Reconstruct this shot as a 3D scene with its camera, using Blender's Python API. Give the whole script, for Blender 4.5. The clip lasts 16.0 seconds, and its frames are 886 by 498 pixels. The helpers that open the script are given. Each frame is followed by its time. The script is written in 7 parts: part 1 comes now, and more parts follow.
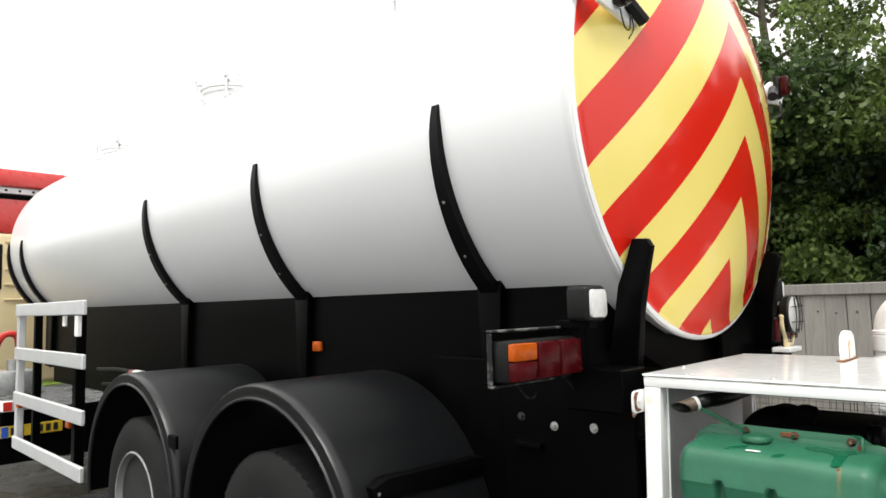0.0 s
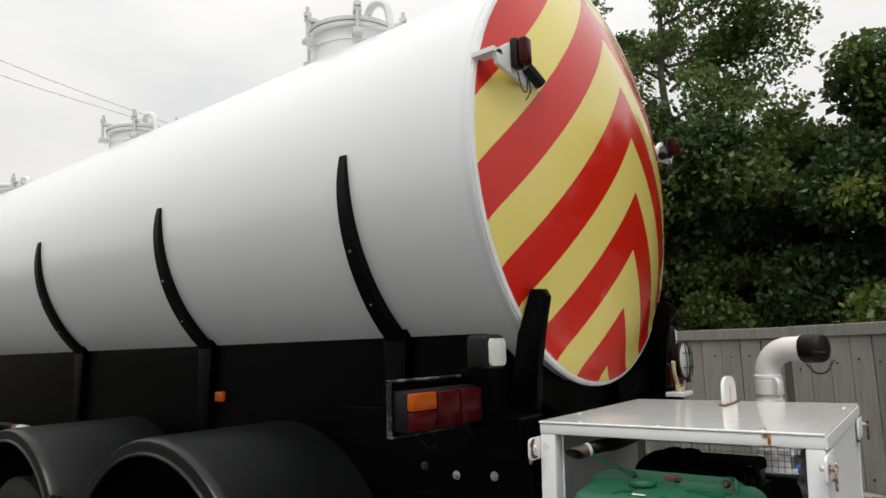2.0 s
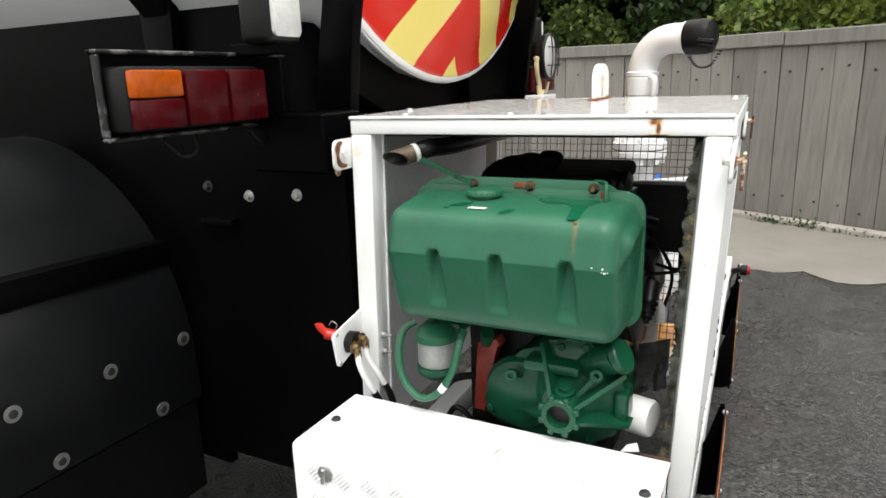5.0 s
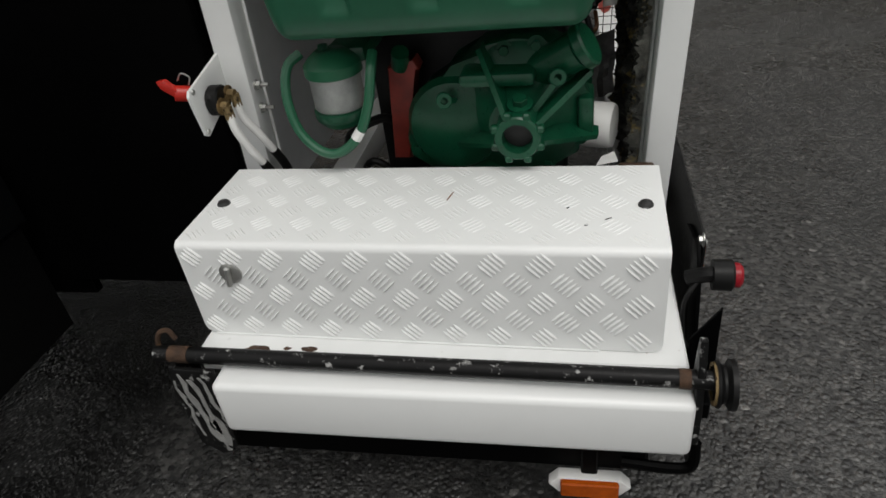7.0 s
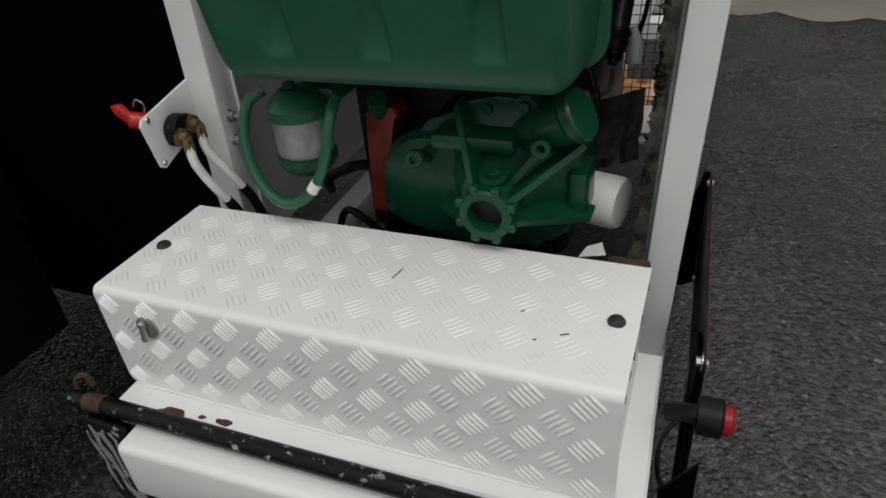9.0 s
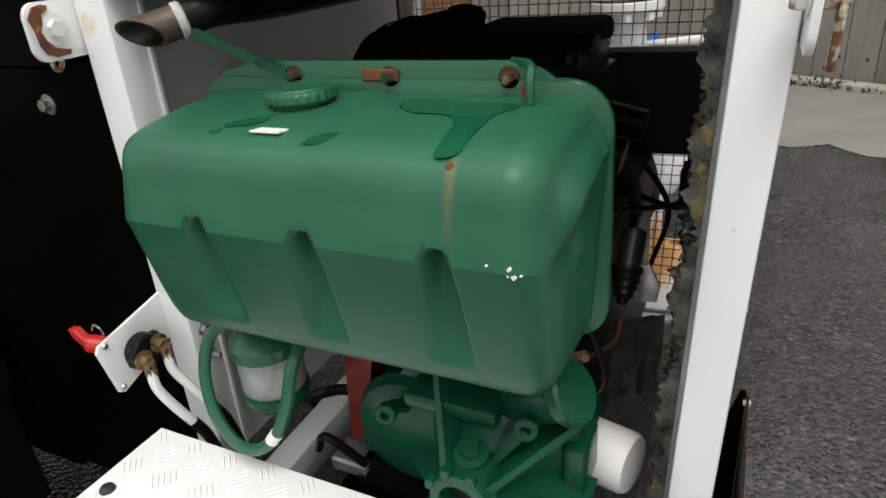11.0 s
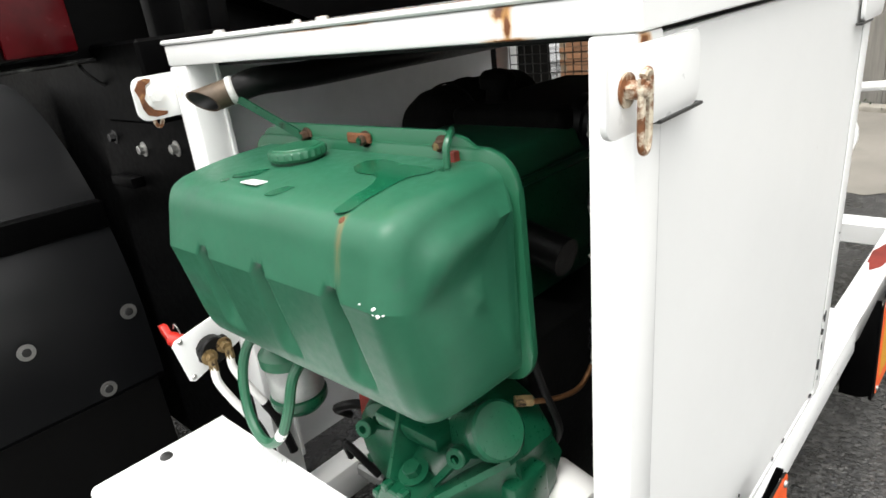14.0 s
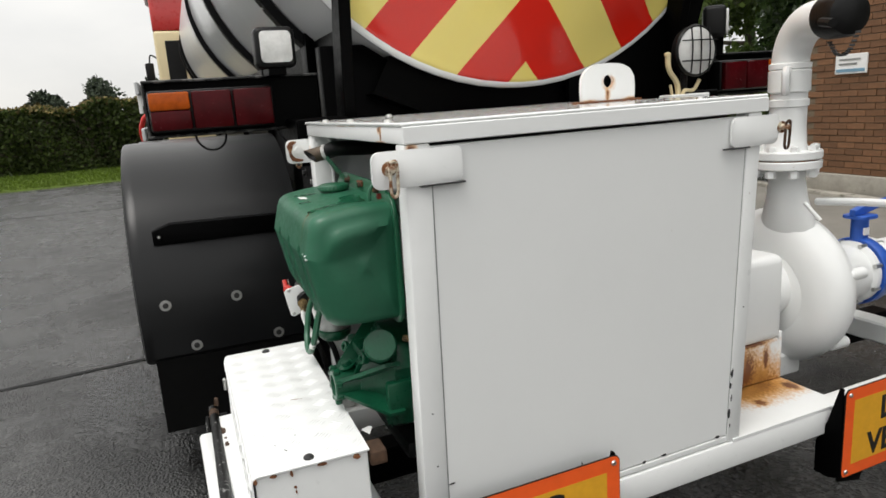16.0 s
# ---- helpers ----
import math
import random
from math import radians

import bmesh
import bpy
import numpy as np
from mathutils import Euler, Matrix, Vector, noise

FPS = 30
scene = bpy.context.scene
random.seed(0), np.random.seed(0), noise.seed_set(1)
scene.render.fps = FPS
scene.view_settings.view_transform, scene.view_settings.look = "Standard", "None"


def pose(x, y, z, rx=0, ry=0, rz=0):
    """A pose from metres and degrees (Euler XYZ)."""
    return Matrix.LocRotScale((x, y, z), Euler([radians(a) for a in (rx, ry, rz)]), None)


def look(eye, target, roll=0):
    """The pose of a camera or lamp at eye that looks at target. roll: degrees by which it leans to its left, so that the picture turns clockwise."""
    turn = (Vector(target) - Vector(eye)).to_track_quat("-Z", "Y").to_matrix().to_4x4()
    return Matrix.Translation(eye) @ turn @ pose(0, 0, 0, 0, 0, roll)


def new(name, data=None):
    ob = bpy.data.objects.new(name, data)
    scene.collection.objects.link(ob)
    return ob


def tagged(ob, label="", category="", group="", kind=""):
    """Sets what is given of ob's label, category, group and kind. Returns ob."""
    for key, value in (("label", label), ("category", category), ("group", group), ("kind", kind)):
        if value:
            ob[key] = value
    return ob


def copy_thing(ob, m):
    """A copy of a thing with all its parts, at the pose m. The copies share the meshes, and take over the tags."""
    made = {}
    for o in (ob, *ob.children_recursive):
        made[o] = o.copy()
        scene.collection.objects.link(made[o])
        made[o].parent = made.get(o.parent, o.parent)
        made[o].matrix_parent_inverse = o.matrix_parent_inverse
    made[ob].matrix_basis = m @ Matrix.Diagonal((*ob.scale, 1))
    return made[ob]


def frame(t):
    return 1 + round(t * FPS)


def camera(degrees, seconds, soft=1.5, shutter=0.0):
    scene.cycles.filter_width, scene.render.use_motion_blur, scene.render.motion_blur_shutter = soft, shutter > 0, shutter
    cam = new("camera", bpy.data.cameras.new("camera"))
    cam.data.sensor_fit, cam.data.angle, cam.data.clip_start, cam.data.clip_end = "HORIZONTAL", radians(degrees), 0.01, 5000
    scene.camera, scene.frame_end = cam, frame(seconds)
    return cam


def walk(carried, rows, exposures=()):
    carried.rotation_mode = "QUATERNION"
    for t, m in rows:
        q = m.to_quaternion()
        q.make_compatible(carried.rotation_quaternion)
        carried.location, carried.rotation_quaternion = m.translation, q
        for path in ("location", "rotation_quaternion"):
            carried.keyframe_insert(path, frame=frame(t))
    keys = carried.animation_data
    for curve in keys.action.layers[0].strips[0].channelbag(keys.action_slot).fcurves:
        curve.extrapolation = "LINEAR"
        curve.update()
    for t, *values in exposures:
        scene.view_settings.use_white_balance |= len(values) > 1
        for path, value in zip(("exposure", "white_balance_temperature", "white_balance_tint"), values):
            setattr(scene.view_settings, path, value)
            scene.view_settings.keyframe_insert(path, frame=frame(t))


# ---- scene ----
cam = camera(67.6, 16.0, soft=1.6)
PATH = [
    (0, (0.256, 0.447, 1.652), (-1.146, 1.864, 1.821), -1.4),
    (0.5, (0.316, 0.381, 1.661), (-1.028, 1.841, 1.908), -1.6),
    (1, (0.354, 0.358, 1.681), (-0.939, 1.839, 2.05), -1.6),
    (1.5, (0.355, 0.381, 1.681), (-0.907, 1.885, 2.062), -1.5),
    (2, (0.336, 0.46, 1.666), (-0.874, 2.025, 1.962), -1.7),
    (2.5, (0.301, 0.562, 1.649), (-0.86, 2.181, 1.834), -1.7),
    (3, (0.212, 0.703, 1.625), (-0.877, 2.38, 1.646), -1.0),
    (5.5, (0.006, 1.285, 1.424), (-0.768, 3.006, 0.762), -2.4),
    (6, (-0.1, 1.358, 1.357), (-0.676, 3.078, 0.515), -4.3),
    (6.5, (-0.156, 1.407, 1.284), (-0.611, 3.078, 0.284), -7.8),
    (7, (-0.199, 1.449, 1.236), (-0.631, 3.045, 0.111), -7.7),
    (7.5, (-0.217, 1.472, 1.21), (-0.643, 3.05, 0.058), -5.6),
    (8, (-0.191, 1.503, 1.201), (-0.614, 3.061, 0.021), -5.6),
    (8.5, (-0.143, 1.578, 1.213), (-0.632, 3.145, 0.069), -5.2),
    (9, (-0.038, 1.713, 1.227), (-0.72, 3.245, 0.137), -5.4),
    (9.5, (0.023, 1.797, 1.266), (-0.757, 3.332, 0.247), -5.6),
    (10, (0.021, 1.855, 1.313), (-0.769, 3.424, 0.358), -5.3),
    (12.5, (-0.101, 2.123, 1.392), (-1.043, 3.704, 0.609), -5.9),
    (13, (-0.063, 2.131, 1.377), (-1.002, 3.695, 0.558), -6.6),
    (13.5, (0.043, 2.123, 1.377), (-1.045, 3.603, 0.587), -7.8),
    (14, (0.302, 2.086, 1.396), (-1.047, 3.386, 0.697), -7.7),
    (14.5, (0.491, 2.108, 1.39), (-0.987, 3.289, 0.74), -8.1),
    (15, (0.731, 2.206, 1.385), (-0.924, 3.177, 0.823), -5.7),
    (15.5, (0.928, 2.244, 1.407), (-0.812, 3.078, 0.881), -4.4),
    (16, (1.306, 2.234, 1.43), (-0.515, 2.937, 0.993), -3.9),
]
EXPOSURES = [(0.0, 0.95), (0.5, 0.75), (1.0, 0.25), (1.5, 0.0), (2.0, -0.05), (2.5, 0.08), (3.0, 0.35), (3.2, 0.43), (5.3, 0.90), (5.5, 0.85), (6.0, 0.48), (6.5, -0.05), (7.0, -0.45), (8.0, -0.65), (9.0, -0.7), (9.5, -0.65), (10.0, -0.5), (10.2, -0.4), (12.3, 1.2), (12.5, 1.2), (13.0, 1.25), (14.0, 1.2), (14.5, 1.0), (15.0, 0.80), (15.5, 0.45), (16.0, 0.28)]
walk(cam, [(t, look(eye, target, roll)) for t, eye, target, roll in PATH], EXPOSURES)

# ---- light: a bright overcast sky and a very soft sun ----
SUN_ELEV, SUN_ROT = radians(64), radians(150)
world = bpy.data.worlds.new("overcast_sky")
scene.world = world
world.use_nodes = True
wn, wl = world.node_tree.nodes, world.node_tree.links
wn.clear()
w_out = wn.new("ShaderNodeOutputWorld")
w_bg = wn.new("ShaderNodeBackground")
w_sky = wn.new("ShaderNodeTexSky")
w_sky.sky_type, w_sky.sun_disc, w_sky.sun_elevation, w_sky.sun_rotation = "NISHITA", False, SUN_ELEV, SUN_ROT
w_co = wn.new("ShaderNodeTexCoord")
w_map = wn.new("ShaderNodeMapping")
w_map.inputs["Scale"].default_value = (1.0, 1.0, 2.6)
w_noise = wn.new("ShaderNodeTexNoise")
w_noise.inputs["Scale"].default_value, w_noise.inputs["Detail"].default_value = 2.2, 6
w_ramp = wn.new("ShaderNodeValToRGB")
w_ramp.color_ramp.elements[0].position, w_ramp.color_ramp.elements[0].color = 0.32, (8.3, 8.3, 8.2, 1)
w_ramp.color_ramp.elements[1].position, w_ramp.color_ramp.elements[1].color = 0.68, (10.7, 10.5, 10.1, 1)
w_mix = wn.new("ShaderNodeMix")
w_mix.data_type = "RGBA"
w_mix.inputs[0].default_value = 0.93
wl.new(w_co.outputs["Generated"], w_map.inputs["Vector"])
wl.new(w_map.outputs["Vector"], w_noise.inputs["Vector"])
wl.new(w_noise.outputs["Fac"], w_ramp.inputs["Fac"])
wl.new(w_sky.outputs["Color"], w_mix.inputs[6])
wl.new(w_ramp.outputs["Color"], w_mix.inputs[7])
# the cloud is brighter overhead than at the horizon
w_sep = wn.new("ShaderNodeSeparateXYZ")
w_grad = wn.new("ShaderNodeMapRange")
w_grad.inputs["To Min"].default_value, w_grad.inputs["To Max"].default_value = 0.58, 1.32
w_mul = wn.new("ShaderNodeMix")
w_mul.data_type, w_mul.blend_type = "RGBA", "MULTIPLY"
w_mul.inputs[0].default_value = 1.0
wl.new(w_co.outputs["Generated"], w_sep.inputs["Vector"])
wl.new(w_sep.outputs["Z"], w_grad.inputs["Value"])
wl.new(w_mix.outputs[2], w_mul.inputs[6])
wl.new(w_grad.outputs["Result"], w_mul.inputs[7])
wl.new(w_mul.outputs[2], w_bg.inputs["Color"])
w_bg.inputs["Strength"].default_value = 0.12
wl.new(w_bg.outputs["Background"], w_out.inputs["Surface"])

sun = new("sun", bpy.data.lights.new("sun", "SUN"))
sun.data.energy, sun.data.angle, sun.data.color = 1.35, radians(25), (1.0, 0.97, 0.93)
sun.matrix_world = look((0, 0, 20), (0 + 20 * math.sin(SUN_ROT) * -1, 20 * math.cos(SUN_ROT) * -1, 20 - 20 * math.tan(SUN_ELEV)))

# ---- materials ----
def mat(name, col, rough=0.5, metal=0.0, var=0.15, scale=5.0, bump=0.0, bscale=80.0, dirt=None, amount=0.0, dscale=4.0, coat=0.0, spec=0.5, stretch=(1, 1, 1), emit=0.0, drough=0.8, island=0.0, own=0.0, rvar=0.08):
    """A painted or raw surface: colour that drifts at two scales, patches of dirt or rust, fine relief."""
    m = bpy.data.materials.new(name)
    m.use_nodes = True
    n, l = m.node_tree.nodes, m.node_tree.links
    b = n["Principled BSDF"]
    co = n.new("ShaderNodeTexCoord")
    mp = n.new("ShaderNodeMapping")
    mp.inputs["Scale"].default_value = stretch
    l.new(co.outputs["Object"], mp.inputs["Vector"])

    def noise_of(s, d=6):
        t = n.new("ShaderNodeTexNoise")
        t.inputs["Scale"].default_value, t.inputs["Detail"].default_value, t.inputs["Roughness"].default_value = s, d, 0.62
        l.new(mp.outputs["Vector"], t.inputs["Vector"])
        return t

    def ramp(src, p0, c0, p1, c1):
        r = n.new("ShaderNodeValToRGB")
        e = r.color_ramp.elements
        e[0].position, e[0].color, e[1].position, e[1].color = p0, c0, p1, c1
        l.new(src, r.inputs["Fac"])
        return r.outputs["Color"]

    def mix(fac, a, c, how="MIX"):
        x = n.new("ShaderNodeMix")
        x.data_type, x.blend_type = "RGBA", how
        for sock, v in ((0, fac), (6, a), (7, c)):
            if isinstance(v, (int, float)):
                x.inputs[sock].default_value = v
            elif isinstance(v, tuple):
                x.inputs[sock].default_value = v
            else:
                l.new(v, x.inputs[sock])
        return x.outputs[2]

    lo = tuple(max(c * (1 - var), 0) for c in col) + (1,)
    hi = tuple(min(c * (1 + var), 1) for c in col) + (1,)
    big, fine = noise_of(scale), noise_of(scale * 9, 4)
    colour = ramp(big.outputs["Fac"], 0.3, lo, 0.7, hi)
    colour = mix(var * 0.8, colour, ramp(fine.outputs["Fac"], 0.3, (0.35,) * 3 + (1,), 0.7, (0.65,) * 3 + (1,)), "OVERLAY")
    if own:
        info = n.new("ShaderNodeObjectInfo")
        colour = mix(1.0, colour, ramp(info.outputs["Random"], 0.0, (1 - own,) * 3 + (1,), 1.0, (1 + own * 0.6,) * 3 + (1,)), "MULTIPLY")
    if island:
        geo = n.new("ShaderNodeNewGeometry")
        colour = mix(1.0, colour, ramp(geo.outputs["Random Per Island"], 0.0, (1 - island, 1 - island, 1 - island * 0.8, 1), 1.0, (1 + island, 1 + island * 0.9, 1 + island * 0.4, 1)), "MULTIPLY")
    r_out = ramp(fine.outputs["Fac"], 0.25, (max(rough - rvar, 0.02),) * 3 + (1,), 0.75, (min(rough + rvar, 1),) * 3 + (1,))
    if dirt:
        spots = noise_of(dscale, 10)
        mask = ramp(spots.outputs["Fac"], 0.74 - amount * 0.5, (0, 0, 0, 1), 0.80 - amount * 0.42, (1, 1, 1, 1))
        colour = mix(mask, colour, tuple(dirt) + (1,))
        r_out = mix(mask, r_out, (drough,) * 3 + (1,))
    l.new(colour, b.inputs["Base Color"])
    l.new(r_out, b.inputs["Roughness"])
    b.inputs["Metallic"].default_value = metal
    b.inputs["Coat Weight"].default_value = coat
    b.inputs["Coat Roughness"].default_value = 0.06
    b.inputs["Specular IOR Level"].default_value = spec
    if bump:
        bm_n = n.new("ShaderNodeBump")
        bm_n.inputs["Strength"].default_value, bm_n.inputs["Distance"].default_value = bump, 0.004
        l.new(noise_of(bscale, 5).outputs["Fac"], bm_n.inputs["Height"])
        l.new(bm_n.outputs["Normal"], b.inputs["Normal"])
    if emit:
        l.new(colour, b.inputs["Emission Color"])
        b.inputs["Emission Strength"].default_value = emit
    return m


RUST = (0.16, 0.055, 0.02)
m_white = mat("white_gloss_paint", (0.80, 0.81, 0.80), 0.36, var=0.03, scale=3, dirt=(0.6, 0.56, 0.48), amount=0.02, dscale=9, coat=0.08)
m_lid = mat("glossy_white_lid_paint", (0.80, 0.81, 0.80), 0.13, var=0.03, scale=3, coat=0.3, rvar=0.05, bump=0.04, bscale=6)
m_white_worn = mat("white_chipped_paint", (0.79, 0.80, 0.79), 0.33, var=0.04, scale=4, dirt=RUST, amount=0.10, dscale=22, coat=0.2)
m_tank = mat("white_tank_paint", (0.80, 0.81, 0.81), 0.25, var=0.02, scale=0.5, coat=0.25, rvar=0.015, bump=0.6, bscale=2.2)
m_panel = mat("pale_grey_sheet", (0.80, 0.81, 0.80), 0.4, var=0.02, scale=1.5, dirt=(0.5, 0.47, 0.4), amount=0.02, dscale=14)
m_inner = mat("grey_painted_sheet_inside", (0.70, 0.71, 0.72), 0.4, var=0.1, scale=5, dirt=(0.12, 0.11, 0.1), amount=0.15, dscale=5)
m_black = mat("black_chassis_paint", (0.0012, 0.0012, 0.0013), 0.40, var=0.3, scale=6, bump=0.05, bscale=30, dirt=(0.0035, 0.0035, 0.0033), amount=0.10, dscale=7, spec=0.04)
m_strap = mat("black_strap_paint", (0.0025, 0.0025, 0.003), 0.45, var=0.2, scale=10, spec=0.12)
m_chip = mat("black_paint_worn_to_metal", (0.005, 0.005, 0.005), 0.4, var=0.3, scale=12, spec=0.2, dirt=(0.36, 0.36, 0.35), amount=0.30, dscale=55, drough=0.45, bump=0.2)
m_guard = mat("dull_black_mudguard", (0.0038, 0.0041, 0.0046), 0.30, var=0.15, scale=1.5, dirt=(0.008, 0.008, 0.0075), amount=0.08, dscale=3, spec=0.32, drough=0.36, rvar=0.02)
m_rubber = mat("tyre_rubber", (0.010, 0.010, 0.010), 0.75, spec=0.2, var=0.25, scale=8, bump=0.2, dirt=(0.06, 0.055, 0.05), amount=0.15)
m_flap = mat("rubber_flap", (0.003, 0.003, 0.003), 0.6, var=0.2, scale=6, spec=0.1)
m_rim = mat("dull_steel_wheel", (0.24, 0.24, 0.235), 0.45, metal=0.4, var=0.15, scale=7, dirt=(0.10, 0.08, 0.06), amount=0.25, dscale=9)
m_steel = mat("zinc_bolt_steel", (0.52, 0.52, 0.50), 0.35, metal=0.9, var=0.15, scale=40)
m_darksteel = mat("dark_oily_steel", (0.05, 0.05, 0.05), 0.4, metal=0.6, var=0.3, scale=20, dirt=(0.10, 0.06, 0.03), amount=0.2, dscale=25)
m_rust = mat("rusty_steel", (0.15, 0.055, 0.02), 0.85, var=0.5, scale=40, bump=0.5, bscale=200, dirt=(0.30, 0.15, 0.06), amount=0.3, dscale=50)
m_green = mat("green_engine_enamel", (0.013, 0.099, 0.048), 0.37, var=0.08, scale=4, coat=0.10, rvar=0.04, dirt=(0.010, 0.075, 0.036), amount=0.10, dscale=11, drough=0.25)
m_green_dk = mat("oily_green_enamel", (0.004, 0.058, 0.027), 0.32, var=0.25, scale=14, coat=0.04, spec=0.35, dirt=(0.01, 0.02, 0.012), amount=0.2, dscale=16, drough=0.25)
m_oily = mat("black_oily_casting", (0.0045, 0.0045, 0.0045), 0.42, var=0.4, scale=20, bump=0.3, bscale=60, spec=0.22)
m_exh = mat("scorched_pipe", (0.085, 0.062, 0.042), 0.55, metal=0.4, var=0.4, scale=25, dirt=(0.22, 0.13, 0.07), amount=0.3, dscale=18)
m_glassfib = mat("heat_wrap", (0.52, 0.52, 0.50), 0.85, var=0.3, scale=40, bump=0.5, bscale=120)
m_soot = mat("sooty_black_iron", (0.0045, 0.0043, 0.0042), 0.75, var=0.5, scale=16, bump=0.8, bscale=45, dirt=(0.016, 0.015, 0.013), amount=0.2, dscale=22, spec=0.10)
m_foam = mat("torn_grey_insulation", (0.085, 0.085, 0.074), 0.95, var=1.0, scale=30, bump=1.0, bscale=70, dirt=(0.30, 0.22, 0.07), amount=0.36, dscale=16)
m_baffle = mat("dark_grey_steel_sheet", (0.050, 0.050, 0.048), 0.55, metal=0.2, var=0.25, scale=9, stretch=(1, 1, 4))
m_foil = mat("crumpled_dull_foil", (0.16, 0.16, 0.155), 0.45, metal=0.5, var=0.4, scale=30, bump=0.8, bscale=70)
m_dish = mat("dark_wheel_dish", (0.020, 0.020, 0.019), 0.55, var=0.3, scale=9, spec=0.3)
m_copper = mat("copper_pipe", (0.26, 0.13, 0.06), 0.4, metal=0.9, var=0.3, scale=30)
m_brass = mat("dirty_brass", (0.24, 0.17, 0.08), 0.55, metal=0.6, var=0.4, scale=60, dirt=(0.03, 0.02, 0.012), amount=0.4, dscale=70)
m_red = mat("red_plastic", (0.48, 0.022, 0.014), 0.35, var=0.1, scale=20)
m_redpaint = mat("red_engine_paint", (0.19, 0.022, 0.014), 0.5, var=0.3, scale=20)
m_lens_red = mat("red_lamp_lens", (0.052, 0.0025, 0.004), 0.22, var=0.35, scale=7, spec=0.14)
m_marker = mat("deep_red_marker_lens", (0.28, 0.008, 0.016), 0.3, var=0.2, scale=20, spec=0.3)
m_lens_amber = mat("amber_lamp_lens", (0.38, 0.070, 0.005), 0.2, var=0.3, scale=30, spec=0.2)
m_lens_clear = mat("clear_lamp_lens", (0.62, 0.62, 0.60), 0.12, var=0.1, scale=40, coat=0.8)
m_blackplastic = mat("black_plastic", (0.006, 0.006, 0.006), 0.42, var=0.2, scale=20, spec=0.22)
m_blue = mat("blue_valve_paint", (0.02, 0.09, 0.42), 0.4, var=0.15, scale=12)
m_alu = mat("pale_aluminium", (0.60, 0.61, 0.61), 0.42, metal=0.35, var=0.06, scale=6, dirt=(0.3, 0.3, 0.3), amount=0.06, dscale=12)
m_filter = mat("grey_filter_metal", (0.34, 0.35, 0.34), 0.4, metal=0.5, var=0.2, scale=25)
m_sticker = mat("white_sticker", (0.80, 0.80, 0.78), 0.5, var=0.04)
m_yellow = mat("yellow_reflective_plate", (0.62, 0.42, 0.02), 0.45, var=0.06, scale=20)
m_orange_border = mat("orange_red_reflective", (0.85, 0.11, 0.015), 0.4, var=0.06, scale=20)
m_amber_board = mat("amber_reflective_board", (0.72, 0.36, 0.02), 0.4, var=0.06, scale=30)
m_ink = mat("black_lettering", (0.008, 0.008, 0.008), 0.5, var=0.1)
m_cabred = mat("red_cab_paint", (0.48, 0.022, 0.018), 0.3, var=0.08, scale=2, coat=0.4)
m_cream = mat("cream_cab_paint", (0.66, 0.55, 0.32), 0.35, var=0.05, scale=2, coat=0.3)
m_plank = mat("weathered_grey_timber", (0.205, 0.195, 0.175), 0.85, var=0.22, scale=3, bump=0.5, bscale=30, stretch=(7, 7, 0.7), dirt=(0.12, 0.115, 0.10), amount=0.2, dscale=3, own=0.22)
m_brick = mat("weathered_brick", (0.175, 0.085, 0.040), 0.9, var=0.25, scale=9, bump=0.6, bscale=60, dirt=(0.12, 0.07, 0.04), amount=0.25, dscale=7, own=0.25)
m_mortar = mat("lime_mortar", (0.15, 0.115, 0.075), 0.95, var=0.2, scale=12, bump=0.6)
m_stone = mat("pale_kerb_stone", (0.30, 0.28, 0.24), 0.85, var=0.2, scale=6, bump=0.4, dirt=(0.1, 0.1, 0.07), amount=0.2, own=0.15)
m_bark = mat("tree_bark", (0.09, 0.075, 0.055), 0.9, var=0.35, scale=9, bump=1.0, bscale=30)
m_leaf = mat("broad_green_leaves", (0.108, 0.162, 0.042), 0.42, var=0.35, scale=1.2, island=0.45, spec=0.35)
m_leaf2 = mat("yellow_green_leaves", (0.150, 0.195, 0.042), 0.45, var=0.3, scale=1.0, island=0.45, spec=0.3)
# m_leaf3 is a leaf green with the low foliage's shade put into its colour
m_leaf3 = mat("shaded_low_leaves", (0.050, 0.088, 0.027), 0.36, var=0.35, scale=1.1, island=0.5, spec=0.4)
m_hedge = mat("hedge_leaves", (0.046, 0.068, 0.018), 0.6, var=0.4, scale=0.9, island=0.5, spec=0.25)
m_grass = mat("verge_grass", (0.090, 0.140, 0.018), 0.7, var=0.3, scale=2.0, island=0.35, spec=0.2)
m_fartree = mat("far_tree_foliage", (0.035, 0.050, 0.030), 0.9, var=0.3, scale=0.6, island=0.4)
m_cable = mat("overhead_cable", (0.38, 0.38, 0.38), 0.6)
m_wire = mat("wire_mesh_steel", (0.10, 0.10, 0.095), 0.5, metal=0.6, var=0.2, scale=60)


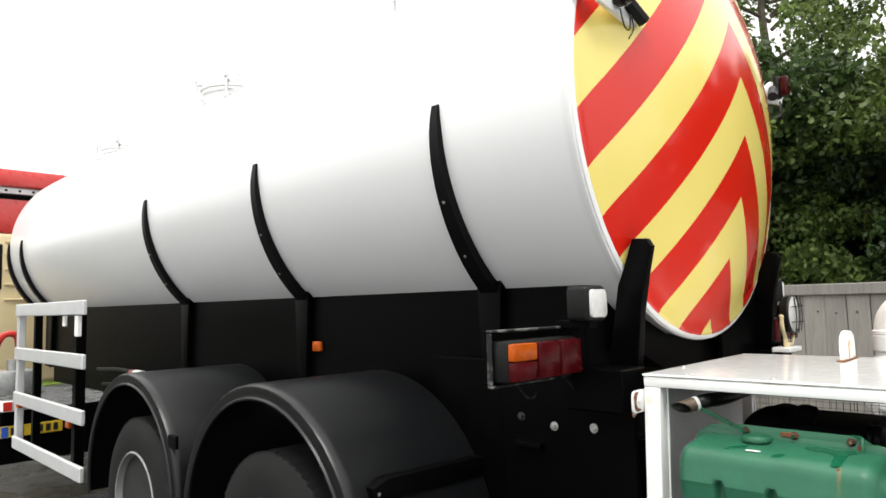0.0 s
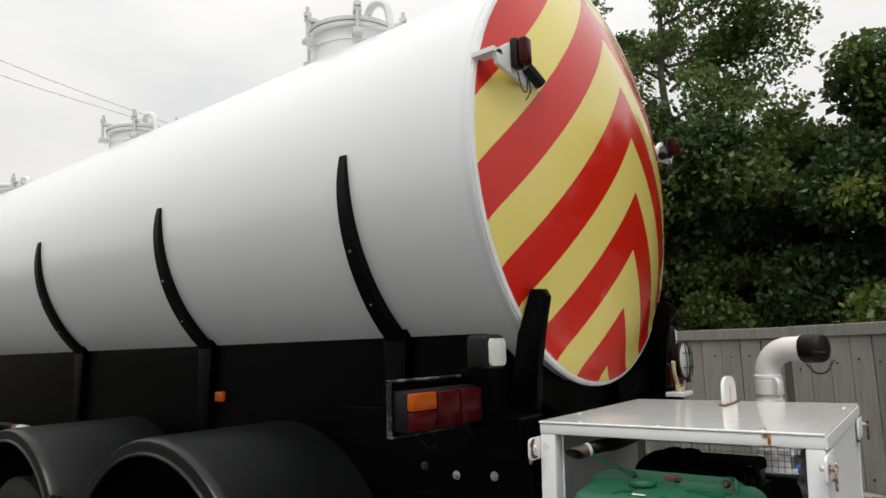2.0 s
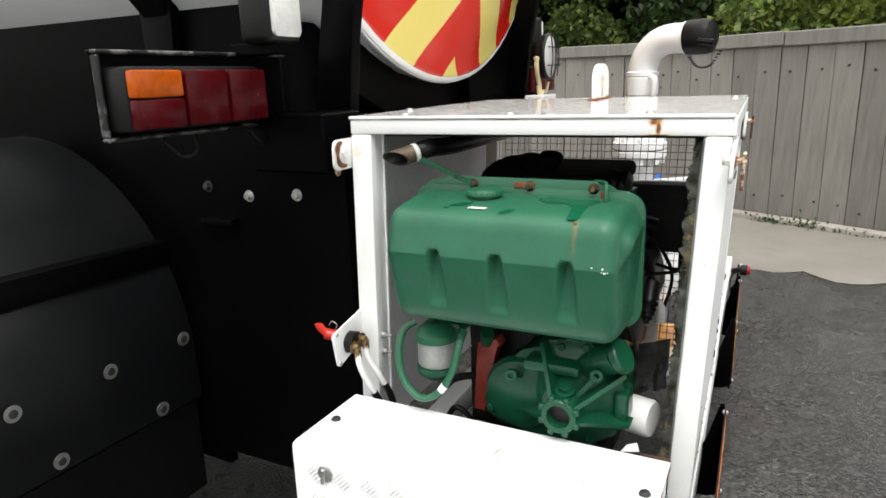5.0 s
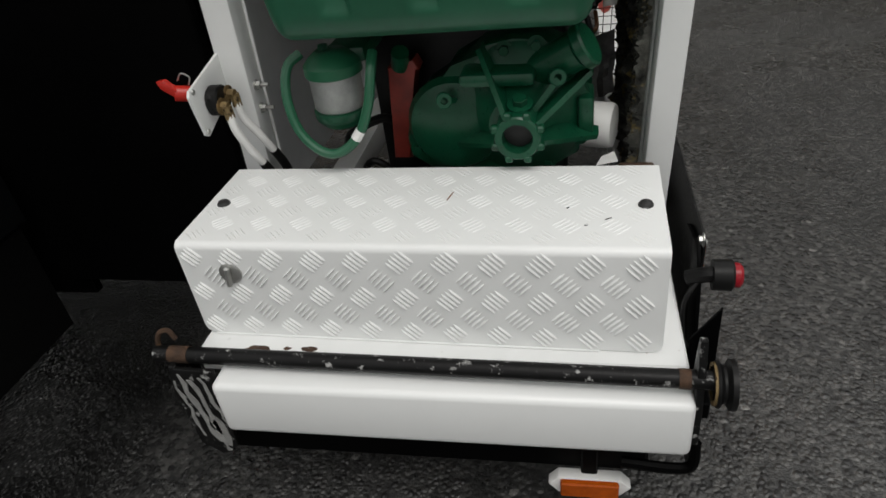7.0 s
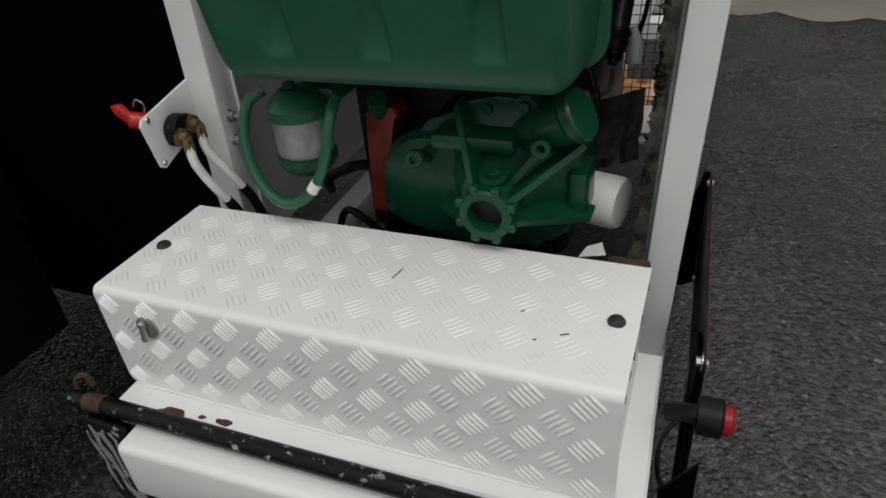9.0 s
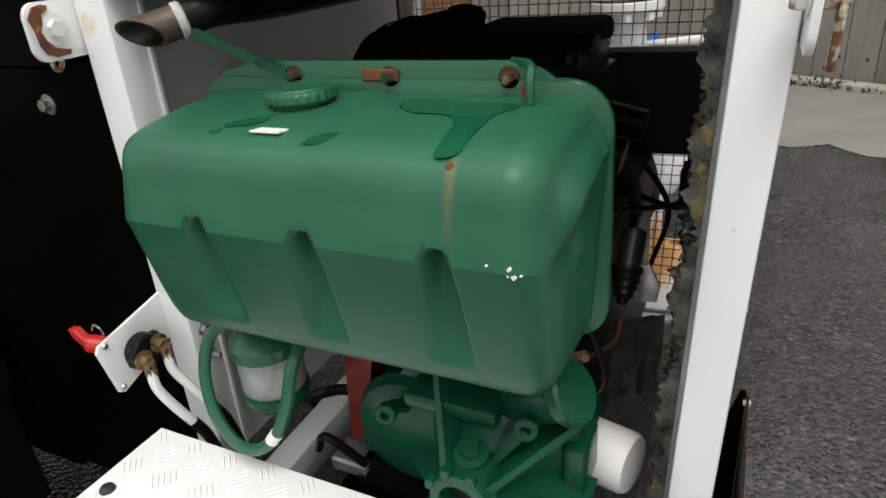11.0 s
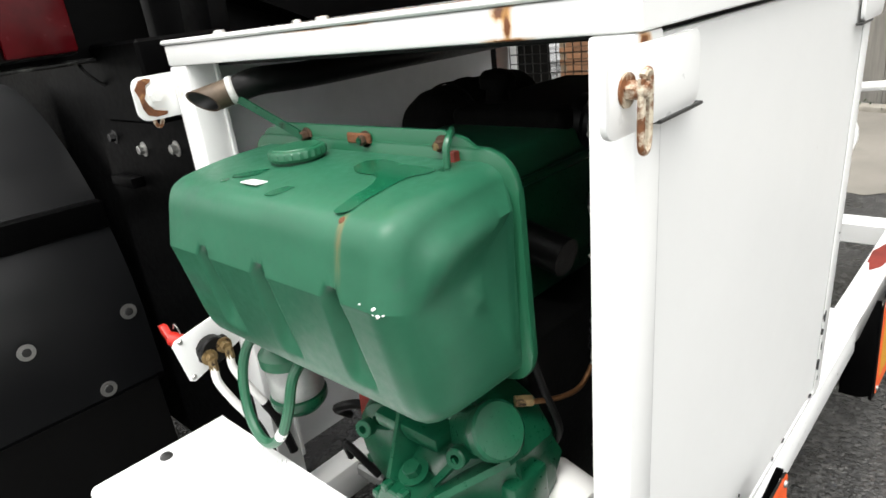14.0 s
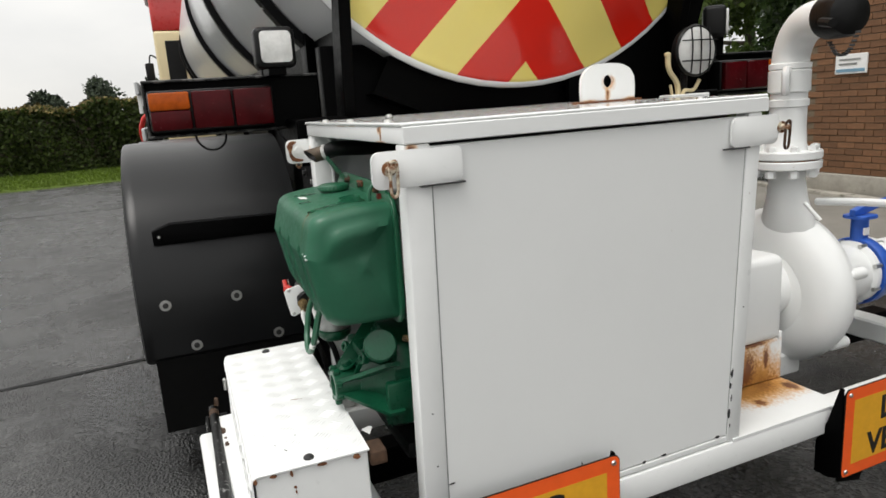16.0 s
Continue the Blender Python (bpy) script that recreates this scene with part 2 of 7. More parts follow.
def chevron_material():
    """Red and yellow reflective chevrons, laid as inverted Vs about the tank's middle plane."""
    m = mat("red_yellow_chevron_vinyl", (0.5, 0.5, 0.5), 0.20, coat=0.3, spec=0.36, bump=0.25, bscale=2.5)
    n, l = m.node_tree.nodes, m.node_tree.links
    b = n["Principled BSDF"]
    co = n.new("ShaderNodeTexCoord")
    sp = n.new("ShaderNodeSeparateXYZ")
    l.new(co.outputs["Object"], sp.inputs["Vector"])

    def op(kind, a, c=0.0):
        q = n.new("ShaderNodeMath")
        q.operation = kind
        for i, v in enumerate((a, c)):
            if isinstance(v, (int, float)):
                q.inputs[i].default_value = v
            else:
                l.new(v, q.inputs[i])
        return q.outputs["Value"]

    off = op("ABSOLUTE", op("SUBTRACT", sp.outputs["Y"], 3.544))
    level = op("ADD", sp.outputs["Z"], op("MULTIPLY", off, 1.11))
    phase = op("FRACT", op("DIVIDE", op("SUBTRACT", level, 1.557 - 0.556 * 8), 0.556))
    is_red = op("LESS_THAN", phase, 0.505)
    nz = n.new("ShaderNodeTexNoise")
    nz.inputs["Scale"].default_value = 3.0
    l.new(co.outputs["Object"], nz.inputs["Vector"])
    fade = n.new("ShaderNodeMix")
    fade.data_type = "RGBA"
    fade.inputs[6].default_value, fade.inputs[7].default_value = (0.76, 0.63, 0.16, 1), (0.80, 0.67, 0.20, 1)
    l.new(nz.outputs["Fac"], fade.inputs[0])
    x = n.new("ShaderNodeMix")
    x.data_type = "RGBA"
    l.new(is_red, x.inputs[0])
    l.new(fade.outputs[2], x.inputs[6])
    x.inputs[7].default_value = (0.60, 0.016, 0.007, 1)
    l.new(x.outputs[2], b.inputs["Base Color"])
    return m


def ground_material():
    """Worn asphalt with pale chippings, damp dark patches and dusty dry ones."""
    m = mat("damp_asphalt", (0.05, 0.05, 0.05), 0.75)
    n, l = m.node_tree.nodes, m.node_tree.links
    b = n["Principled BSDF"]
    co = n.new("ShaderNodeTexCoord")

    def tex(kind, s):
        t = n.new(kind)
        t.inputs["Scale"].default_value = s
        l.new(co.outputs["Object"], t.inputs["Vector"])
        return t

    def ramp(src, *stops):
        r = n.new("ShaderNodeValToRGB")
        e = r.color_ramp.elements
        while len(e) < len(stops):
            e.new(0.5)
        for el, (p, v) in zip(e, stops):
            el.position, el.color = p, v if isinstance(v, tuple) else (v, v, v, 1)
        l.new(src, r.inputs["Fac"])
        return r.outputs["Color"]

    def mix(fac, a, c, how="MIX"):
        x = n.new("ShaderNodeMix")
        x.data_type, x.blend_type = "RGBA", how
        for s, v in ((0, fac), (6, a), (7, c)):
            if isinstance(v, (int, float, tuple)):
                x.inputs[s].default_value = v
            else:
                l.new(v, x.inputs[s])
        return x.outputs[2]

    stones = tex("ShaderNodeTexVoronoi", 75)
    big = tex("ShaderNodeTexNoise", 0.55)
    big.inputs["Detail"].default_value = 7
    mid = tex("ShaderNodeTexNoise", 4.5)
    mid.inputs["Detail"].default_value = 8
    grit = tex("ShaderNodeTexNoise", 160)
    pebble = ramp(stones.outputs["Color"], (0.0, (0.013, 0.013, 0.0135, 1)), (0.55, (0.034, 0.034, 0.033, 1)), (0.92, (0.070, 0.069, 0.066, 1)), (1.0, (0.15, 0.147, 0.14, 1)))
    tone = ramp(big.outputs["Fac"], (0.30, 0.70), (0.52, 1.0), (0.72, 1.35))
    colour = mix(1.0, pebble, tone, "MULTIPLY")
    # asphalt tone rises with x: darker towards the road, paler in the open yard
    sp = n.new("ShaderNodeSeparateXYZ")
    l.new(co.outputs["Object"], sp.inputs["Vector"])
    edge = n.new("ShaderNodeMath")
    edge.operation = "MULTIPLY_ADD"
    l.new(big.outputs["Fac"], edge.inputs[0])
    edge.inputs[1].default_value = 1.6
    l.new(sp.outputs["X"], edge.inputs[2])
    worn = n.new("ShaderNodeMapRange")
    worn.inputs["From Min"].default_value, worn.inputs["From Max"].default_value = -1.3, 1.5
    worn.inputs["To Min"].default_value, worn.inputs["To Max"].default_value = 0.62, 1.35
    l.new(edge.outputs["Value"], worn.inputs["Value"])
    colour = mix(1.0, colour, worn.outputs["Result"], "MULTIPLY")
    # shade round the lorry's tail, painted as a wide ragged dark patch
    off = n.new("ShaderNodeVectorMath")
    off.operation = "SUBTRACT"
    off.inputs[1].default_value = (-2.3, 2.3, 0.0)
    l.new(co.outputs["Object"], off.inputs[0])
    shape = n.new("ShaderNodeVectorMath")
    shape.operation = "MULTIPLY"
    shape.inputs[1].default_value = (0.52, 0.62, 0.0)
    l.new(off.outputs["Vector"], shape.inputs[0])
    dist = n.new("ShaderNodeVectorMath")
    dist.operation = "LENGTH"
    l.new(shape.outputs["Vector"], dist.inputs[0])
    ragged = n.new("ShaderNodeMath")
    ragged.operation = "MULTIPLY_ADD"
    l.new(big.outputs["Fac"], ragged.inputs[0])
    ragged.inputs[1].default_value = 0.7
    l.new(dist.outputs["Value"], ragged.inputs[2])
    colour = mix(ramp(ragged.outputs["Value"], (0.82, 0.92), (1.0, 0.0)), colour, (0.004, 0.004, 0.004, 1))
    colour = mix(0.25, colour, ramp(mid.outputs["Fac"], (0.3, 0.25), (0.7, 0.75)), "OVERLAY")
    l.new(colour, b.inputs["Base Color"])
    wet_noise = tex("ShaderNodeTexNoise", 0.9)
    wet_noise.inputs["Detail"].default_value, wet_noise.inputs["Roughness"].default_value = 9, 0.66
    wet = ramp(wet_noise.outputs["Fac"], (0.40, 0.0), (0.56, 1.0))
    b.inputs["Specular IOR Level"].default_value = 0.5
    l.new(mix(wet, ramp(mid.outputs["Fac"], (0.36, 0.30), (0.50, 0.42), (0.66, 0.55)), (0.20, 0.20, 0.20, 1)), b.inputs["Roughness"])
    bp = n.new("ShaderNodeBump")
    bp.inputs["Strength"].default_value, bp.inputs["Distance"].default_value = 0.75, 0.010
    l.new(mix(0.4, ramp(stones.outputs["Distance"], (0.0, 1.0), (0.6, 0.0)), grit.outputs["Fac"]), bp.inputs["Height"])
    l.new(mix(wet, (1.0, 1.0, 1.0, 1), (0.42, 0.42, 0.42, 1)), bp.inputs["Strength"])
    l.new(bp.outputs["Normal"], b.inputs["Normal"])
    return m


m_chevron = chevron_material()
m_asphalt = ground_material()
m_concrete = mat("dusty_concrete_apron", (0.185, 0.172, 0.15), 0.7, var=0.22, scale=0.9, bump=0.4, bscale=90, dirt=(0.12, 0.115, 0.10), amount=0.28, dscale=1.3, drough=0.5)
m_rustworn = mat("rust_with_cream_paint_left", (0.17, 0.065, 0.022), 0.7, var=0.4, scale=30, bump=0.4, bscale=150, dirt=(0.60, 0.54, 0.42), amount=0.52, dscale=45)
m_tar = mat("black_tar_seam", (0.007, 0.007, 0.007), 0.6, var=0.3, scale=8, bump=0.4, spec=0.15)
m_hedgetip = mat("bronze_hedge_tips", (0.13, 0.105, 0.040), 0.6, var=0.3, scale=1.0, island=0.4, spec=0.2)
m_bluefaded = mat("faded_blue_print", (0.16, 0.30, 0.40), 0.6, var=0.1, scale=6)


def let_light_through(m, share):
    """Leaf blades pass part of the light that falls on their back."""
    n, l = m.node_tree.nodes, m.node_tree.links
    b, out = n["Principled BSDF"], n["Material Output"]
    src = b.inputs["Base Color"].links[0].from_socket
    tr, mx = n.new("ShaderNodeBsdfTranslucent"), n.new("ShaderNodeMixShader")
    mx.inputs[0].default_value = share
    l.new(src, tr.inputs["Color"])
    l.new(b.outputs["BSDF"], mx.inputs[1])
    l.new(tr.outputs["BSDF"], mx.inputs[2])
    l.new(mx.outputs["Shader"], out.inputs["Surface"])


for leafy in (m_leaf, m_leaf2, m_leaf3, m_hedge, m_grass):
    let_light_through(leafy, 0.42)
m_bare = mat("bare_scuffed_metal", (0.30, 0.30, 0.29), 0.5, metal=0.2, var=0.25, scale=40)
m_lip = mat("rubbed_black_edge", (0.006, 0.006, 0.006), 0.35, var=0.4, scale=14, dirt=(0.12, 0.12, 0.115), amount=0.46, dscale=22, spec=0.4)


def stained_white(name, spots):
    """White paint with rust stains of their own shape, each at (x, y, z, rx, ry, rz)."""
    m = mat(name, (0.79, 0.80, 0.79), 0.35, var=0.04, scale=4, dirt=RUST, amount=0.08, dscale=22, coat=0.15)
    n, l = m.node_tree.nodes, m.node_tree.links
    b = n["Principled BSDF"]
    co = n.new("ShaderNodeTexCoord")
    nz = n.new("ShaderNodeTexNoise")
    nz.inputs["Scale"].default_value, nz.inputs["Detail"].default_value = 90, 6
    l.new(co.outputs["Object"], nz.inputs["Vector"])
    colour = b.inputs["Base Color"].links[0].from_socket
    for x, y, z, rx, ry, rz in spots:
        off, sc, ln = n.new("ShaderNodeVectorMath"), n.new("ShaderNodeVectorMath"), n.new("ShaderNodeVectorMath")
        off.operation, sc.operation, ln.operation = "SUBTRACT", "MULTIPLY", "LENGTH"
        off.inputs[1].default_value, sc.inputs[1].default_value = (x, y, z), (1 / rx, 1 / ry, 1 / rz)
        add = n.new("ShaderNodeMath")
        add.operation = "MULTIPLY_ADD"
        add.inputs[1].default_value = 1.1
        l.new(co.outputs["Object"], off.inputs[0])
        l.new(off.outputs["Vector"], sc.inputs[0])
        l.new(sc.outputs["Vector"], ln.inputs[0])
        l.new(nz.outputs["Fac"], add.inputs[0])
        l.new(ln.outputs["Value"], add.inputs[2])
        halo, core = n.new("ShaderNodeMapRange"), n.new("ShaderNodeMapRange")
        for node, p0, p1, top in ((halo, 1.05, 1.95, 0.92), (core, 0.95, 1.35, 0.95)):
            node.inputs["From Min"].default_value, node.inputs["From Max"].default_value = p0, p1
            node.inputs["To Min"].default_value, node.inputs["To Max"].default_value = top, 0.0
            l.new(add.outputs["Value"], node.inputs["Value"])
        for node, tint in ((halo, (0.60, 0.30, 0.07, 1)), (core, (0.13, 0.038, 0.012, 1))):
            x_ = n.new("ShaderNodeMix")
            x_.data_type = "RGBA"
            l.new(node.outputs["Result"], x_.inputs[0])
            l.new(colour, x_.inputs[6])
            x_.inputs[7].default_value = tint
            colour = x_.outputs[2]
    l.new(colour, b.inputs["Base Color"])
    return m


m_stained = stained_white("white_paint_with_rust_runs", [(-0.163, 2.67, 1.376, 0.014, 0.03, 0.010), (-0.158, 2.67, 1.360, 0.0055, 0.03, 0.024), (-0.16, 2.67, 1.3465, 0.030, 0.03, 0.003), (-0.50, 2.67, 1.382, 0.060, 0.03, 0.0025), (-0.40, 2.67, 1.3815, 0.03, 0.03, 0.002), (-0.011, 2.688, 1.338, 0.02, 0.012, 0.008), (-0.008, 2.690, 1.36, 0.006, 0.003, 0.02), (-0.91, 2.66, 1.30, 0.02, 0.01, 0.02)])
m_deck = stained_white("white_deck_with_rust", [(-0.265, 3.99, 0.382, 0.095, 0.20, 0.07), (-0.275, 3.97, 0.40, 0.09, 0.17, 0.09), (-0.30, 3.95, 0.44, 0.07, 0.08, 0.11), (-0.30, 4.05, 0.47, 0.05, 0.018, 0.06), (-0.30, 3.92, 0.49, 0.05, 0.03, 0.05), (-0.30, 3.99, 0.533, 0.05, 0.10, 0.012), (-0.22, 4.11, 0.38, 0.05, 0.035, 0.02), (-0.18, 3.92, 0.38, 0.03, 0.03, 0.02)])
m_oldrust = mat("dark_old_rust", (0.055, 0.028, 0.014), 0.8, var=0.5, scale=40, bump=0.5, bscale=200, dirt=(0.13, 0.07, 0.03), amount=0.25, dscale=50)
m_eye = stained_white("white_paint_rusty_hole", [(-0.5, 3.535, 1.450, 0.03, 0.022, 0.020), (-0.5, 3.53, 1.415, 0.03, 0.010, 0.02), (-0.5, 3.62, 1.395, 0.03, 0.03, 0.008), (-0.5, 3.46, 1.395, 0.03, 0.03, 0.006)])

# ---- shaping helpers ----
def mesh_part(ob):
    return ob.type == "MESH"


def part(name, bm, material, parent=None, label="", angle=35):
    """Links a bmesh as one mesh object, as a part of a thing or of a part."""
    me = bpy.data.meshes.new(name)
    bmesh.ops.recalc_face_normals(bm, faces=bm.faces)
    bm.to_mesh(me)
    bm.free()
    me.shade_smooth()
    me.set_sharp_from_angle(angle=radians(angle))
    me.materials.append(material)
    ob = new(name, me)
    if parent is not None:
        ob.parent = parent
        ob.matrix_parent_inverse = Matrix() if mesh_part(parent) else parent.matrix_basis.inverted()
    if label:
        ob["label"] = label
    return ob


def thing(name, at, label, category, group="", kind=""):
    ob = new(name)
    ob.empty_display_size = 0.1
    ob.matrix_basis = Matrix.Translation(at)
    return tagged(ob, label, category, group, kind)


def B():
    return bmesh.new()


def box(bm, x0, x1, y0, y1, z0, z1, bevel=0.003, segs=1, m=None):
    vs = bmesh.ops.create_cube(bm, size=1)["verts"]
    bmesh.ops.scale(bm, vec=(x1 - x0, y1 - y0, z1 - z0), verts=vs)
    bmesh.ops.translate(bm, vec=((x0 + x1) / 2, (y0 + y1) / 2, (z0 + z1) / 2), verts=vs)
    es = list({e for v in vs for e in v.link_edges})
    if bevel:
        out = bmesh.ops.bevel(bm, geom=vs + es, offset=bevel, segments=segs, affect="EDGES", profile=0.5)
        vs = list({v for f in out["faces"] for v in f.verts} | {v for v in vs if v.is_valid})
    if m is not None:
        bmesh.ops.transform(bm, matrix=m, verts=vs)
    return bm


def frame_of(d):
    d = Vector(d).normalized()
    u = d.orthogonal().normalized()
    return u, d.cross(u), d


def cyl(bm, p0, p1, r0, r1=None, n=20, caps=True, bevel=0.0):
    r1 = r0 if r1 is None else r1
    p0, p1 = Vector(p0), Vector(p1)
    prof = [(r0, 0.0), (r1, 1.0)]
    length = (p1 - p0).length
    if bevel:
        k = bevel / max(length, 1e-6)
        prof = [(r0 - bevel, 0.0), (r0, k), (r1, 1 - k), (r1 - bevel, 1.0)]
    return lathe(bm, p0, p1 - p0, [(r, h * length) for r, h in prof], n, caps)


def lathe(bm, at, axis, prof, n=24, caps=True, a0=0.0, a1=2 * math.pi):
    """Turns (radius, height) pairs round an axis."""
    u, v, d = frame_of(axis)
    full = abs(a1 - a0 - 2 * math.pi) < 1e-6
    cols = n if full else n + 1
    rings = []
    for r, h in prof:
        if r < 1e-6:
            rings.append([bm.verts.new(Vector(at) + d * h)])
        else:
            rings.append([bm.verts.new(Vector(at) + d * h + (u * math.cos(a) + v * math.sin(a)) * r) for a in [a0 + (a1 - a0) * i / n for i in range(cols)]])
    for a, b in zip(rings, rings[1:]):
        for i in range(cols if full else cols - 1):
            j = (i + 1) % cols
            if len(a) == 1 and len(b) == 1:
                continue
            if len(a) == 1:
                bm.faces.new((a[0], b[i], b[j]))
            elif len(b) == 1:
                bm.faces.new((a[i], a[j], b[0]))
            else:
                bm.faces.new((a[i], a[j], b[j], b[i]))
    if caps and full:
        for ring in (rings[0], rings[-1]):
            if len(ring) > 2:
                bm.faces.new(ring)
    return bm


def smooth_path(pts, steps=6):
    pts = [Vector(p) for p in pts]
    ext = [pts[0] * 2 - pts[1]] + pts + [pts[-1] * 2 - pts[-2]]
    out = []
    for a, b, c, d in zip(ext, ext[1:], ext[2:], ext[3:]):
        for i in range(steps):
            t = i / steps
            out.append(0.5 * ((2 * b) + (c - a) * t + (2 * a - 5 * b + 4 * c - d) * t * t + (3 * b - a - 3 * c + d) * t ** 3))
    out.append(pts[-1])
    return out


def tube(bm, pts, r, n=10, smooth=True, steps=6, radii=None):
    path = smooth_path(pts, steps) if smooth and len(pts) > 2 else [Vector(p) for p in pts]
    u = (path[1] - path[0]).orthogonal().normalized()
    rings = []
    for i, p in enumerate(path):
        d = (path[min(i + 1, len(path) - 1)] - path[max(i - 1, 0)]).normalized()
        u = (u - d * u.dot(d)).normalized()
        v = d.cross(u)
        rr = r if radii is None else radii[0] + (radii[1] - radii[0]) * i / (len(path) - 1)
        rings.append([bm.verts.new(p + (u * math.cos(2 * math.pi * k / n) + v * math.sin(2 * math.pi * k / n)) * rr) for k in range(n)])
    for a, b in zip(rings, rings[1:]):
        for k in range(n):
            bm.faces.new((a[k], a[(k + 1) % n], b[(k + 1) % n], b[k]))
    bm.faces.new(rings[0])
    bm.faces.new(rings[-1])
    return bm


def prism(bm, outline, axis, lo, hi, bevel=0.0):
    """Extrudes a flat outline along x, y or z. The outline gives the other two coordinates, in order."""
    def at(p, h):
        return {"x": (h, p[0], p[1]), "y": (p[0], h, p[1]), "z": (p[0], p[1], h)}[axis]
    a = [bm.verts.new(at(p, lo)) for p in outline]
    b = [bm.verts.new(at(p, hi)) for p in outline]
    fs = [bm.faces.new(a), bm.faces.new(b)]
    for i in range(len(a)):
        j = (i + 1) % len(a)
        fs.append(bm.faces.new((a[i], a[j], b[j], b[i])))
    if bevel:
        es = list({e for f in fs[:2] for e in f.edges})
        bmesh.ops.bevel(bm, geom=es, offset=bevel, segments=2, affect="EDGES", profile=0.5)
    return bm


def rounded(x0, x1, y0, y1, r, n=5):
    """Corners of a flat rectangle, rounded."""
    out = []
    for cx, cy, a in ((x1 - r, y1 - r, 0), (x0 + r, y1 - r, 90), (x0 + r, y0 + r, 180), (x1 - r, y0 + r, 270)):
        out += [(cx + r * math.cos(radians(a + 90 * i / n)), cy + r * math.sin(radians(a + 90 * i / n))) for i in range(n + 1)]
    return out


def bolt(bm, at, axis, r=0.009, h=0.008, washer=True):
    a, d = Vector(at), Vector(axis).normalized()
    if washer:
        cyl(bm, a, a + d * 0.002, r * 1.7, n=14)
    cyl(bm, a + d * 0.002, a + d * (0.002 + h), r, n=6, bevel=0.0008)
    return bm


def quads_mesh(name, verts, faces, material, parent=None, smooth=False):
    """One mesh from arrays of corners (n, 3) and faces (m, k)."""
    me = bpy.data.meshes.new(name)
    k = faces.shape[1]
    me.vertices.add(len(verts))
    me.vertices.foreach_set("co", verts.astype(np.float32).ravel())
    me.loops.add(faces.size)
    me.loops.foreach_set("vertex_index", faces.astype(np.int32).ravel())
    me.polygons.add(len(faces))
    me.polygons.foreach_set("loop_start", np.arange(0, faces.size, k, dtype=np.int32))
    me.update(calc_edges=True)
    me.materials.append(material)
    ob = new(name, me)
    if parent is not None:
        ob.parent = parent
        ob.matrix_parent_inverse = Matrix() if mesh_part(parent) else parent.matrix_basis.inverted()
    return ob


def leaves(name, points, size, material, parent, rng, droop=0.5):
    """Many small folded leaves at the given points."""
    k = len(points)
    d = rng.normal(size=(k, 3))
    d[:, 2] -= droop
    d /= np.linalg.norm(d, axis=1)[:, None]
    s = rng.normal(size=(k, 3))
    s -= d * (s * d).sum(1)[:, None]
    s /= np.linalg.norm(s, axis=1)[:, None]
    nrm = np.cross(d, s)
    ln = (size * rng.uniform(0.6, 1.25, k))[:, None]
    wd = ln * rng.uniform(0.26, 0.38, k)[:, None]
    a = points
    v = np.stack([a, a + d * ln * 0.45 + s * wd + nrm * ln * 0.10, a + d * ln, a + d * ln * 0.45 - s * wd + nrm * ln * 0.10], 1).reshape(-1, 3)
    i = np.arange(k) * 4
    f = np.concatenate([np.stack([i, i + 1, i + 2], 1), np.stack([i, i + 2, i + 3], 1)])
    return quads_mesh(name, v, f, material, parent)

# ---- the setting ----
def ground_sheet():
    bm = B()
    xs = [-900, -200, -60, -22, -14, -10, -8, -6, -5, -4, -3, -2, -1, 0, 1, 2, 3, 4, 6, 10, 20, 60, 200, 900]
    ys = [-900, -200, -60, -20, -8, -4, -2, 0, 1, 2, 3, 4, 5, 6, 7, 8, 9, 10, 14, 20, 60, 200, 900]
    g = [[bm.verts.new((x, y, 0.0)) for y in ys] for x in xs]
    for i in range(len(xs) - 1):
        for j in range(len(ys) - 1):
            bm.faces.new((g[i][j], g[i + 1][j], g[i + 1][j + 1], g[i][j + 1]))
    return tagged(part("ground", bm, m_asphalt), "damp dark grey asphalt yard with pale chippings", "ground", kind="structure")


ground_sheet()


def concrete_apron():
    """The pale worn strip in front of the fence, with a ragged near edge."""
    bm = B()
    rng = random.Random(4)
    near, far = [], []
    for i in range(151):
        x = -9 + 15 * i / 150
        near.append((x, 6.42 + 0.02 * x + 0.26 * noise.noise((x * 0.8, 1.7, 0)) + 0.13 * noise.noise((x * 2.7, 4.1, 0)) + 0.06 * rng.uniform(-1, 1)))
        far.append((x, FENCE_Y(x) - 0.28))
    a = [bm.verts.new((x, y, 0.004)) for x, y in near]
    b = [bm.verts.new((x, y, 0.012)) for x, y in far]
    for i in range(150):
        bm.faces.new((a[i], a[i + 1], b[i + 1], b[i]))
    return tagged(part("pavement", bm, m_concrete), "dusty pale concrete strip before the fence", "pavement", kind="structure")


def FENCE_Y(x):
    return 8.58 - 0.53 * x if x > -1.3 else 9.27 - 0.12 * (x + 1.3)


concrete_apron()


def kerb():
    k = tagged(new("kerb"), "low worn stone kerb along the fence foot", "kerb", kind="structure")
    x = -8.0
    while x < 5.5:
        x1 = x + 0.9
        d = Vector((x1 - x, FENCE_Y(x1) - FENCE_Y(x), 0))
        bm = B()
        box(bm, 0.006, d.length - 0.006, -0.10, 0.06, -0.02, 0.055, 0.012, 2)
        ob = part("kerb_stone", bm, m_stone, k)
        ob.matrix_basis = Matrix.Translation((x, FENCE_Y(x) - 0.18, 0)) @ Matrix.Rotation(math.atan2(d.y, d.x), 4, "Z")
        x = x1


kerb()


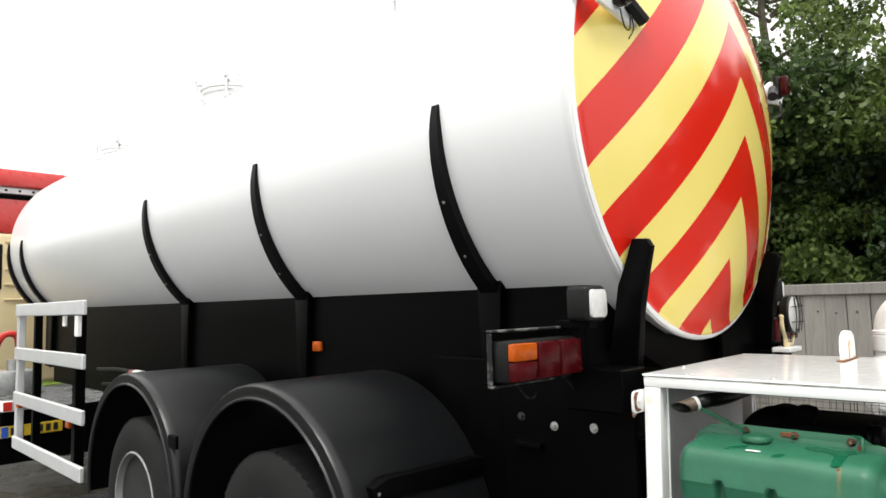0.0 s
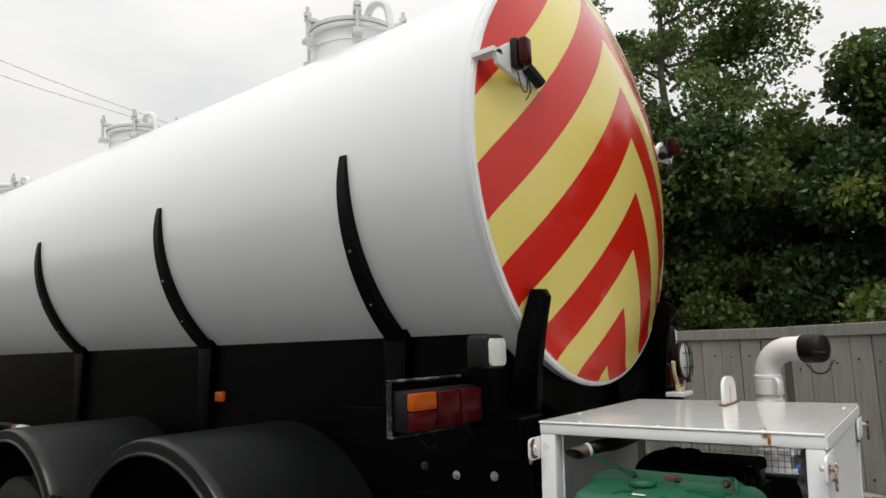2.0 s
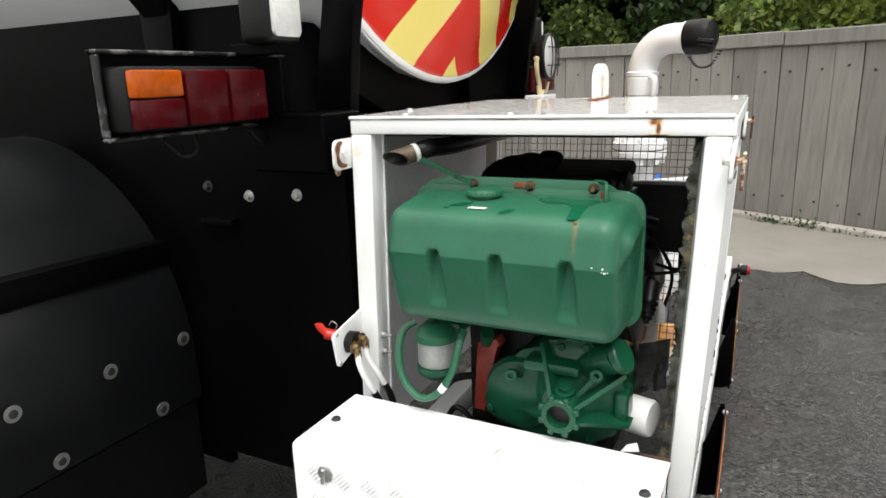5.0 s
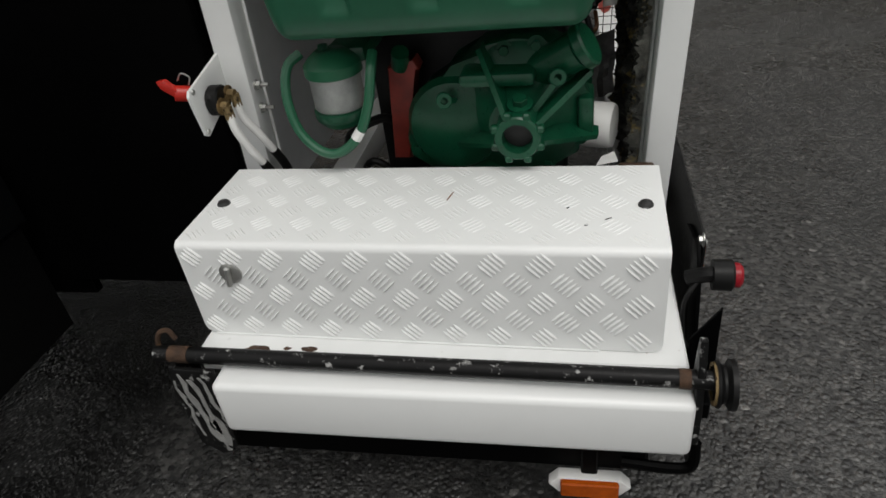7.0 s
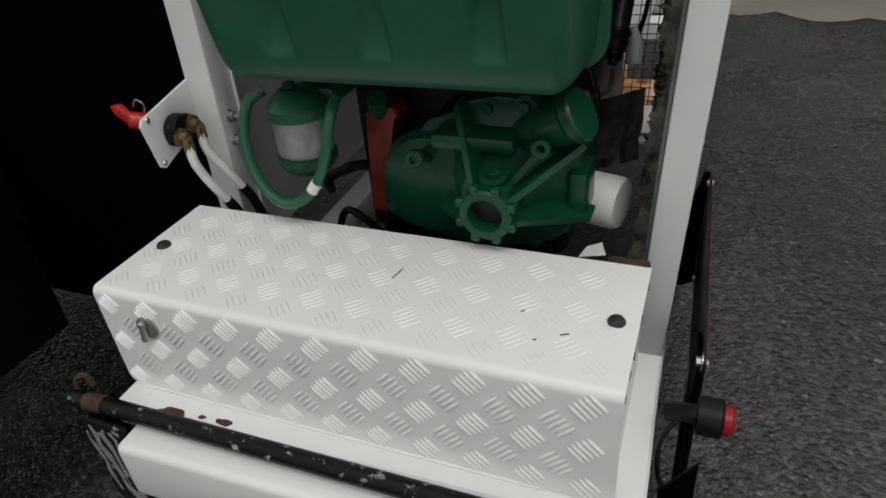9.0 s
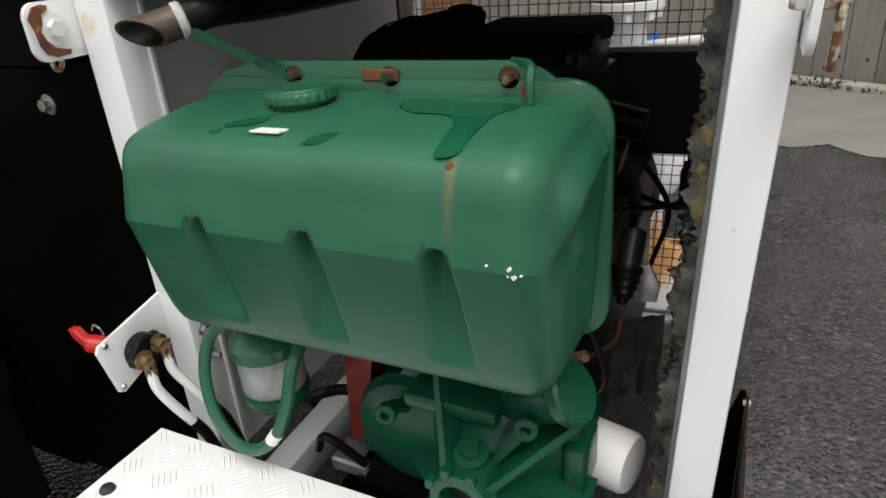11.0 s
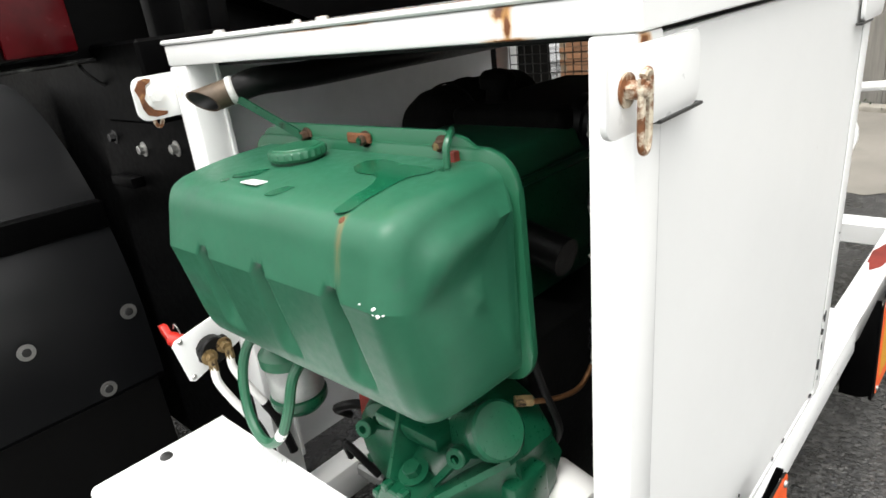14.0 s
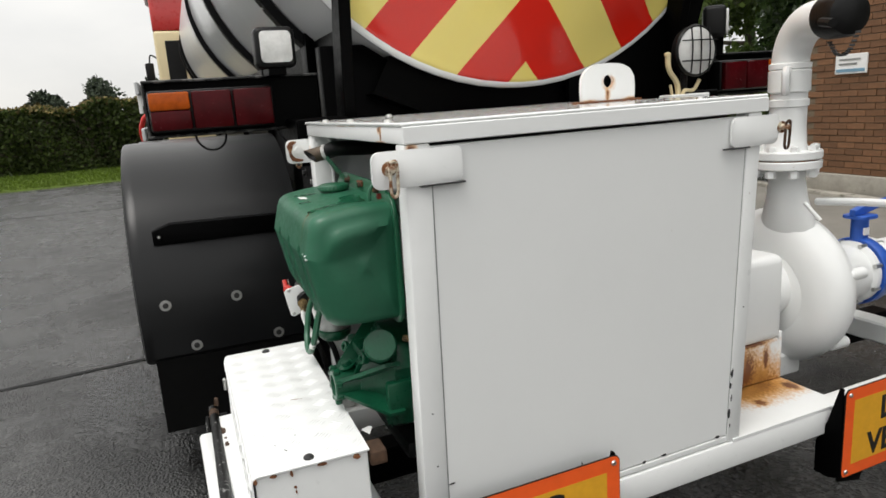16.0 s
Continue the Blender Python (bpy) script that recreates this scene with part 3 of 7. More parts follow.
def fence():
    """Tall close-boarded fence of grey overlapping planks with a cap rail."""
    f = thing("fence", (0, 8.6, 0), "tall weathered grey close-boarded timber fence with cap rail", "fence")
    rng = random.Random(11)
    bm = B()
    box(bm, -0.120, 0.120, -0.010, 0.010, 0.0, 1.72, 0.003, 1)
    nail = part("nail_head", lathe(B(), (0, 0.0, 0), (0, -1, 0), [(0.011, -0.01), (0.011, 0.004), (0.0, 0.006)], 8), m_darksteel, f)
    nail.matrix_basis = Matrix.Translation((-1.2, FENCE_Y(-1.2) - 0.03, 1.3))
    NAIL = nail.data
    first = None
    for x0, x1 in ((-1.3, 5.4), (-3.35, -1.3)):
        a = Vector((x0, FENCE_Y(x0 + 1e-4), 0))
        e = Vector((x1, FENCE_Y(x1 - 1e-4), 0))
        d = (e - a).normalized()
        ang = math.atan2(d.y, d.x)
        count = int((e - a).length / 0.247)
        for i in range(count):
            p = a + d * (0.247 * (i + 0.5)) + Vector((d.y, -d.x, 0)) * rng.uniform(0.0, 0.006)
            if first is None:
                first = part("plank", bm, m_plank, f)
                ob = first
            else:
                ob = new("plank", first.data)
                ob.parent, ob.matrix_parent_inverse = f, f.matrix_basis.inverted()
            ob.matrix_basis = Matrix.Translation(p + Vector((0, 0, 0.02 + rng.uniform(-0.012, 0.012)))) @ Matrix.Rotation(ang + rng.uniform(-0.02, 0.02), 4, "Z") @ Matrix.Rotation(rng.uniform(-0.004, 0.004), 4, "Y")
        # bark-brown sheet added behind the planks so their gaps stay dark
        bk = B()
        box(bk, 0.0, (e - a).length, 0.018, 0.030, 0.05, 1.66, 0.0)
        sheet = part("backing_board", bk, m_bark, f)
        sheet.matrix_basis = Matrix.Translation(a) @ Matrix.Rotation(ang, 4, "Z")
        n = max(1, round((e - a).length / 1.6))
        for i in range(n):
            q0, q1 = a + (e - a) * (i / n), a + (e - a) * ((i + 1) / n)
            rb = B()
            box(rb, 0.004, (q1 - q0).length - 0.004, -0.045, 0.035, 1.665, 1.80, 0.010, 1)
            r = part("cap_rail", rb, m_plank, f)
            r.matrix_basis = Matrix.Translation(q0) @ Matrix.Rotation(ang, 4, "Z") @ Matrix.Rotation(rng.uniform(-0.006, 0.006), 4, "Y")
            for z in (0.20, 1.42):
                for j in range(int((q1 - q0).length / 0.247)):
                    nn = new("nail_head", NAIL)
                    nn.parent, nn.matrix_parent_inverse = f, f.matrix_basis.inverted()
                    nn.matrix_basis = r.matrix_basis @ Matrix.Translation((0.12 + 0.247 * j + rng.uniform(-0.05, 0.05), -0.022, z + rng.uniform(-0.05, 0.05)))


fence()


def tree(at, height, spread, seed, count, material, trunk_r=0.16, crown_from=0.12, size=0.13):
    rng = np.random.default_rng(seed)
    rnd = random.Random(seed)
    t = thing("tree", at, "dense leafy green broadleaf tree behind the fence", "tree", "trees behind the fence")
    base = Vector(at)
    bm = B()
    top = base + Vector((rnd.uniform(-0.4, 0.4), rnd.uniform(-0.4, 0.4), height * 0.86))
    stem = [base + (top - base) * k + Vector((rnd.uniform(-0.12, 0.12), rnd.uniform(-0.12, 0.12), 0)) * (1 if k else 0) for k in (0, 0.25, 0.5, 0.75, 1)]
    tube(bm, stem, trunk_r, 9, radii=(trunk_r, 0.03))
    clumps = []
    for k in range(26):
        h = rnd.uniform(crown_from, 0.95)
        p = base + (top - base) * h
        a = rnd.uniform(0, 2 * math.pi)
        reach = spread * (0.35 + 0.65 * math.sin(math.pi * min(1, 0.18 + h * 0.8))) * rnd.uniform(0.55, 1.05)
        e = p + Vector((math.cos(a) * reach, math.sin(a) * reach, rnd.uniform(-0.05, 0.32) * height * 0.35))
        tube(bm, [p, (p + e) / 2 + Vector((0, 0, 0.12)), e], 0.03, 6, radii=(trunk_r * 0.42 * (1 - h * 0.6), 0.012), steps=3)
        for s in (0.45, 0.7, 0.9, 1.05):
            clumps.append((p + (e - p) * s, rnd.uniform(0.30, 0.62) * spread * 0.34))
        for _ in range(3):
            q = p + (e - p) * rnd.uniform(0.4, 1.0)
            w = q + Vector((rnd.gauss(0, 0.35), rnd.gauss(0, 0.35), rnd.uniform(0.05, 0.5)))
            tube(bm, [q, w], 0.008, 5, smooth=False)
            clumps.append((w, rnd.uniform(0.22, 0.45) * spread * 0.34))
    part("trunk", bm, m_bark, t)
    centres = np.array([c for c, _ in clumps])
    radii = np.array([r for _, r in clumps])
    pick = rng.integers(0, len(clumps), count)
    d = rng.normal(size=(count, 3))
    d /= np.linalg.norm(d, axis=1)[:, None]
    pts = centres[pick] + d * (radii[pick] * rng.uniform(0.25, 1.0, count) ** 0.6)[:, None] * np.array([1.15, 1.15, 0.8])
    keep = (pts[:, 2] > 0.3) & (rng.uniform(size=count) < np.where(pts[:, 2] > 4.6, 0.30, 0.9))
    pts = pts[keep]
    leaves("crown", pts, size, material, t, rng)


tree((-3.3, 12.4, 0), 10.2, 2.8, 1, 105000, m_leaf, size=0.105)
tree((-0.6, 11.4, 0), 6.1, 2.6, 2, 80000, m_leaf, size=0.105)
tree((2.0, 10.9, 0), 6.5, 2.5, 3, 80000, m_leaf2, size=0.10)
tree((-6.6, 14.2, 0), 9.6, 3.0, 4, 60000, m_leaf, size=0.13)
tree((0.6, 13.9, 0), 6.6, 3.0, 5, 60000, m_leaf, size=0.13)
tree((-9.6, 13.8, 0), 7.2, 3.2, 7, 45000, m_leaf, crown_from=0.04, size=0.15)
tree((4.6, 9.9, 0), 6.0, 2.5, 6, 60000, m_leaf, size=0.11)


def undergrowth():
    """Bushes and low boughs that fill the space just behind the fence."""
    u = thing("bush_row", (0, 10, 0), "dense dark green bushes close behind the fence", "bushes", kind="stuff")
    rng = np.random.default_rng(77)
    pts = []
    for i in range(125):
        x = rng.uniform(-7.5, 5.5)
        fy = 8.58 - 0.53 * x if x > -1.3 else 9.27 - 0.12 * (x + 1.3)
        c = np.array([x, fy + rng.uniform(0.7, 3.2), rng.uniform(1.0, 5.2)])
        k = 2100
        d = rng.normal(size=(k, 3))
        d /= np.linalg.norm(d, axis=1)[:, None]
        pts.append(c + d * rng.uniform(0.35, 0.8) * rng.uniform(0.3, 1, (k, 1)) ** 0.6 * np.array([1.1, 0.7, 1]))
    for i in range(70):
        x = rng.uniform(-3.0, 5.5)
        fy = 8.58 - 0.53 * x if x > -1.3 else 9.27 - 0.12 * (x + 1.3)
        c = np.array([x, fy + rng.uniform(2.6, 4.6), rng.uniform(2.2, 4.7)])
        d = rng.normal(size=(1100, 3))
        d /= np.linalg.norm(d, axis=1)[:, None]
        pts.append(c + d * rng.uniform(0.5, 0.9) * rng.uniform(0.3, 1, (1100, 1)) ** 0.6)
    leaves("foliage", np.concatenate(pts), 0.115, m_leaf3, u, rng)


undergrowth()


def hedge():
    """A clipped field hedge along the far side of the road."""
    h = thing("hedge", (-22.5, 0, 0), "long clipped green and bronze field hedge", "hedge")
    rng = np.random.default_rng(8)
    k = 60000
    y = rng.uniform(-22, 9.5, k)
    top = 2.02 + 0.10 * np.sin(y * 1.3) + 0.08 * np.sin(y * 3.7 + 1)
    face = rng.uniform(size=k) < 0.62
    depth = np.where(face, rng.exponential(0.12, k), rng.uniform(0, 1.7, k))
    z = np.where(face, rng.uniform(0.05, 1, k) * top, top - rng.exponential(0.07, k))
    x = -21.9 - depth - 0.10 * z - 0.15 * np.sin(y * 2.1 + z * 2)
    leaves("foliage", np.stack([x, y, np.maximum(z, 0.05)], 1), 0.15, m_hedge, h, rng, 0.0)
    k = 9000
    y = rng.uniform(-22, 9.5, k)
    tip = np.stack([-22.0 - rng.uniform(0, 1.2, k), y, 2.02 + 0.10 * np.sin(y * 1.3) + 0.08 * np.sin(y * 3.7 + 1) + rng.uniform(-0.12, 0.08, k)], 1)
    leaves("bronze_growth", tip, 0.13, m_hedgetip, h, rng, -0.6)
    bm = B()
    box(bm, -23.7, -22.35, -22, 9.5, 0.0, 1.8, 0.2, 3)
    part("woody_core", bm, m_bark, h)


hedge()


def verge():
    bm = B()
    n = 70
    a = [bm.verts.new((-16.9 - 0.25 * noise.noise((i * 0.35, 3, 0)) - 0.11 * (i / n * 40 - 24), i / n * 40 - 24, 0.012)) for i in range(n + 1)]
    b = [bm.verts.new((-22.6, i / n * 40 - 24, 0.06)) for i in range(n + 1)]
    for i in range(n):
        bm.faces.new((a[i], a[i + 1], b[i + 1], b[i]))
    v = tagged(part("grass_verge", bm, m_grass), "mown bright green grass verge beside the road", "grass", kind="stuff")
    rng = np.random.default_rng(5)
    k = 26000
    y = rng.uniform(-16, 8, k)
    x = rng.uniform(-22.2, -17.2, k) - 0.11 * y
    z = 0.012 + np.clip((-17 - x) / 5.6, 0, 1) * 0.048
    hgt = rng.uniform(0.03, 0.08, k)
    lean = rng.normal(0, 0.03, (k, 2))
    wd = rng.uniform(0.008, 0.018, k)
    base = np.stack([x, y, z], 1)
    tip = base + np.stack([lean[:, 0], lean[:, 1], hgt], 1)
    side = np.stack([np.zeros(k), wd, np.zeros(k)], 1)
    vs = np.stack([base - side, base + side, tip], 1).reshape(-1, 3)
    quads_mesh("grass_blades", vs, np.arange(k * 3).reshape(-1, 3), m_grass, v)


verge()


def far_trees():
    t = thing("far_trees", (-80, -10, 0), "far dark rounded field trees beyond the hedge", "trees", kind="stuff")
    rng = np.random.default_rng(12)
    pts = []
    for y, x, h, r in ((-12.5, -62, 4.5, 1.7), (-8.3, -70, 4.7, 1.6), (-3.4, -66, 4.9, 2.0), (2.1, -72, 5.6, 2.3), (6.5, -70, 6.2, 2.5), (-18, -75, 5.2, 2.6), (-26, -70, 5.5, 3.0), (12, -72, 6.2, 3.2)):
        for _ in range(9):
            c = np.array([x, y, h - r]) + rng.normal(size=3) * np.array([0.7, r * 0.5, r * 0.4])
            d = rng.normal(size=(420, 3))
            d /= np.linalg.norm(d, axis=1)[:, None]
            pts.append(c + d * r * 0.55 * rng.uniform(0.5, 1, (420, 1)))
    low = rng.uniform(size=(9000, 3)) * np.array([6, 90, 2.6]) + np.array([-84, -55, 0.2])
    leaves("foliage", np.concatenate(pts + [low]), 0.42, m_fartree, t, rng, 0.0)


far_trees()


def brick_building():
    """The end of a brick building beyond the pump, with a small wall sign."""
    w = tagged(new("wall_brick"), "weathered brown brick wall with a stone plinth", "wall", kind="structure")
    X0, X1, Y = -4.80, -3.3, 9.55
    part("wall_core", box(B(), X0, X1, Y + 0.012, Y + 0.30, 0.0, 3.6, 0.0), m_mortar, w)
    part("plinth", box(B(), X0 - 0.05, X1 + 0.05, Y - 0.06, Y + 0.012, 0.0, 0.26, 0.012, 2), m_stone, w)
    bm = B()
    box(bm, -0.1075, 0.1075, 0.0, 0.05, -0.0325, 0.0325, 0.003)
    base = part("brick", bm, m_brick, w)
    rng = random.Random(3)
    first = True
    for row in range(42):
        z = 0.26 + 0.0375 + 0.075 * row
        for col in range(7 if row % 2 == 0 else 6):
            x = -3.26 - 0.1125 - 0.220 * col - (0.1125 if row % 2 else 0)
            ob = base if first else new("brick", base.data)
            if not first:
                ob.parent = w
            first = False
            ob.matrix_basis = Matrix.Translation((x, Y + rng.uniform(-0.004, 0.003), z)) @ Matrix.Rotation(rng.uniform(-0.006, 0.006), 4, "Y")
    sg = thing("wall_sign", (-4.22, Y - 0.02, 1.5), "small pale notice board screwed to brick wall", "sign")
    part("sign_board", box(B(), -4.43, -4.04, Y - 0.024, Y - 0.004, 1.42, 1.64, 0.004), m_sticker, sg)
    part("blue_strip", box(B(), -4.41, -4.06, Y - 0.029, Y - 0.022, 1.44, 1.475, 0.0), m_bluefaded, sg)
    part("grey_bar", box(B(), -4.38, -4.12, Y - 0.029, Y - 0.022, 1.57, 1.59, 0.0), m_filter, sg)
    part("grey_bar", box(B(), -4.38, -4.16, Y - 0.029, Y - 0.022, 1.52, 1.54, 0.0), m_filter, sg)


brick_building()


def overhead_lines():
    t = thing("overhead_cables", (-18, 9, 8.0), "two thin grey overhead cables against the sky", "cable")
    for dz in (0.0, 0.7):
        part("strand", tube(B(), [(-28.2, -10, 18.6 - dz), (-27.0, 5.0, 13.6 - dz), (-24.4, 14.4, 11.1 - dz * 0.3), (-22.4, 24, 9.6)], 0.010, 6), m_cable, t)


overhead_lines()


def tar_seam(x, y0, y1, w, seed, slope):
    """A sealed joint across the asphalt, a little uneven in width."""
    bm = B()
    n = 60
    a, b = [], []
    for i in range(n + 1):
        y = y0 + (y1 - y0) * i / n
        c = x + 0.03 * noise.noise((y * 1.3, seed, 0)) + slope * (y - 1)
        h = w * (0.6 + 0.6 * noise.noise((y * 4, seed, 5)))
        a.append(bm.verts.new((c - max(h, 0.006), y, 0.003)))
        b.append(bm.verts.new((c + max(h, 0.006), y, 0.003)))
    for i in range(n):
        bm.faces.new((a[i], a[i + 1], b[i + 1], b[i]))
    tagged(part("road_joint", bm, m_tar), "thin dark tar joint across the asphalt", "joint", kind="structure")


tar_seam(-2.85, -6, 2.0, 0.034, 1, -0.15)
tar_seam(-11.24, -9, 2.5, 0.05, 2, 0.09)


def weeds():
    """Low weeds and moss along the kerb at the fence foot."""
    u = thing("weeds", (0, 8.3, 0), "low green weeds along the kerb foot", "weeds", kind="stuff")
    rng = np.random.default_rng(31)
    k = 2600
    x = rng.uniform(-3.2, 5.2, k)
    x = x[np.sin(x * 2.3) + np.sin(x * 5.1 + 1) + rng.normal(0, 0.5, k) > 0.4]
    fy = np.where(x > -1.3, 8.58 - 0.53 * x, 9.27 - 0.12 * (x + 1.3))
    pts = np.stack([x, fy - 0.30 + rng.normal(0, 0.03, len(x)), rng.exponential(0.02, len(x)) + 0.012], 1)
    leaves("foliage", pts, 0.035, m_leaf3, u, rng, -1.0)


weeds()

# ---- the tanker lorry ----
CY, CZ, R = 3.544, 2.512, 1.04
REAR, FRONT = -1.09, -9.42
lorry = thing("tanker_lorry", (-4.5, CY, 0), "white tanker lorry with black chassis and chevron tail", "tanker lorry")


def tank_shell():
    bm = B()
    # barrel with a rolled rear rim and a dished front end
    prof = [(R + 0.004, 0.0), (R + 0.012, 0.006), (R + 0.012, 0.022), (R + 0.002, 0.034), (R, 0.06), (R, 1.5), (R, 3.0), (R, 4.5), (R, 6.0), (R, -FRONT + REAR - 0.03)]
    for i in range(1, 9):
        a = i / 8
        prof.append((R * math.sqrt(max(0.0, 1 - a ** 3.2)), -FRONT + REAR - 0.03 + 0.30 * a))
    lathe(bm, (REAR, CY, CZ), (-1, 0, 0), prof, 72, caps=False)
    return part("tank_barrel", bm, m_tank, lorry, "glossy white painted steel barrel", 50)


def tail_dish():
    bm = B()
    prof = [(R + 0.003, 0.0)]
    rim = R - 0.035
    for i in range(1, 5):
        a = i / 4 * math.pi / 2
        prof.append((rim + 0.035 * math.cos(a), 0.03 * math.sin(a) * 0.6))
    k = 18
    for i in range(1, k + 1):
        r = rim * (1 - i / k)
        prof.append((r, 0.012 + 0.232 * (rim * rim - r * r)))
    lathe(bm, (REAR, CY, CZ), (1, 0, 0), prof, 72, caps=False)
    return part("tail_dish", bm, m_chevron, lorry, "domed tank end with red and yellow chevrons", 50)


barrel = tank_shell()
tail_dish()


def tail_rim():
    """The bare white seam below the chevron vinyl."""
    bm = B()
    lathe(bm, (REAR, CY, CZ), (1, 0, 0), [(R + 0.006, -0.004), (R + 0.009, 0.004), (R + 0.002, 0.010), (R - 0.009, 0.012)], 72, caps=False)
    part("rim_seam", bm, m_white, lorry)


tail_rim()


def skirt():
    """White folded skirt sheet under the barrel's near side."""
    bm = B()
    box(bm, FRONT + 0.3, REAR - 0.01, 2.80, 2.86, 1.738, 1.755, 0.004)
    part("skirt_edge", bm, m_white, lorry)


def strap(x, top=2.545, w=0.055):
    """A black cradle strap that rises up the barrel's side to a tapered end."""
    a0 = math.asin((1.71 - CZ) / R)
    a1 = math.asin(min(1, (top - CZ) / R))
    for side, sgn in (("near", -1), ("far", 1)):
        bm = B()
        rows = []
        for i in range(17):
            s = i / 16
            a = a0 + (a1 - a0) * s
            wd = w * (1.35 - 0.75 * s) if s < 0.9 else w * (0.675 * 0.94 - (s - 0.9) * 1.0)
            for_r = []
            hi = 0.012 + 0.030 * (1 - s ** 6)
            for dr, dx in ((0.003, -wd), (hi, -wd * 0.9), (hi, wd * 0.9), (0.003, wd)):
                rr = R + dr
                for_r.append(bm.verts.new((x + dx * 0.75, CY + sgn * rr * math.cos(a), CZ + rr * math.sin(a))))
            rows.append(for_r)
        for p, q in zip(rows, rows[1:]):
            for i in range(4):
                j = (i + 1) % 4
                bm.faces.new((p[i], p[j], q[j], q[i]))
        bm.faces.new(rows[0])
        bm.faces.new(rows[-1])
        st = part("tank_strap", bm, m_strap, lorry, "black tapered cradle strap")
        for a in (a0 + 0.25, a0 + 0.5):
            bb = B()
            p = Vector((x, CY + sgn * (R + 0.041) * math.cos(a), CZ + (R + 0.041) * math.sin(a)))
            bolt(bb, p, (0, sgn * math.cos(a), math.sin(a)), 0.007, 0.006, False)
            part("strap_bolt", bb, m_steel, st)
        # the bearer plate under the strap, down to the chassis
        pb = B()
        prism(pb, [(x - 0.075, 1.76), (x + 0.075, 1.76), (x + 0.05, 1.30), (x + 0.035, 1.02), (x - 0.035, 1.02), (x - 0.05, 1.30)], "y", CY + sgn * 0.70 - 0.02, CY + sgn * 0.70 + 0.02, 0.004)
        part("bearer", pb, m_black, lorry)


for sx in (-1.80, -3.385, -5.10, -8.85, -9.45):
    strap(sx)


def hatch(x, drop=0.0):
    """A manhole neck with clamped lid on the tank's crown."""
    z = CZ + R - 0.135 - drop
    bm = B()
    lathe(bm, (x, CY, z - 0.06), (0, 0, 1), [(0.300, 0.0), (0.300, 0.20), (0.306, 0.202), (0.306, 0.218), (0.300, 0.220), (0.300, 0.31), (0.306, 0.312), (0.306, 0.328), (0.300, 0.33), (0.300, 0.40), (0.328, 0.403), (0.328, 0.425), (0.300, 0.428)], 44, caps=False)
    h = part("hatch_neck", bm, m_white, lorry, "white riveted manhole neck")
    lb = B()
    lathe(lb, (x, CY, z + 0.368), (0, 0, 1), [(0.332, 0.0), (0.336, 0.006), (0.336, 0.03), (0.32, 0.042), (0.2, 0.065), (0.0, 0.08)], 44, caps=False)
    part("lid", lb, m_white, h)
    for i in range(6):
        a = radians(60 * i + 18)
        c, s = math.cos(a), math.sin(a)
        at = Vector((x + 0.345 * c, CY + 0.345 * s, z + 0.29))
        cb = B()
        m = Matrix.Translation(at) @ Matrix.Rotation(a, 4, "Z")
        box(cb, -0.03, 0.05, -0.035, 0.035, -0.04, 0.0, 0.008, 1, m)
        box(cb, -0.08, 0.035, -0.028, 0.028, 0.118, 0.15, 0.008, 1, m)
        cyl(cb, m @ Vector((0.022, 0, -0.02)), m @ Vector((0.022, 0, 0.22)), 0.013, n=8)
        cyl(cb, m @ Vector((0.022, 0, 0.15)), m @ Vector((0.022, 0, 0.18)), 0.026, n=6)
        part("clamp", cb, m_alu, h)
    hb = B()
    tube(hb, [(x + 0.24, CY - 0.14, z + 0.40), (x + 0.33, CY - 0.16, z + 0.46), (x + 0.43, CY - 0.15, z + 0.43), (x + 0.46, CY - 0.13, z + 0.28)], 0.026, 8)
    part("hinge_arm", hb, m_white, h)


for hx, sunk in ((-2.77, 0.0), (-5.60, 0.05), (-8.35, 0.13)):
    hatch(hx, sunk)


def marker_lamp_arm(sy):
    """A folded white bracket on the dish that carries a two-tone marker lamp."""
    def Y(q):
        return CY + sy * q
    z0 = 2.78
    bm = B()
    prism(bm, [(Y(1.01), z0 + 0.035), (Y(0.90), z0 + 0.105), (Y(0.82), z0 + 0.085), (Y(0.72), z0 + 0.02), (Y(0.71), z0 - 0.055), (Y(0.99), z0 - 0.015)], "x", -1.0, -0.98, 0.003)
    prism(bm, [(-1.09, z0 + 0.03), (-0.98, z0 + 0.03), (-0.98, z0 + 0.05), (-1.09, z0 + 0.05)], "y", *sorted((Y(0.96), Y(1.02))))
    a = part("lamp_bracket", bm, m_white, lorry, "folded white sheet bracket")
    lb = B()
    box(lb, -0.98, -0.945, *sorted((Y(0.905), Y(0.845))), z0 - 0.005, z0 + 0.120, 0.010, 2)
    part("marker_body", lb, m_blackplastic, a)
    rb = B()
    box(rb, -0.945, -0.905, *sorted((Y(0.900), Y(0.850))), z0 + 0.002, z0 + 0.113, 0.010, 2)
    part("marker_lens", rb, m_lens_red, a)
    sb = B()
    tube(sb, [(-0.965, Y(0.80), z0 + 0.03), (-0.945, Y(0.72), z0 - 0.03)], 0.026, 8, smooth=False)
    part("rubber_stay", sb, m_blackplastic, a)
    wb = B()
    tube(wb, [(-0.96, Y(0.88), z0 - 0.02), (-0.95, Y(0.87), z0 - 0.09), (-0.94, Y(0.85), z0 - 0.10), (-0.94, Y(0.84), z0 - 0.04), (-0.94, Y(0.82), z0 - 0.09), (-0.94, Y(0.86), z0 - 0.14)], 0.003, 5)
    part("loose_wire", wb, m_ink, a)


marker_lamp_arm(-1)
marker_lamp_arm(1)


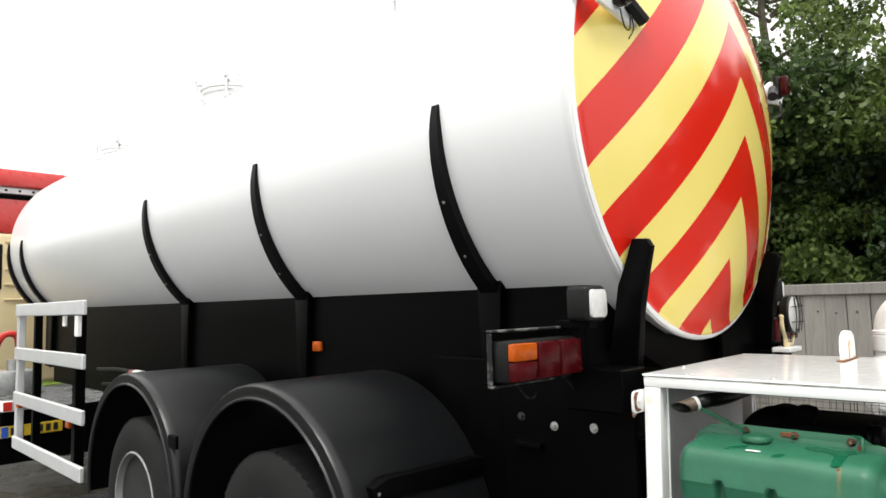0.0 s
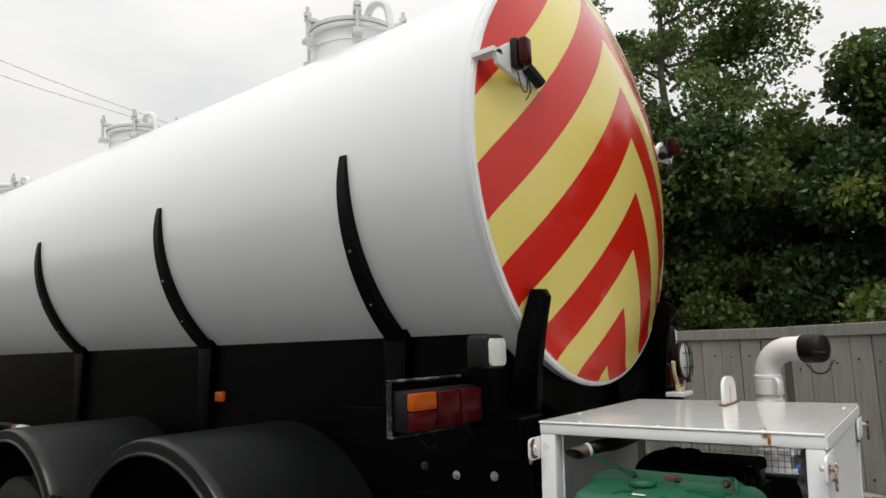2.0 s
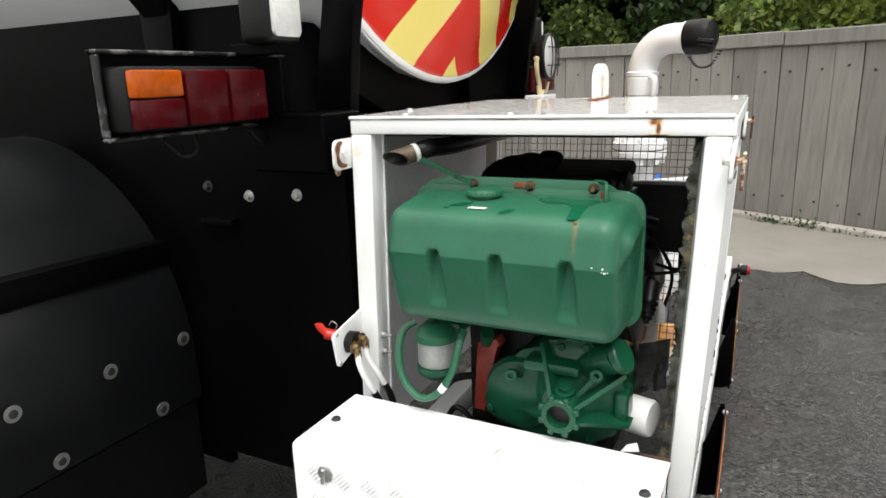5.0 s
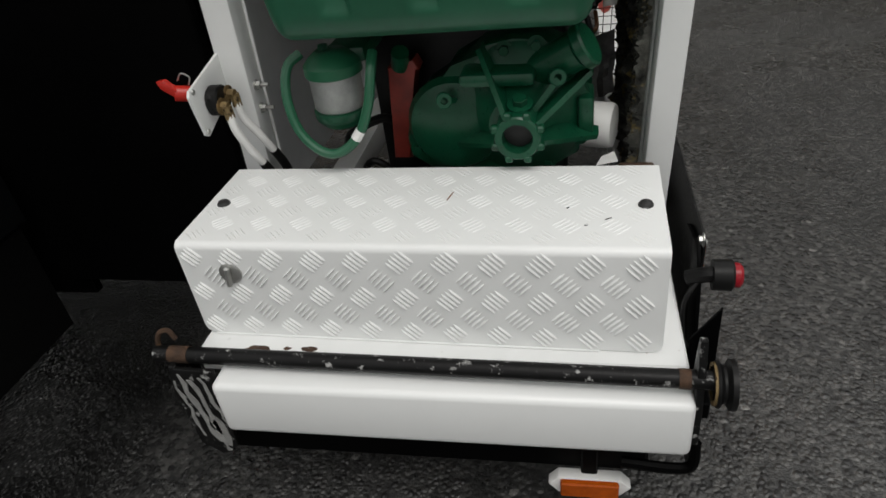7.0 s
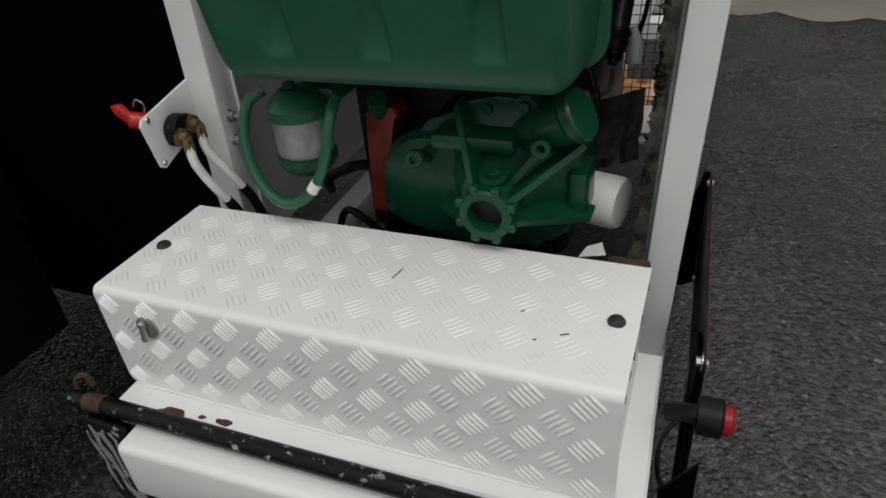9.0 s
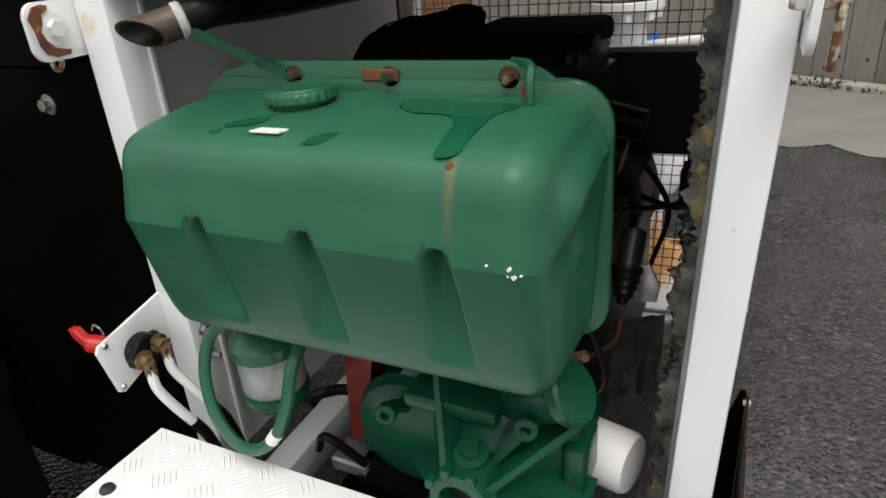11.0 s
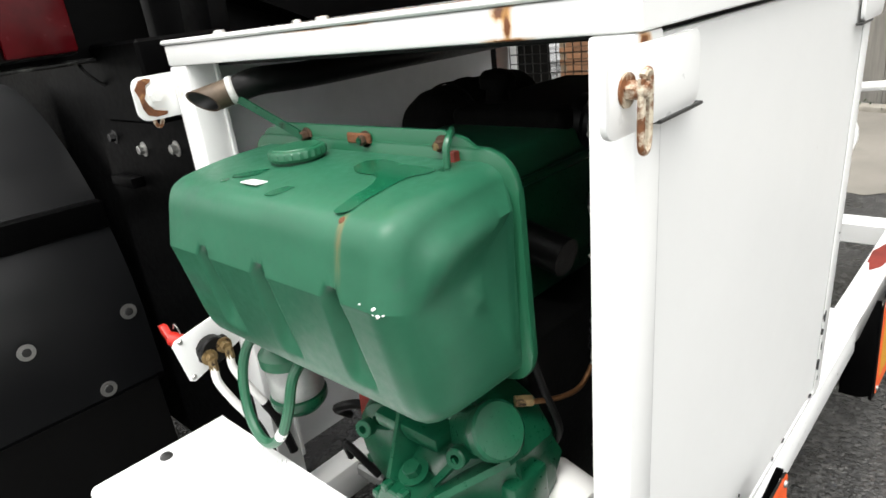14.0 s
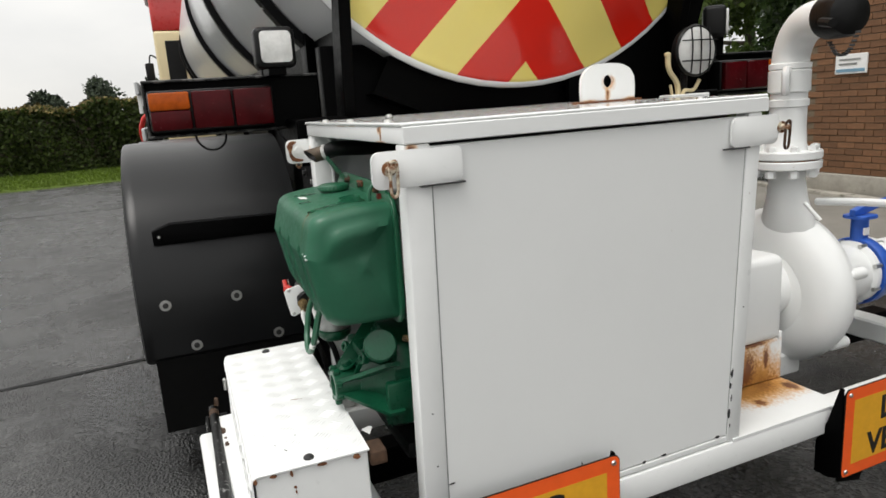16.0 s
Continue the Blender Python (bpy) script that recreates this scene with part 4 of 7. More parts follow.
def chassis():
    for sy in (-1, 1):
        bm = B()
        box(bm, -9.6, -1.10, CY + sy * 0.43 - 0.04, CY + sy * 0.43 + 0.04, 0.78, 1.06, 0.006)
        part("chassis_rail", bm, m_black, lorry)
        pb = B()
        box(pb, -9.2, -1.30, CY + sy * 0.665 - 0.012, CY + sy * 0.665 + 0.012, 1.02, 1.748, 0.004)
        part("side_valance", pb, m_black, lorry, "dirty black sheet valance below the tank")
    bm = B()
    box(bm, -1.33, -1.25, 2.78, 4.30, 0.50, 1.66, 0.01, 2)
    part("rear_crossplate", bm, m_black, lorry)
    # plate beside the pump, with bolts, run low to stand in for shade
    pb = B()
    box(pb, -1.66, -1.02, 2.735, 2.765, 0.20, 1.37, 0.004)
    pl = part("side_plate", pb, m_black, lorry)
    # black plate added to keep the gap behind the mudguard dark
    part("inner_plate", box(B(), -2.10, -1.64, 2.768, 2.80, 0.12, 1.40, 0.004), m_black, lorry)
    for x, z in ((-1.386, 1.144), (-1.556, 1.168), (-1.198, 1.156)):
        bb = B()
        bolt(bb, (x, 2.735, z), (0, -1, 0), 0.011, 0.014)
        part("plate_bolt", bb, m_darksteel if x < -1.5 else m_steel, pl)
    ab = B()
    prism(ab, [(-1.58, 1.045), (-1.44, 1.045), (-1.44, 1.07), (-1.57, 1.07)], "y", 2.70, 2.735, 0.003)
    part("hose_bracket", ab, m_black, pl)
    # upright horns that cradle the tank's rear end
    for sy in (-1, 1):
        hb = B()
        y0, y1 = sorted((CY + sy * 0.700, CY + sy * 0.742))
        prism(hb, [(-1.175, 1.30), (-1.04, 1.30), (-1.012, 1.60), (-0.990, 1.72), (-0.957, 1.860), (-0.975, 1.890), (-1.035, 1.894), (-1.060, 1.80), (-1.105, 1.715), (-1.14, 1.50)], "y", y0, y1, 0.006)
        part("tank_horn", hb, m_black, lorry, "black upright plate holding the tank end")
        wb = B()
        box(wb, -1.25, -1.0, CY + sy * 0.83 - 0.09, CY + sy * 0.83 + 0.09, 1.24, 1.40, 0.006)
        part("horn_foot", wb, m_black, lorry)
    # under-run board and saddle below the tank end
    bb = B()
    prism(bb, [(CY + q, z) for q, z in ((0.22, 1.30), (0.86, 1.30), (0.86, 1.62), (0.92, 1.80), (0.96, 2.06), (0.88, 2.06), (0.70, 1.76), (0.45, 1.58), (0.22, 1.50))], "x", -1.12, -1.095, 0.004)
    part("saddle_plate", bb, m_black, lorry)
    sb = B()
    lathe(sb, (-1.45, CY, CZ), (1, 0, 0), [(R + 0.005, 0.0), (R + 0.16, 0.0), (R + 0.16, 0.30), (R + 0.005, 0.30), (R + 0.005, 0.0)], 24, caps=False, a0=0, a1=2 * math.pi)
    for v in list(sb.verts):
        if v.co.z > 1.66:
            sb.verts.remove(v)
    part("tank_saddle", sb, m_black, lorry)


chassis()


def tail_board(sy):
    """Lamp board with lipped edge, lenses in a housing, and a square work lamp above."""
    sh = 0.0 if sy < 0 else 0.11
    def Q(q):
        return CY + sy * (q + sh)
    y0, y1 = sorted((Q(1.392), Q(0.784)))
    bm = B()
    box(bm, -1.25, -1.238, y0, y1, 1.366, 1.562, 0.003)
    t = part("tail_board", bm, m_black, lorry, "black steel lamp board with lipped edge")
    for z in (1.366, 1.552):
        part("board_lip", box(B(), -1.2375, -1.215, y0, y1, z, z + 0.010, 0.003), m_lip, t)
    part("board_lip", box(B(), -1.2375, -1.215, y0 if sy < 0 else y1 - 0.010, (y0 + 0.010) if sy < 0 else y1, 1.3765, 1.5515, 0.003), m_lip, t)
    hb = B()
    a, b = sorted((Q(1.379), Q(0.964)))
    box(hb, -1.24, -1.155, a, b, 1.386, 1.525, 0.012, 2)
    part("lamp_housing", hb, m_blackplastic, t)
    w = 0.136
    for i in range(3):
        c = Q(1.378 - w * (i + 0.5))
        if i == 0:
            lb = B()
            box(lb, -1.16, -1.130, c - w / 2 + 0.004, c + w / 2 - 0.004, 1.458, 1.517, 0.006, 2)
            part("amber_lens", lb, m_lens_amber, t, "amber indicator lens")
            rb = B()
            box(rb, -1.16, -1.130, c - w / 2 + 0.004, c + w / 2 - 0.004, 1.392, 1.456, 0.006, 2)
            part("red_lens", rb, m_lens_red, t)
        else:
            rb = B()
            box(rb, -1.16, -1.130, c - w / 2 + 0.004, c + w / 2 - 0.004, 1.392, 1.517, 0.006, 2)
            part("red_lens", rb, m_lens_red, t)
    # work lamp
    c = Q(0.949) if sy < 0 else Q(0.89)
    turn, up = (0.0, 0.0) if sy < 0 else (radians(48), 0.045)
    rot = Matrix.Translation((-1.12, c, up)) @ Matrix.Rotation(turn, 4, "Z") @ Matrix.Translation((1.12, -c, 0))
    wb = B()
    box(wb, -1.17, -1.072, c - 0.068, c + 0.068, 1.577, 1.713, 0.02, 3, rot)
    k = part("work_lamp", wb, m_blackplastic, t, "square black rubber-cased work lamp")
    fb = B()
    prism(fb, rounded(c - 0.052, c + 0.052, 1.594, 1.697, 0.014), "x", -1.074, -1.063, 0.003)
    fb.transform(rot)
    part("lamp_glass", fb, m_lens_clear, k)
    gb = B()
    box(gb, -1.24, -1.09, c - 0.03, c + 0.03, 1.552, 1.582 + up, 0.003)
    part("lamp_foot", gb, m_black, k)
    for q in (1.189, 0.90):
        cb = B()
        y = Q(q)
        tube(cb, [(-1.24, y - 0.050, 1.372), (-1.215, y - 0.045, 1.345), (-1.21, y - 0.018, 1.318), (-1.21, y + 0.018, 1.316), (-1.22, y + 0.045, 1.338), (-1.24, y + 0.055, 1.372)], 0.0042, 6)
        part("cable_loop", cb, m_blackplastic, t)


tail_board(-1)
tail_board(1)


def round_work_lamp():
    at = Vector((-0.92, 4.255, 1.560))
    bm = B()
    lathe(bm, at - Vector((0.06, 0, 0)), (1, 0, 0), [(0.0, 0.0), (0.055, 0.003), (0.095, 0.030), (0.104, 0.066), (0.098, 0.076), (0.092, 0.070)], 32)
    l = part("round_work_lamp", bm, m_blackplastic, lorry, "round black work lamp with wire guard")
    gb = B()
    lathe(gb, at + Vector((0.012, 0, 0)), (1, 0, 0), [(0.093, 0.0), (0.06, 0.014), (0.0, 0.020)], 32, caps=False)
    part("lamp_glass", gb, m_lens_clear, l)
    wb = B()
    for k in (-0.045, 0.0, 0.045):
        h = math.sqrt(0.098 ** 2 - k * k)
        tube(wb, [at + Vector((0.03, k, -h)), at + Vector((0.038, k, 0)), at + Vector((0.03, k, h))], 0.003, 5, steps=3)
    for k in (-0.04, 0.04):
        h = math.sqrt(0.098 ** 2 - k * k)
        tube(wb, [at + Vector((0.03, -h, k)), at + Vector((0.038, 0, k)), at + Vector((0.03, h, k))], 0.003, 5, steps=3)
    part("wire_guard", wb, m_blackplastic, l)
    sb = B()
    tube(sb, [(-0.96, 4.235, 1.25), (-0.96, 4.235, 1.49)], 0.015, 8, smooth=False)
    part("lamp_stalk", sb, m_blackplastic, l)


round_work_lamp()


def mudguard(cx, cz, r, rear_to=None):
    """A rolled plastic wheel guard with a lipped outer edge."""
    y0, y1 = 1.98, 2.72
    pts = []
    a_lo, a_hi = radians(-8), radians(188)
    for i in range(29):
        a = a_hi + (a_lo - a_hi) * i / 28
        pts.append((cx + r * math.cos(a), cz + r * math.sin(a)))
    if rear_to is not None:
        while pts[-1][1] < cz + 0.02:
            pts.pop()
        pts += [(cx + r, cz - 0.02), (cx + r + 0.004, rear_to + 0.03), (cx + r - 0.02, rear_to)]
    sect = [(y1, 0.0), (y0 + 0.05, 0.0), (y0 + 0.016, -0.002), (y0 + 0.004, -0.010), (y0, -0.026), (y0 + 0.006, -0.040), (y0 + 0.002, -0.058), (y0 - 0.006, -0.064), (y0 - 0.004, -0.072), (y0 + 0.008, -0.074), (y0 + 0.014, -0.050), (y0 + 0.018, -0.020), (y0 + 0.03, -0.010), (y1, -0.008)]
    bm = B()
    rows = []
    for i, (x, z) in enumerate(pts):
        p, q = pts[max(i - 1, 0)], pts[min(i + 1, len(pts) - 1)]
        nx, nz = -(q[1] - p[1]), q[0] - p[0]
        ln = math.hypot(nx, nz)
        rows.append([bm.verts.new((x + nx / ln * h, y, z + nz / ln * h)) for y, h in sect])
    for p, q in zip(rows, rows[1:]):
        for i in range(len(sect)):
            j = (i + 1) % len(sect)
            bm.faces.new((p[i], p[j], q[j], q[i]))
    bm.faces.new(rows[0])
    bm.faces.new(rows[-1])
    g = part("mudguard", bm, m_guard, lorry, "rounded dull black plastic mudguard", 40)
    return g


rear_guard = mudguard(-2.46, 0.56, 0.76, 0.385)
front_guard = mudguard(-3.99, 0.56, 0.725)


def mudguard_fittings():
    bm = B()
    box(bm, -1.712, -1.704, 2.02, 2.70, 0.06, 0.40, 0.002)
    part("mud_flap", bm, m_flap, rear_guard, "black rubber mud flap")
    for y, z in ((2.673, 0.644), (2.391, 0.643), (2.095, 0.647), (2.553, 0.438), (2.196, 0.447)):
        wb = B()
        lathe(wb, (-1.697, y, z), (1, 0, 0), [(0.012, 0.0), (0.024, 0.0), (0.024, 0.003), (0.012, 0.003)], 20, caps=False)
        w = part("washer", wb, m_steel, rear_guard)
        hb = B()
        lathe(hb, (-1.697, y, z), (1, 0, 0), [(0.013, 0.0), (0.012, 0.006), (0.0, 0.008)], 12)
        part("bolt_head", hb, m_darksteel, w)
    sb = B()
    prism(sb, [(2.084, 0.902), (2.084, 0.960), (2.160, 0.986), (2.72, 0.972), (2.72, 0.896)], "x", -1.830, -1.766, 0.003)
    part("guard_stay", sb, m_black, rear_guard, "folded black steel stay")
    hb = B()
    bolt(hb, (-1.768, 2.11, 0.935), (1, 0, 0), 0.007, 0.004)
    part("stay_bolt", hb, m_steel, rear_guard)
    for g, x in ((front_guard, -3.40),):
        cb = B()
        box(cb, x, x + 0.10, 1.982, 2.0, 0.92, 0.99, 0.003)
        part("guard_clip", cb, m_black, g)


mudguard_fittings()




def lorry_wheel(cx, y_out, sy):
    r, w = 0.505, 0.28
    tb = B()
    ax = (0, -sy, 0)
    prof = [(0.30, w), (0.33, w + 0.005), (0.41, w + 0.008), (0.47, w - 0.012), (0.495, w - 0.03), (0.503, w - 0.05), (0.503, 0.05), (0.495, 0.03), (0.47, 0.012), (0.41, -0.008), (0.33, -0.005), (0.30, 0.0)]
    lathe(tb, (cx, y_out, r), ax, prof, 56, caps=False)
    t = part("tyre", tb, m_rubber, lorry, "worn black lorry tyre")
    gb = B()
    for k in range(60):
        a = 2 * math.pi * k / 60
        for off, tw in ((0.06, 0.25), (0.14, -0.25), (0.22, 0.25)):
            m = Matrix.Translation((cx, y_out - sy * off, r)) @ Matrix.Rotation(a, 4, "Y") @ Matrix.Translation((0.498, 0, 0)) @ Matrix.Rotation(tw, 4, "X")
            box(gb, -0.004, 0.006, -0.03, 0.03, -0.017, 0.017, 0, 1, m)
    part("tread", gb, m_rubber, t)
    rb = B()
    lathe(rb, (cx, y_out, r), ax, [(0.305, 0.0), (0.296, -0.008), (0.288, -0.004), (0.285, 0.012), (0.278, 0.035)], 40, caps=False)
    rim = part("rim", rb, m_rim, lorry, "dull steel wheel rim lip")
    part("wheel_dish", lathe(B(), (cx, y_out, r), ax, [(0.280, 0.033), (0.270, 0.05), (0.255, 0.11), (0.20, 0.15), (0.13, 0.155), (0.125, 0.06), (0.11, 0.035), (0.0, 0.03)], 40), m_dish, rim, "dark wheel dish")
    nb = B()
    for k in range(10):
        a = 2 * math.pi * k / 10
        p = Vector((cx + 0.165 * math.cos(a), y_out - sy * 0.15, r + 0.165 * math.sin(a)))
        cyl(nb, p, p + Vector((0, sy * 0.035, 0)), 0.016, n=6)
    part("wheel_nuts", nb, m_darksteel, rim)
    ib = B()
    lathe(ib, (cx, y_out - sy * 0.33, r), ax, prof, 40, caps=False)
    part("inner_tyre", ib, m_rubber, lorry)


for wx in (-2.46, -3.99):
    lorry_wheel(wx, 2.03, -1)
    lorry_wheel(wx, 2 * CY - 2.03, 1)


def side_marker():
    bm = B()
    box(bm, -3.30, -3.21, 2.845, 2.868, 1.383, 1.445, 0.008, 2)
    part("side_marker", bm, m_lens_amber, lorry, "small amber side marker lamp")


side_marker()


def side_guard():
    """Pale box-section guard rails ahead of the wheels."""
    g = part("side_guard", box(B(), -6.72, -6.655, 2.0, 2.06, 0.48, 1.75, 0.006), m_alu, lorry, "pale aluminium side guard rails")
    for z0 in (1.645, 1.262, 0.872, 0.482):
        part("guard_rail", box(B(), -6.72, -4.86, 1.985, 2.015, z0, z0 + 0.105, 0.006), m_alu, g)
    part("guard_post", box(B(), -5.22, -5.14, 2.03, 2.10, 0.46, 1.75, 0.006), m_black, g)
    part("guard_post", box(B(), -6.42, -6.36, 2.06, 2.12, 0.46, 1.75, 0.006), m_black, g)
    part("reflector", box(B(), -5.06, -4.99, 1.99, 2.02, 1.49, 1.64, 0.004), m_sticker, g)
    part("reflector", box(B(), -5.42, -5.36, 2.01, 2.03, 1.56, 1.64, 0.004), m_sticker, g)
    part("guard_lamp", box(B(), -6.62, -6.55, 1.99, 2.03, 0.84, 0.88, 0.006), m_lens_amber, g)
    part("guard_lamp", box(B(), -5.23, -5.16, 1.99, 2.02, 0.82, 0.87, 0.006), m_lens_amber, g)


side_guard()


def valve_locker():
    """Pipework and plate board that hang behind the side guard."""
    part("plate_board", box(B(), -7.12, -7.05, 1.96, 3.1, 0.28, 0.76, 0.008), m_black, lorry)
    p = part("number_plate", box(B(), -7.05, -7.035, 1.965, 2.48, 0.525, 0.630, 0.004), m_yellow, lorry, "yellow plate with dark bars and blue band")
    part("blue_band", box(B(), -7.036, -7.031, 1.968, 2.025, 0.529, 0.626, 0.0), m_blue, p)
    for y in (2.045, 2.11, 2.27, 2.335, 2.40):
        part("dark_bar", box(B(), -7.036, -7.030, y, y + 0.038, 0.545, 0.61, 0.0), m_ink, p)
    part("red_white_box", box(B(), -7.10, -6.95, 1.95, 2.12, 0.77, 0.87, 0.01), m_sticker, lorry)
    part("red_patch", box(B(), -6.955, -6.94, 1.96, 2.03, 0.78, 0.86, 0.0), m_red, lorry)
    bm = B()
    box(bm, -7.2, -6.95, 1.92, 2.25, 0.92, 1.14, 0.03, 2)
    cyl(bm, (-7.05, 2.06, 1.14), (-7.05, 2.06, 1.24), 0.06, n=16)
    part("valve_block", bm, m_filter, lorry, "grey cast valve block")
    hb = B()
    tube(hb, [(-7.1, 1.92, 1.15), (-7.05, 1.90, 1.32), (-7.0, 1.96, 1.47), (-7.0, 2.06, 1.46), (-7.05, 2.1, 1.30)], 0.03, 8)
    part("red_hose", hb, m_red, lorry, "looped red hose")
    for y, z in ((2.75, 1.10), (2.80, 0.95)):
        part("hose", tube(B(), [(-6.9, y, z), (-6.2, y + 0.02, z + 0.02), (-5.4, y, z - 0.04), (-4.6, y + 0.02, z + 0.02)], 0.02, 7), m_blackplastic, lorry)
    part("steel_pipe", cyl(B(), (-4.92, 2.45, 1.185), (-4.66, 2.45, 1.115), 0.022, n=12), m_alu, lorry, "short pale pipe end")
    part("pipe_coupling", cyl(B(), (-5.12, 2.45, 1.175), (-4.98, 2.45, 1.175), 0.035, n=14), m_alu, lorry)
    part("coupling_band", cyl(B(), (-5.20, 2.45, 1.175), (-5.125, 2.45, 1.175), 0.033, n=14), m_redpaint, lorry)


valve_locker()


def cab():
    """The lorry's cab ahead of the tank: cream sides, red upper works, dark rear window."""
    c = part("cab_back", box(B(), -12.0, -10.05, 2.15, 4.94, 0.75, 2.75, 0.05, 3), m_cream, lorry, "cream painted lorry cab")
    for z in (1.85, 2.05, 2.25, 2.45, 2.62):
        part("cab_rib", box(B(), -10.06, -10.03, 2.58, 4.8, z, z + 0.03, 0.006), m_cream, c)
    part("upper_panel", box(B(), -11.95, -10.07, 2.15, 4.94, 2.752, 3.22, 0.03, 2), m_cabred, c, "red painted upper cab panel")
    part("shadow_gap", box(B(), -11.8, -10.16, 2.2, 4.9, 3.22, 3.29, 0.0), m_black, c)
    st = part("vent_strip", box(B(), -11.9, -10.05, 2.15, 4.94, 3.29, 3.37, 0.004), m_alu, c, "pale strip with round holes")
    for i in range(17):
        y = 2.25 + 0.16 * i
        part("hole_plug", lathe(B(), (-10.052, y, 3.33), (1, 0, 0), [(0.02, 0), (0.018, 0.004), (0.0, 0.004)], 10), m_black, st)
    part("roof_cap", box(B(), -12.0, -9.96, 2.08, 5.0, 3.375, 3.61, 0.04, 2), m_cabred, c, "red roof cap")
    part("rear_window", box(B(), -10.06, -10.034, 2.30, 2.55, 2.0, 2.60, 0.01), m_blackplastic, c)
    a = part("mirror_arm", tube(B(), [(-10.6, 2.17, 2.38), (-10.6, 2.06, 2.44), (-10.6, 2.03, 2.30)], 0.012, 6), m_blackplastic, c)
    part("mirror_head", box(B(), -10.66, -10.56, 1.96, 2.09, 2.04, 2.32, 0.02, 2), m_blackplastic, a)


cab()

# ---- the pump set behind the lorry ----
X0, X1, Y0, Y1, TOP = -0.928, -0.011, 2.67, 3.705, 1.39


def flat_bar(bm, p0, p1, w, t, up):
    """A flat steel strip from p0 to p1."""
    p0, p1, up = Vector(p0), Vector(p1), Vector(up).normalized()
    d = (p1 - p0).normalized()
    s = d.cross(up).normalized()
    vs = [bm.verts.new(p + s * a * w / 2 + up * b * t / 2) for p in (p0, p1) for a, b in ((-1, -1), (1, -1), (1, 1), (-1, 1))]
    for q in ((0, 1, 2, 3), (4, 5, 6, 7), (0, 1, 5, 4), (1, 2, 6, 5), (2, 3, 7, 6), (3, 0, 4, 7)):
        bm.faces.new([vs[i] for i in q])
    return bm


skid = thing("pump_skid", (-0.47, 3.7, 0), "white painted steel skid frame, chipped and rust stained", "skid frame")


def skid_frame():
    part("side_rail", box(B(), -0.130, -0.048, 2.62, 5.45, 0.284, 0.372, 0.008, 2), m_white_worn, skid)
    part("side_rail", box(B(), -0.930, -0.860, 2.57, 5.45, 0.284, 0.372, 0.008, 2), m_white_worn, skid)
    part("front_channel", box(B(), -0.872, -0.045, 2.195, 2.27, 0.298, 0.420, 0.013, 3), m_white, skid, "white folded front channel")
    part("front_ledge", box(B(), -0.915, -0.052, 2.255, 2.60, 0.400, 0.446, 0.004), m_white_worn, skid)
    part("cross_member", box(B(), -0.86, -0.098, 3.62, 3.70, 0.29, 0.368, 0.008), m_white_worn, skid)
    part("cross_member", box(B(), -0.86, -0.098, 4.93, 5.03, 0.285, 0.376, 0.008), m_white, skid)
    part("deck_plate", prism(B(), [(-0.048, 3.66), (-0.048, 4.138), (-0.62, 4.138), (-0.62, 3.66)], "z", 0.372, 0.380, 0.0), m_deck, skid, "white deck plate with rust stains")
    part("black_underbeam", box(B(), -0.93, -0.10, 2.264, 2.36, 0.165, 0.296, 0.006), m_black, skid)
    part("black_underbeam", box(B(), -0.80, -0.70, 2.365, 5.4, 0.16, 0.282, 0.006), m_black, skid)
    # bare rusted spots on the ledge below the tool box
    for x, y, w, h, k in ((-0.797, 2.266, 0.052, 0.020, 1), (-0.742, 2.270, 0.014, 0.008, 2), (-0.700, 2.271, 0.034, 0.012, 3)):
        ring = []
        for i in range(16):
            a = i * math.pi / 8
            q = 1 + 0.5 * noise.noise((math.cos(a) * 1.4, math.sin(a) * 1.4, k))
            ring.append((x + w / 2 * q * math.cos(a), y + h / 2 * q * math.sin(a)))
        part("rust_spot", prism(B(), ring, "z", 0.4455, 0.4468), m_oldrust, skid)
    # orange reflector low on the front
    rf = part("reflector", prism(B(), [(-0.280, 0.146), (-0.262, 0.124), (-0.148, 0.124), (-0.130, 0.146), (-0.148, 0.168), (-0.262, 0.168)], "y", 2.238, 2.262, 0.003), m_sticker, skid, "orange reflector in a pale mount")
    part("reflector_lens", box(B(), -0.258, -0.152, 2.226, 2.240, 0.127, 0.165, 0.003), m_lens_amber, rf)
    part("reflector_foot", box(B(), -0.22, -0.19, 2.25, 2.30, 0.13, 0.27, 0.003), m_black, skid)
    # paint worn to red primer on the far rail
    for y in (4.62, 4.98):
        bm = B()
        ring = [bm.verts.new((-0.094 + (0.030 + 0.012 * noise.noise((i * 0.9, y, 0))) * math.cos(i * 0.3), y + (0.13 + 0.06 * noise.noise((i * 0.7, y, 3))) * math.sin(i * 0.3), 0.3735)) for i in range(21)]
        bm.faces.new(ring)
        part("primer_patch", bm, m_redpaint, skid)


skid_frame()


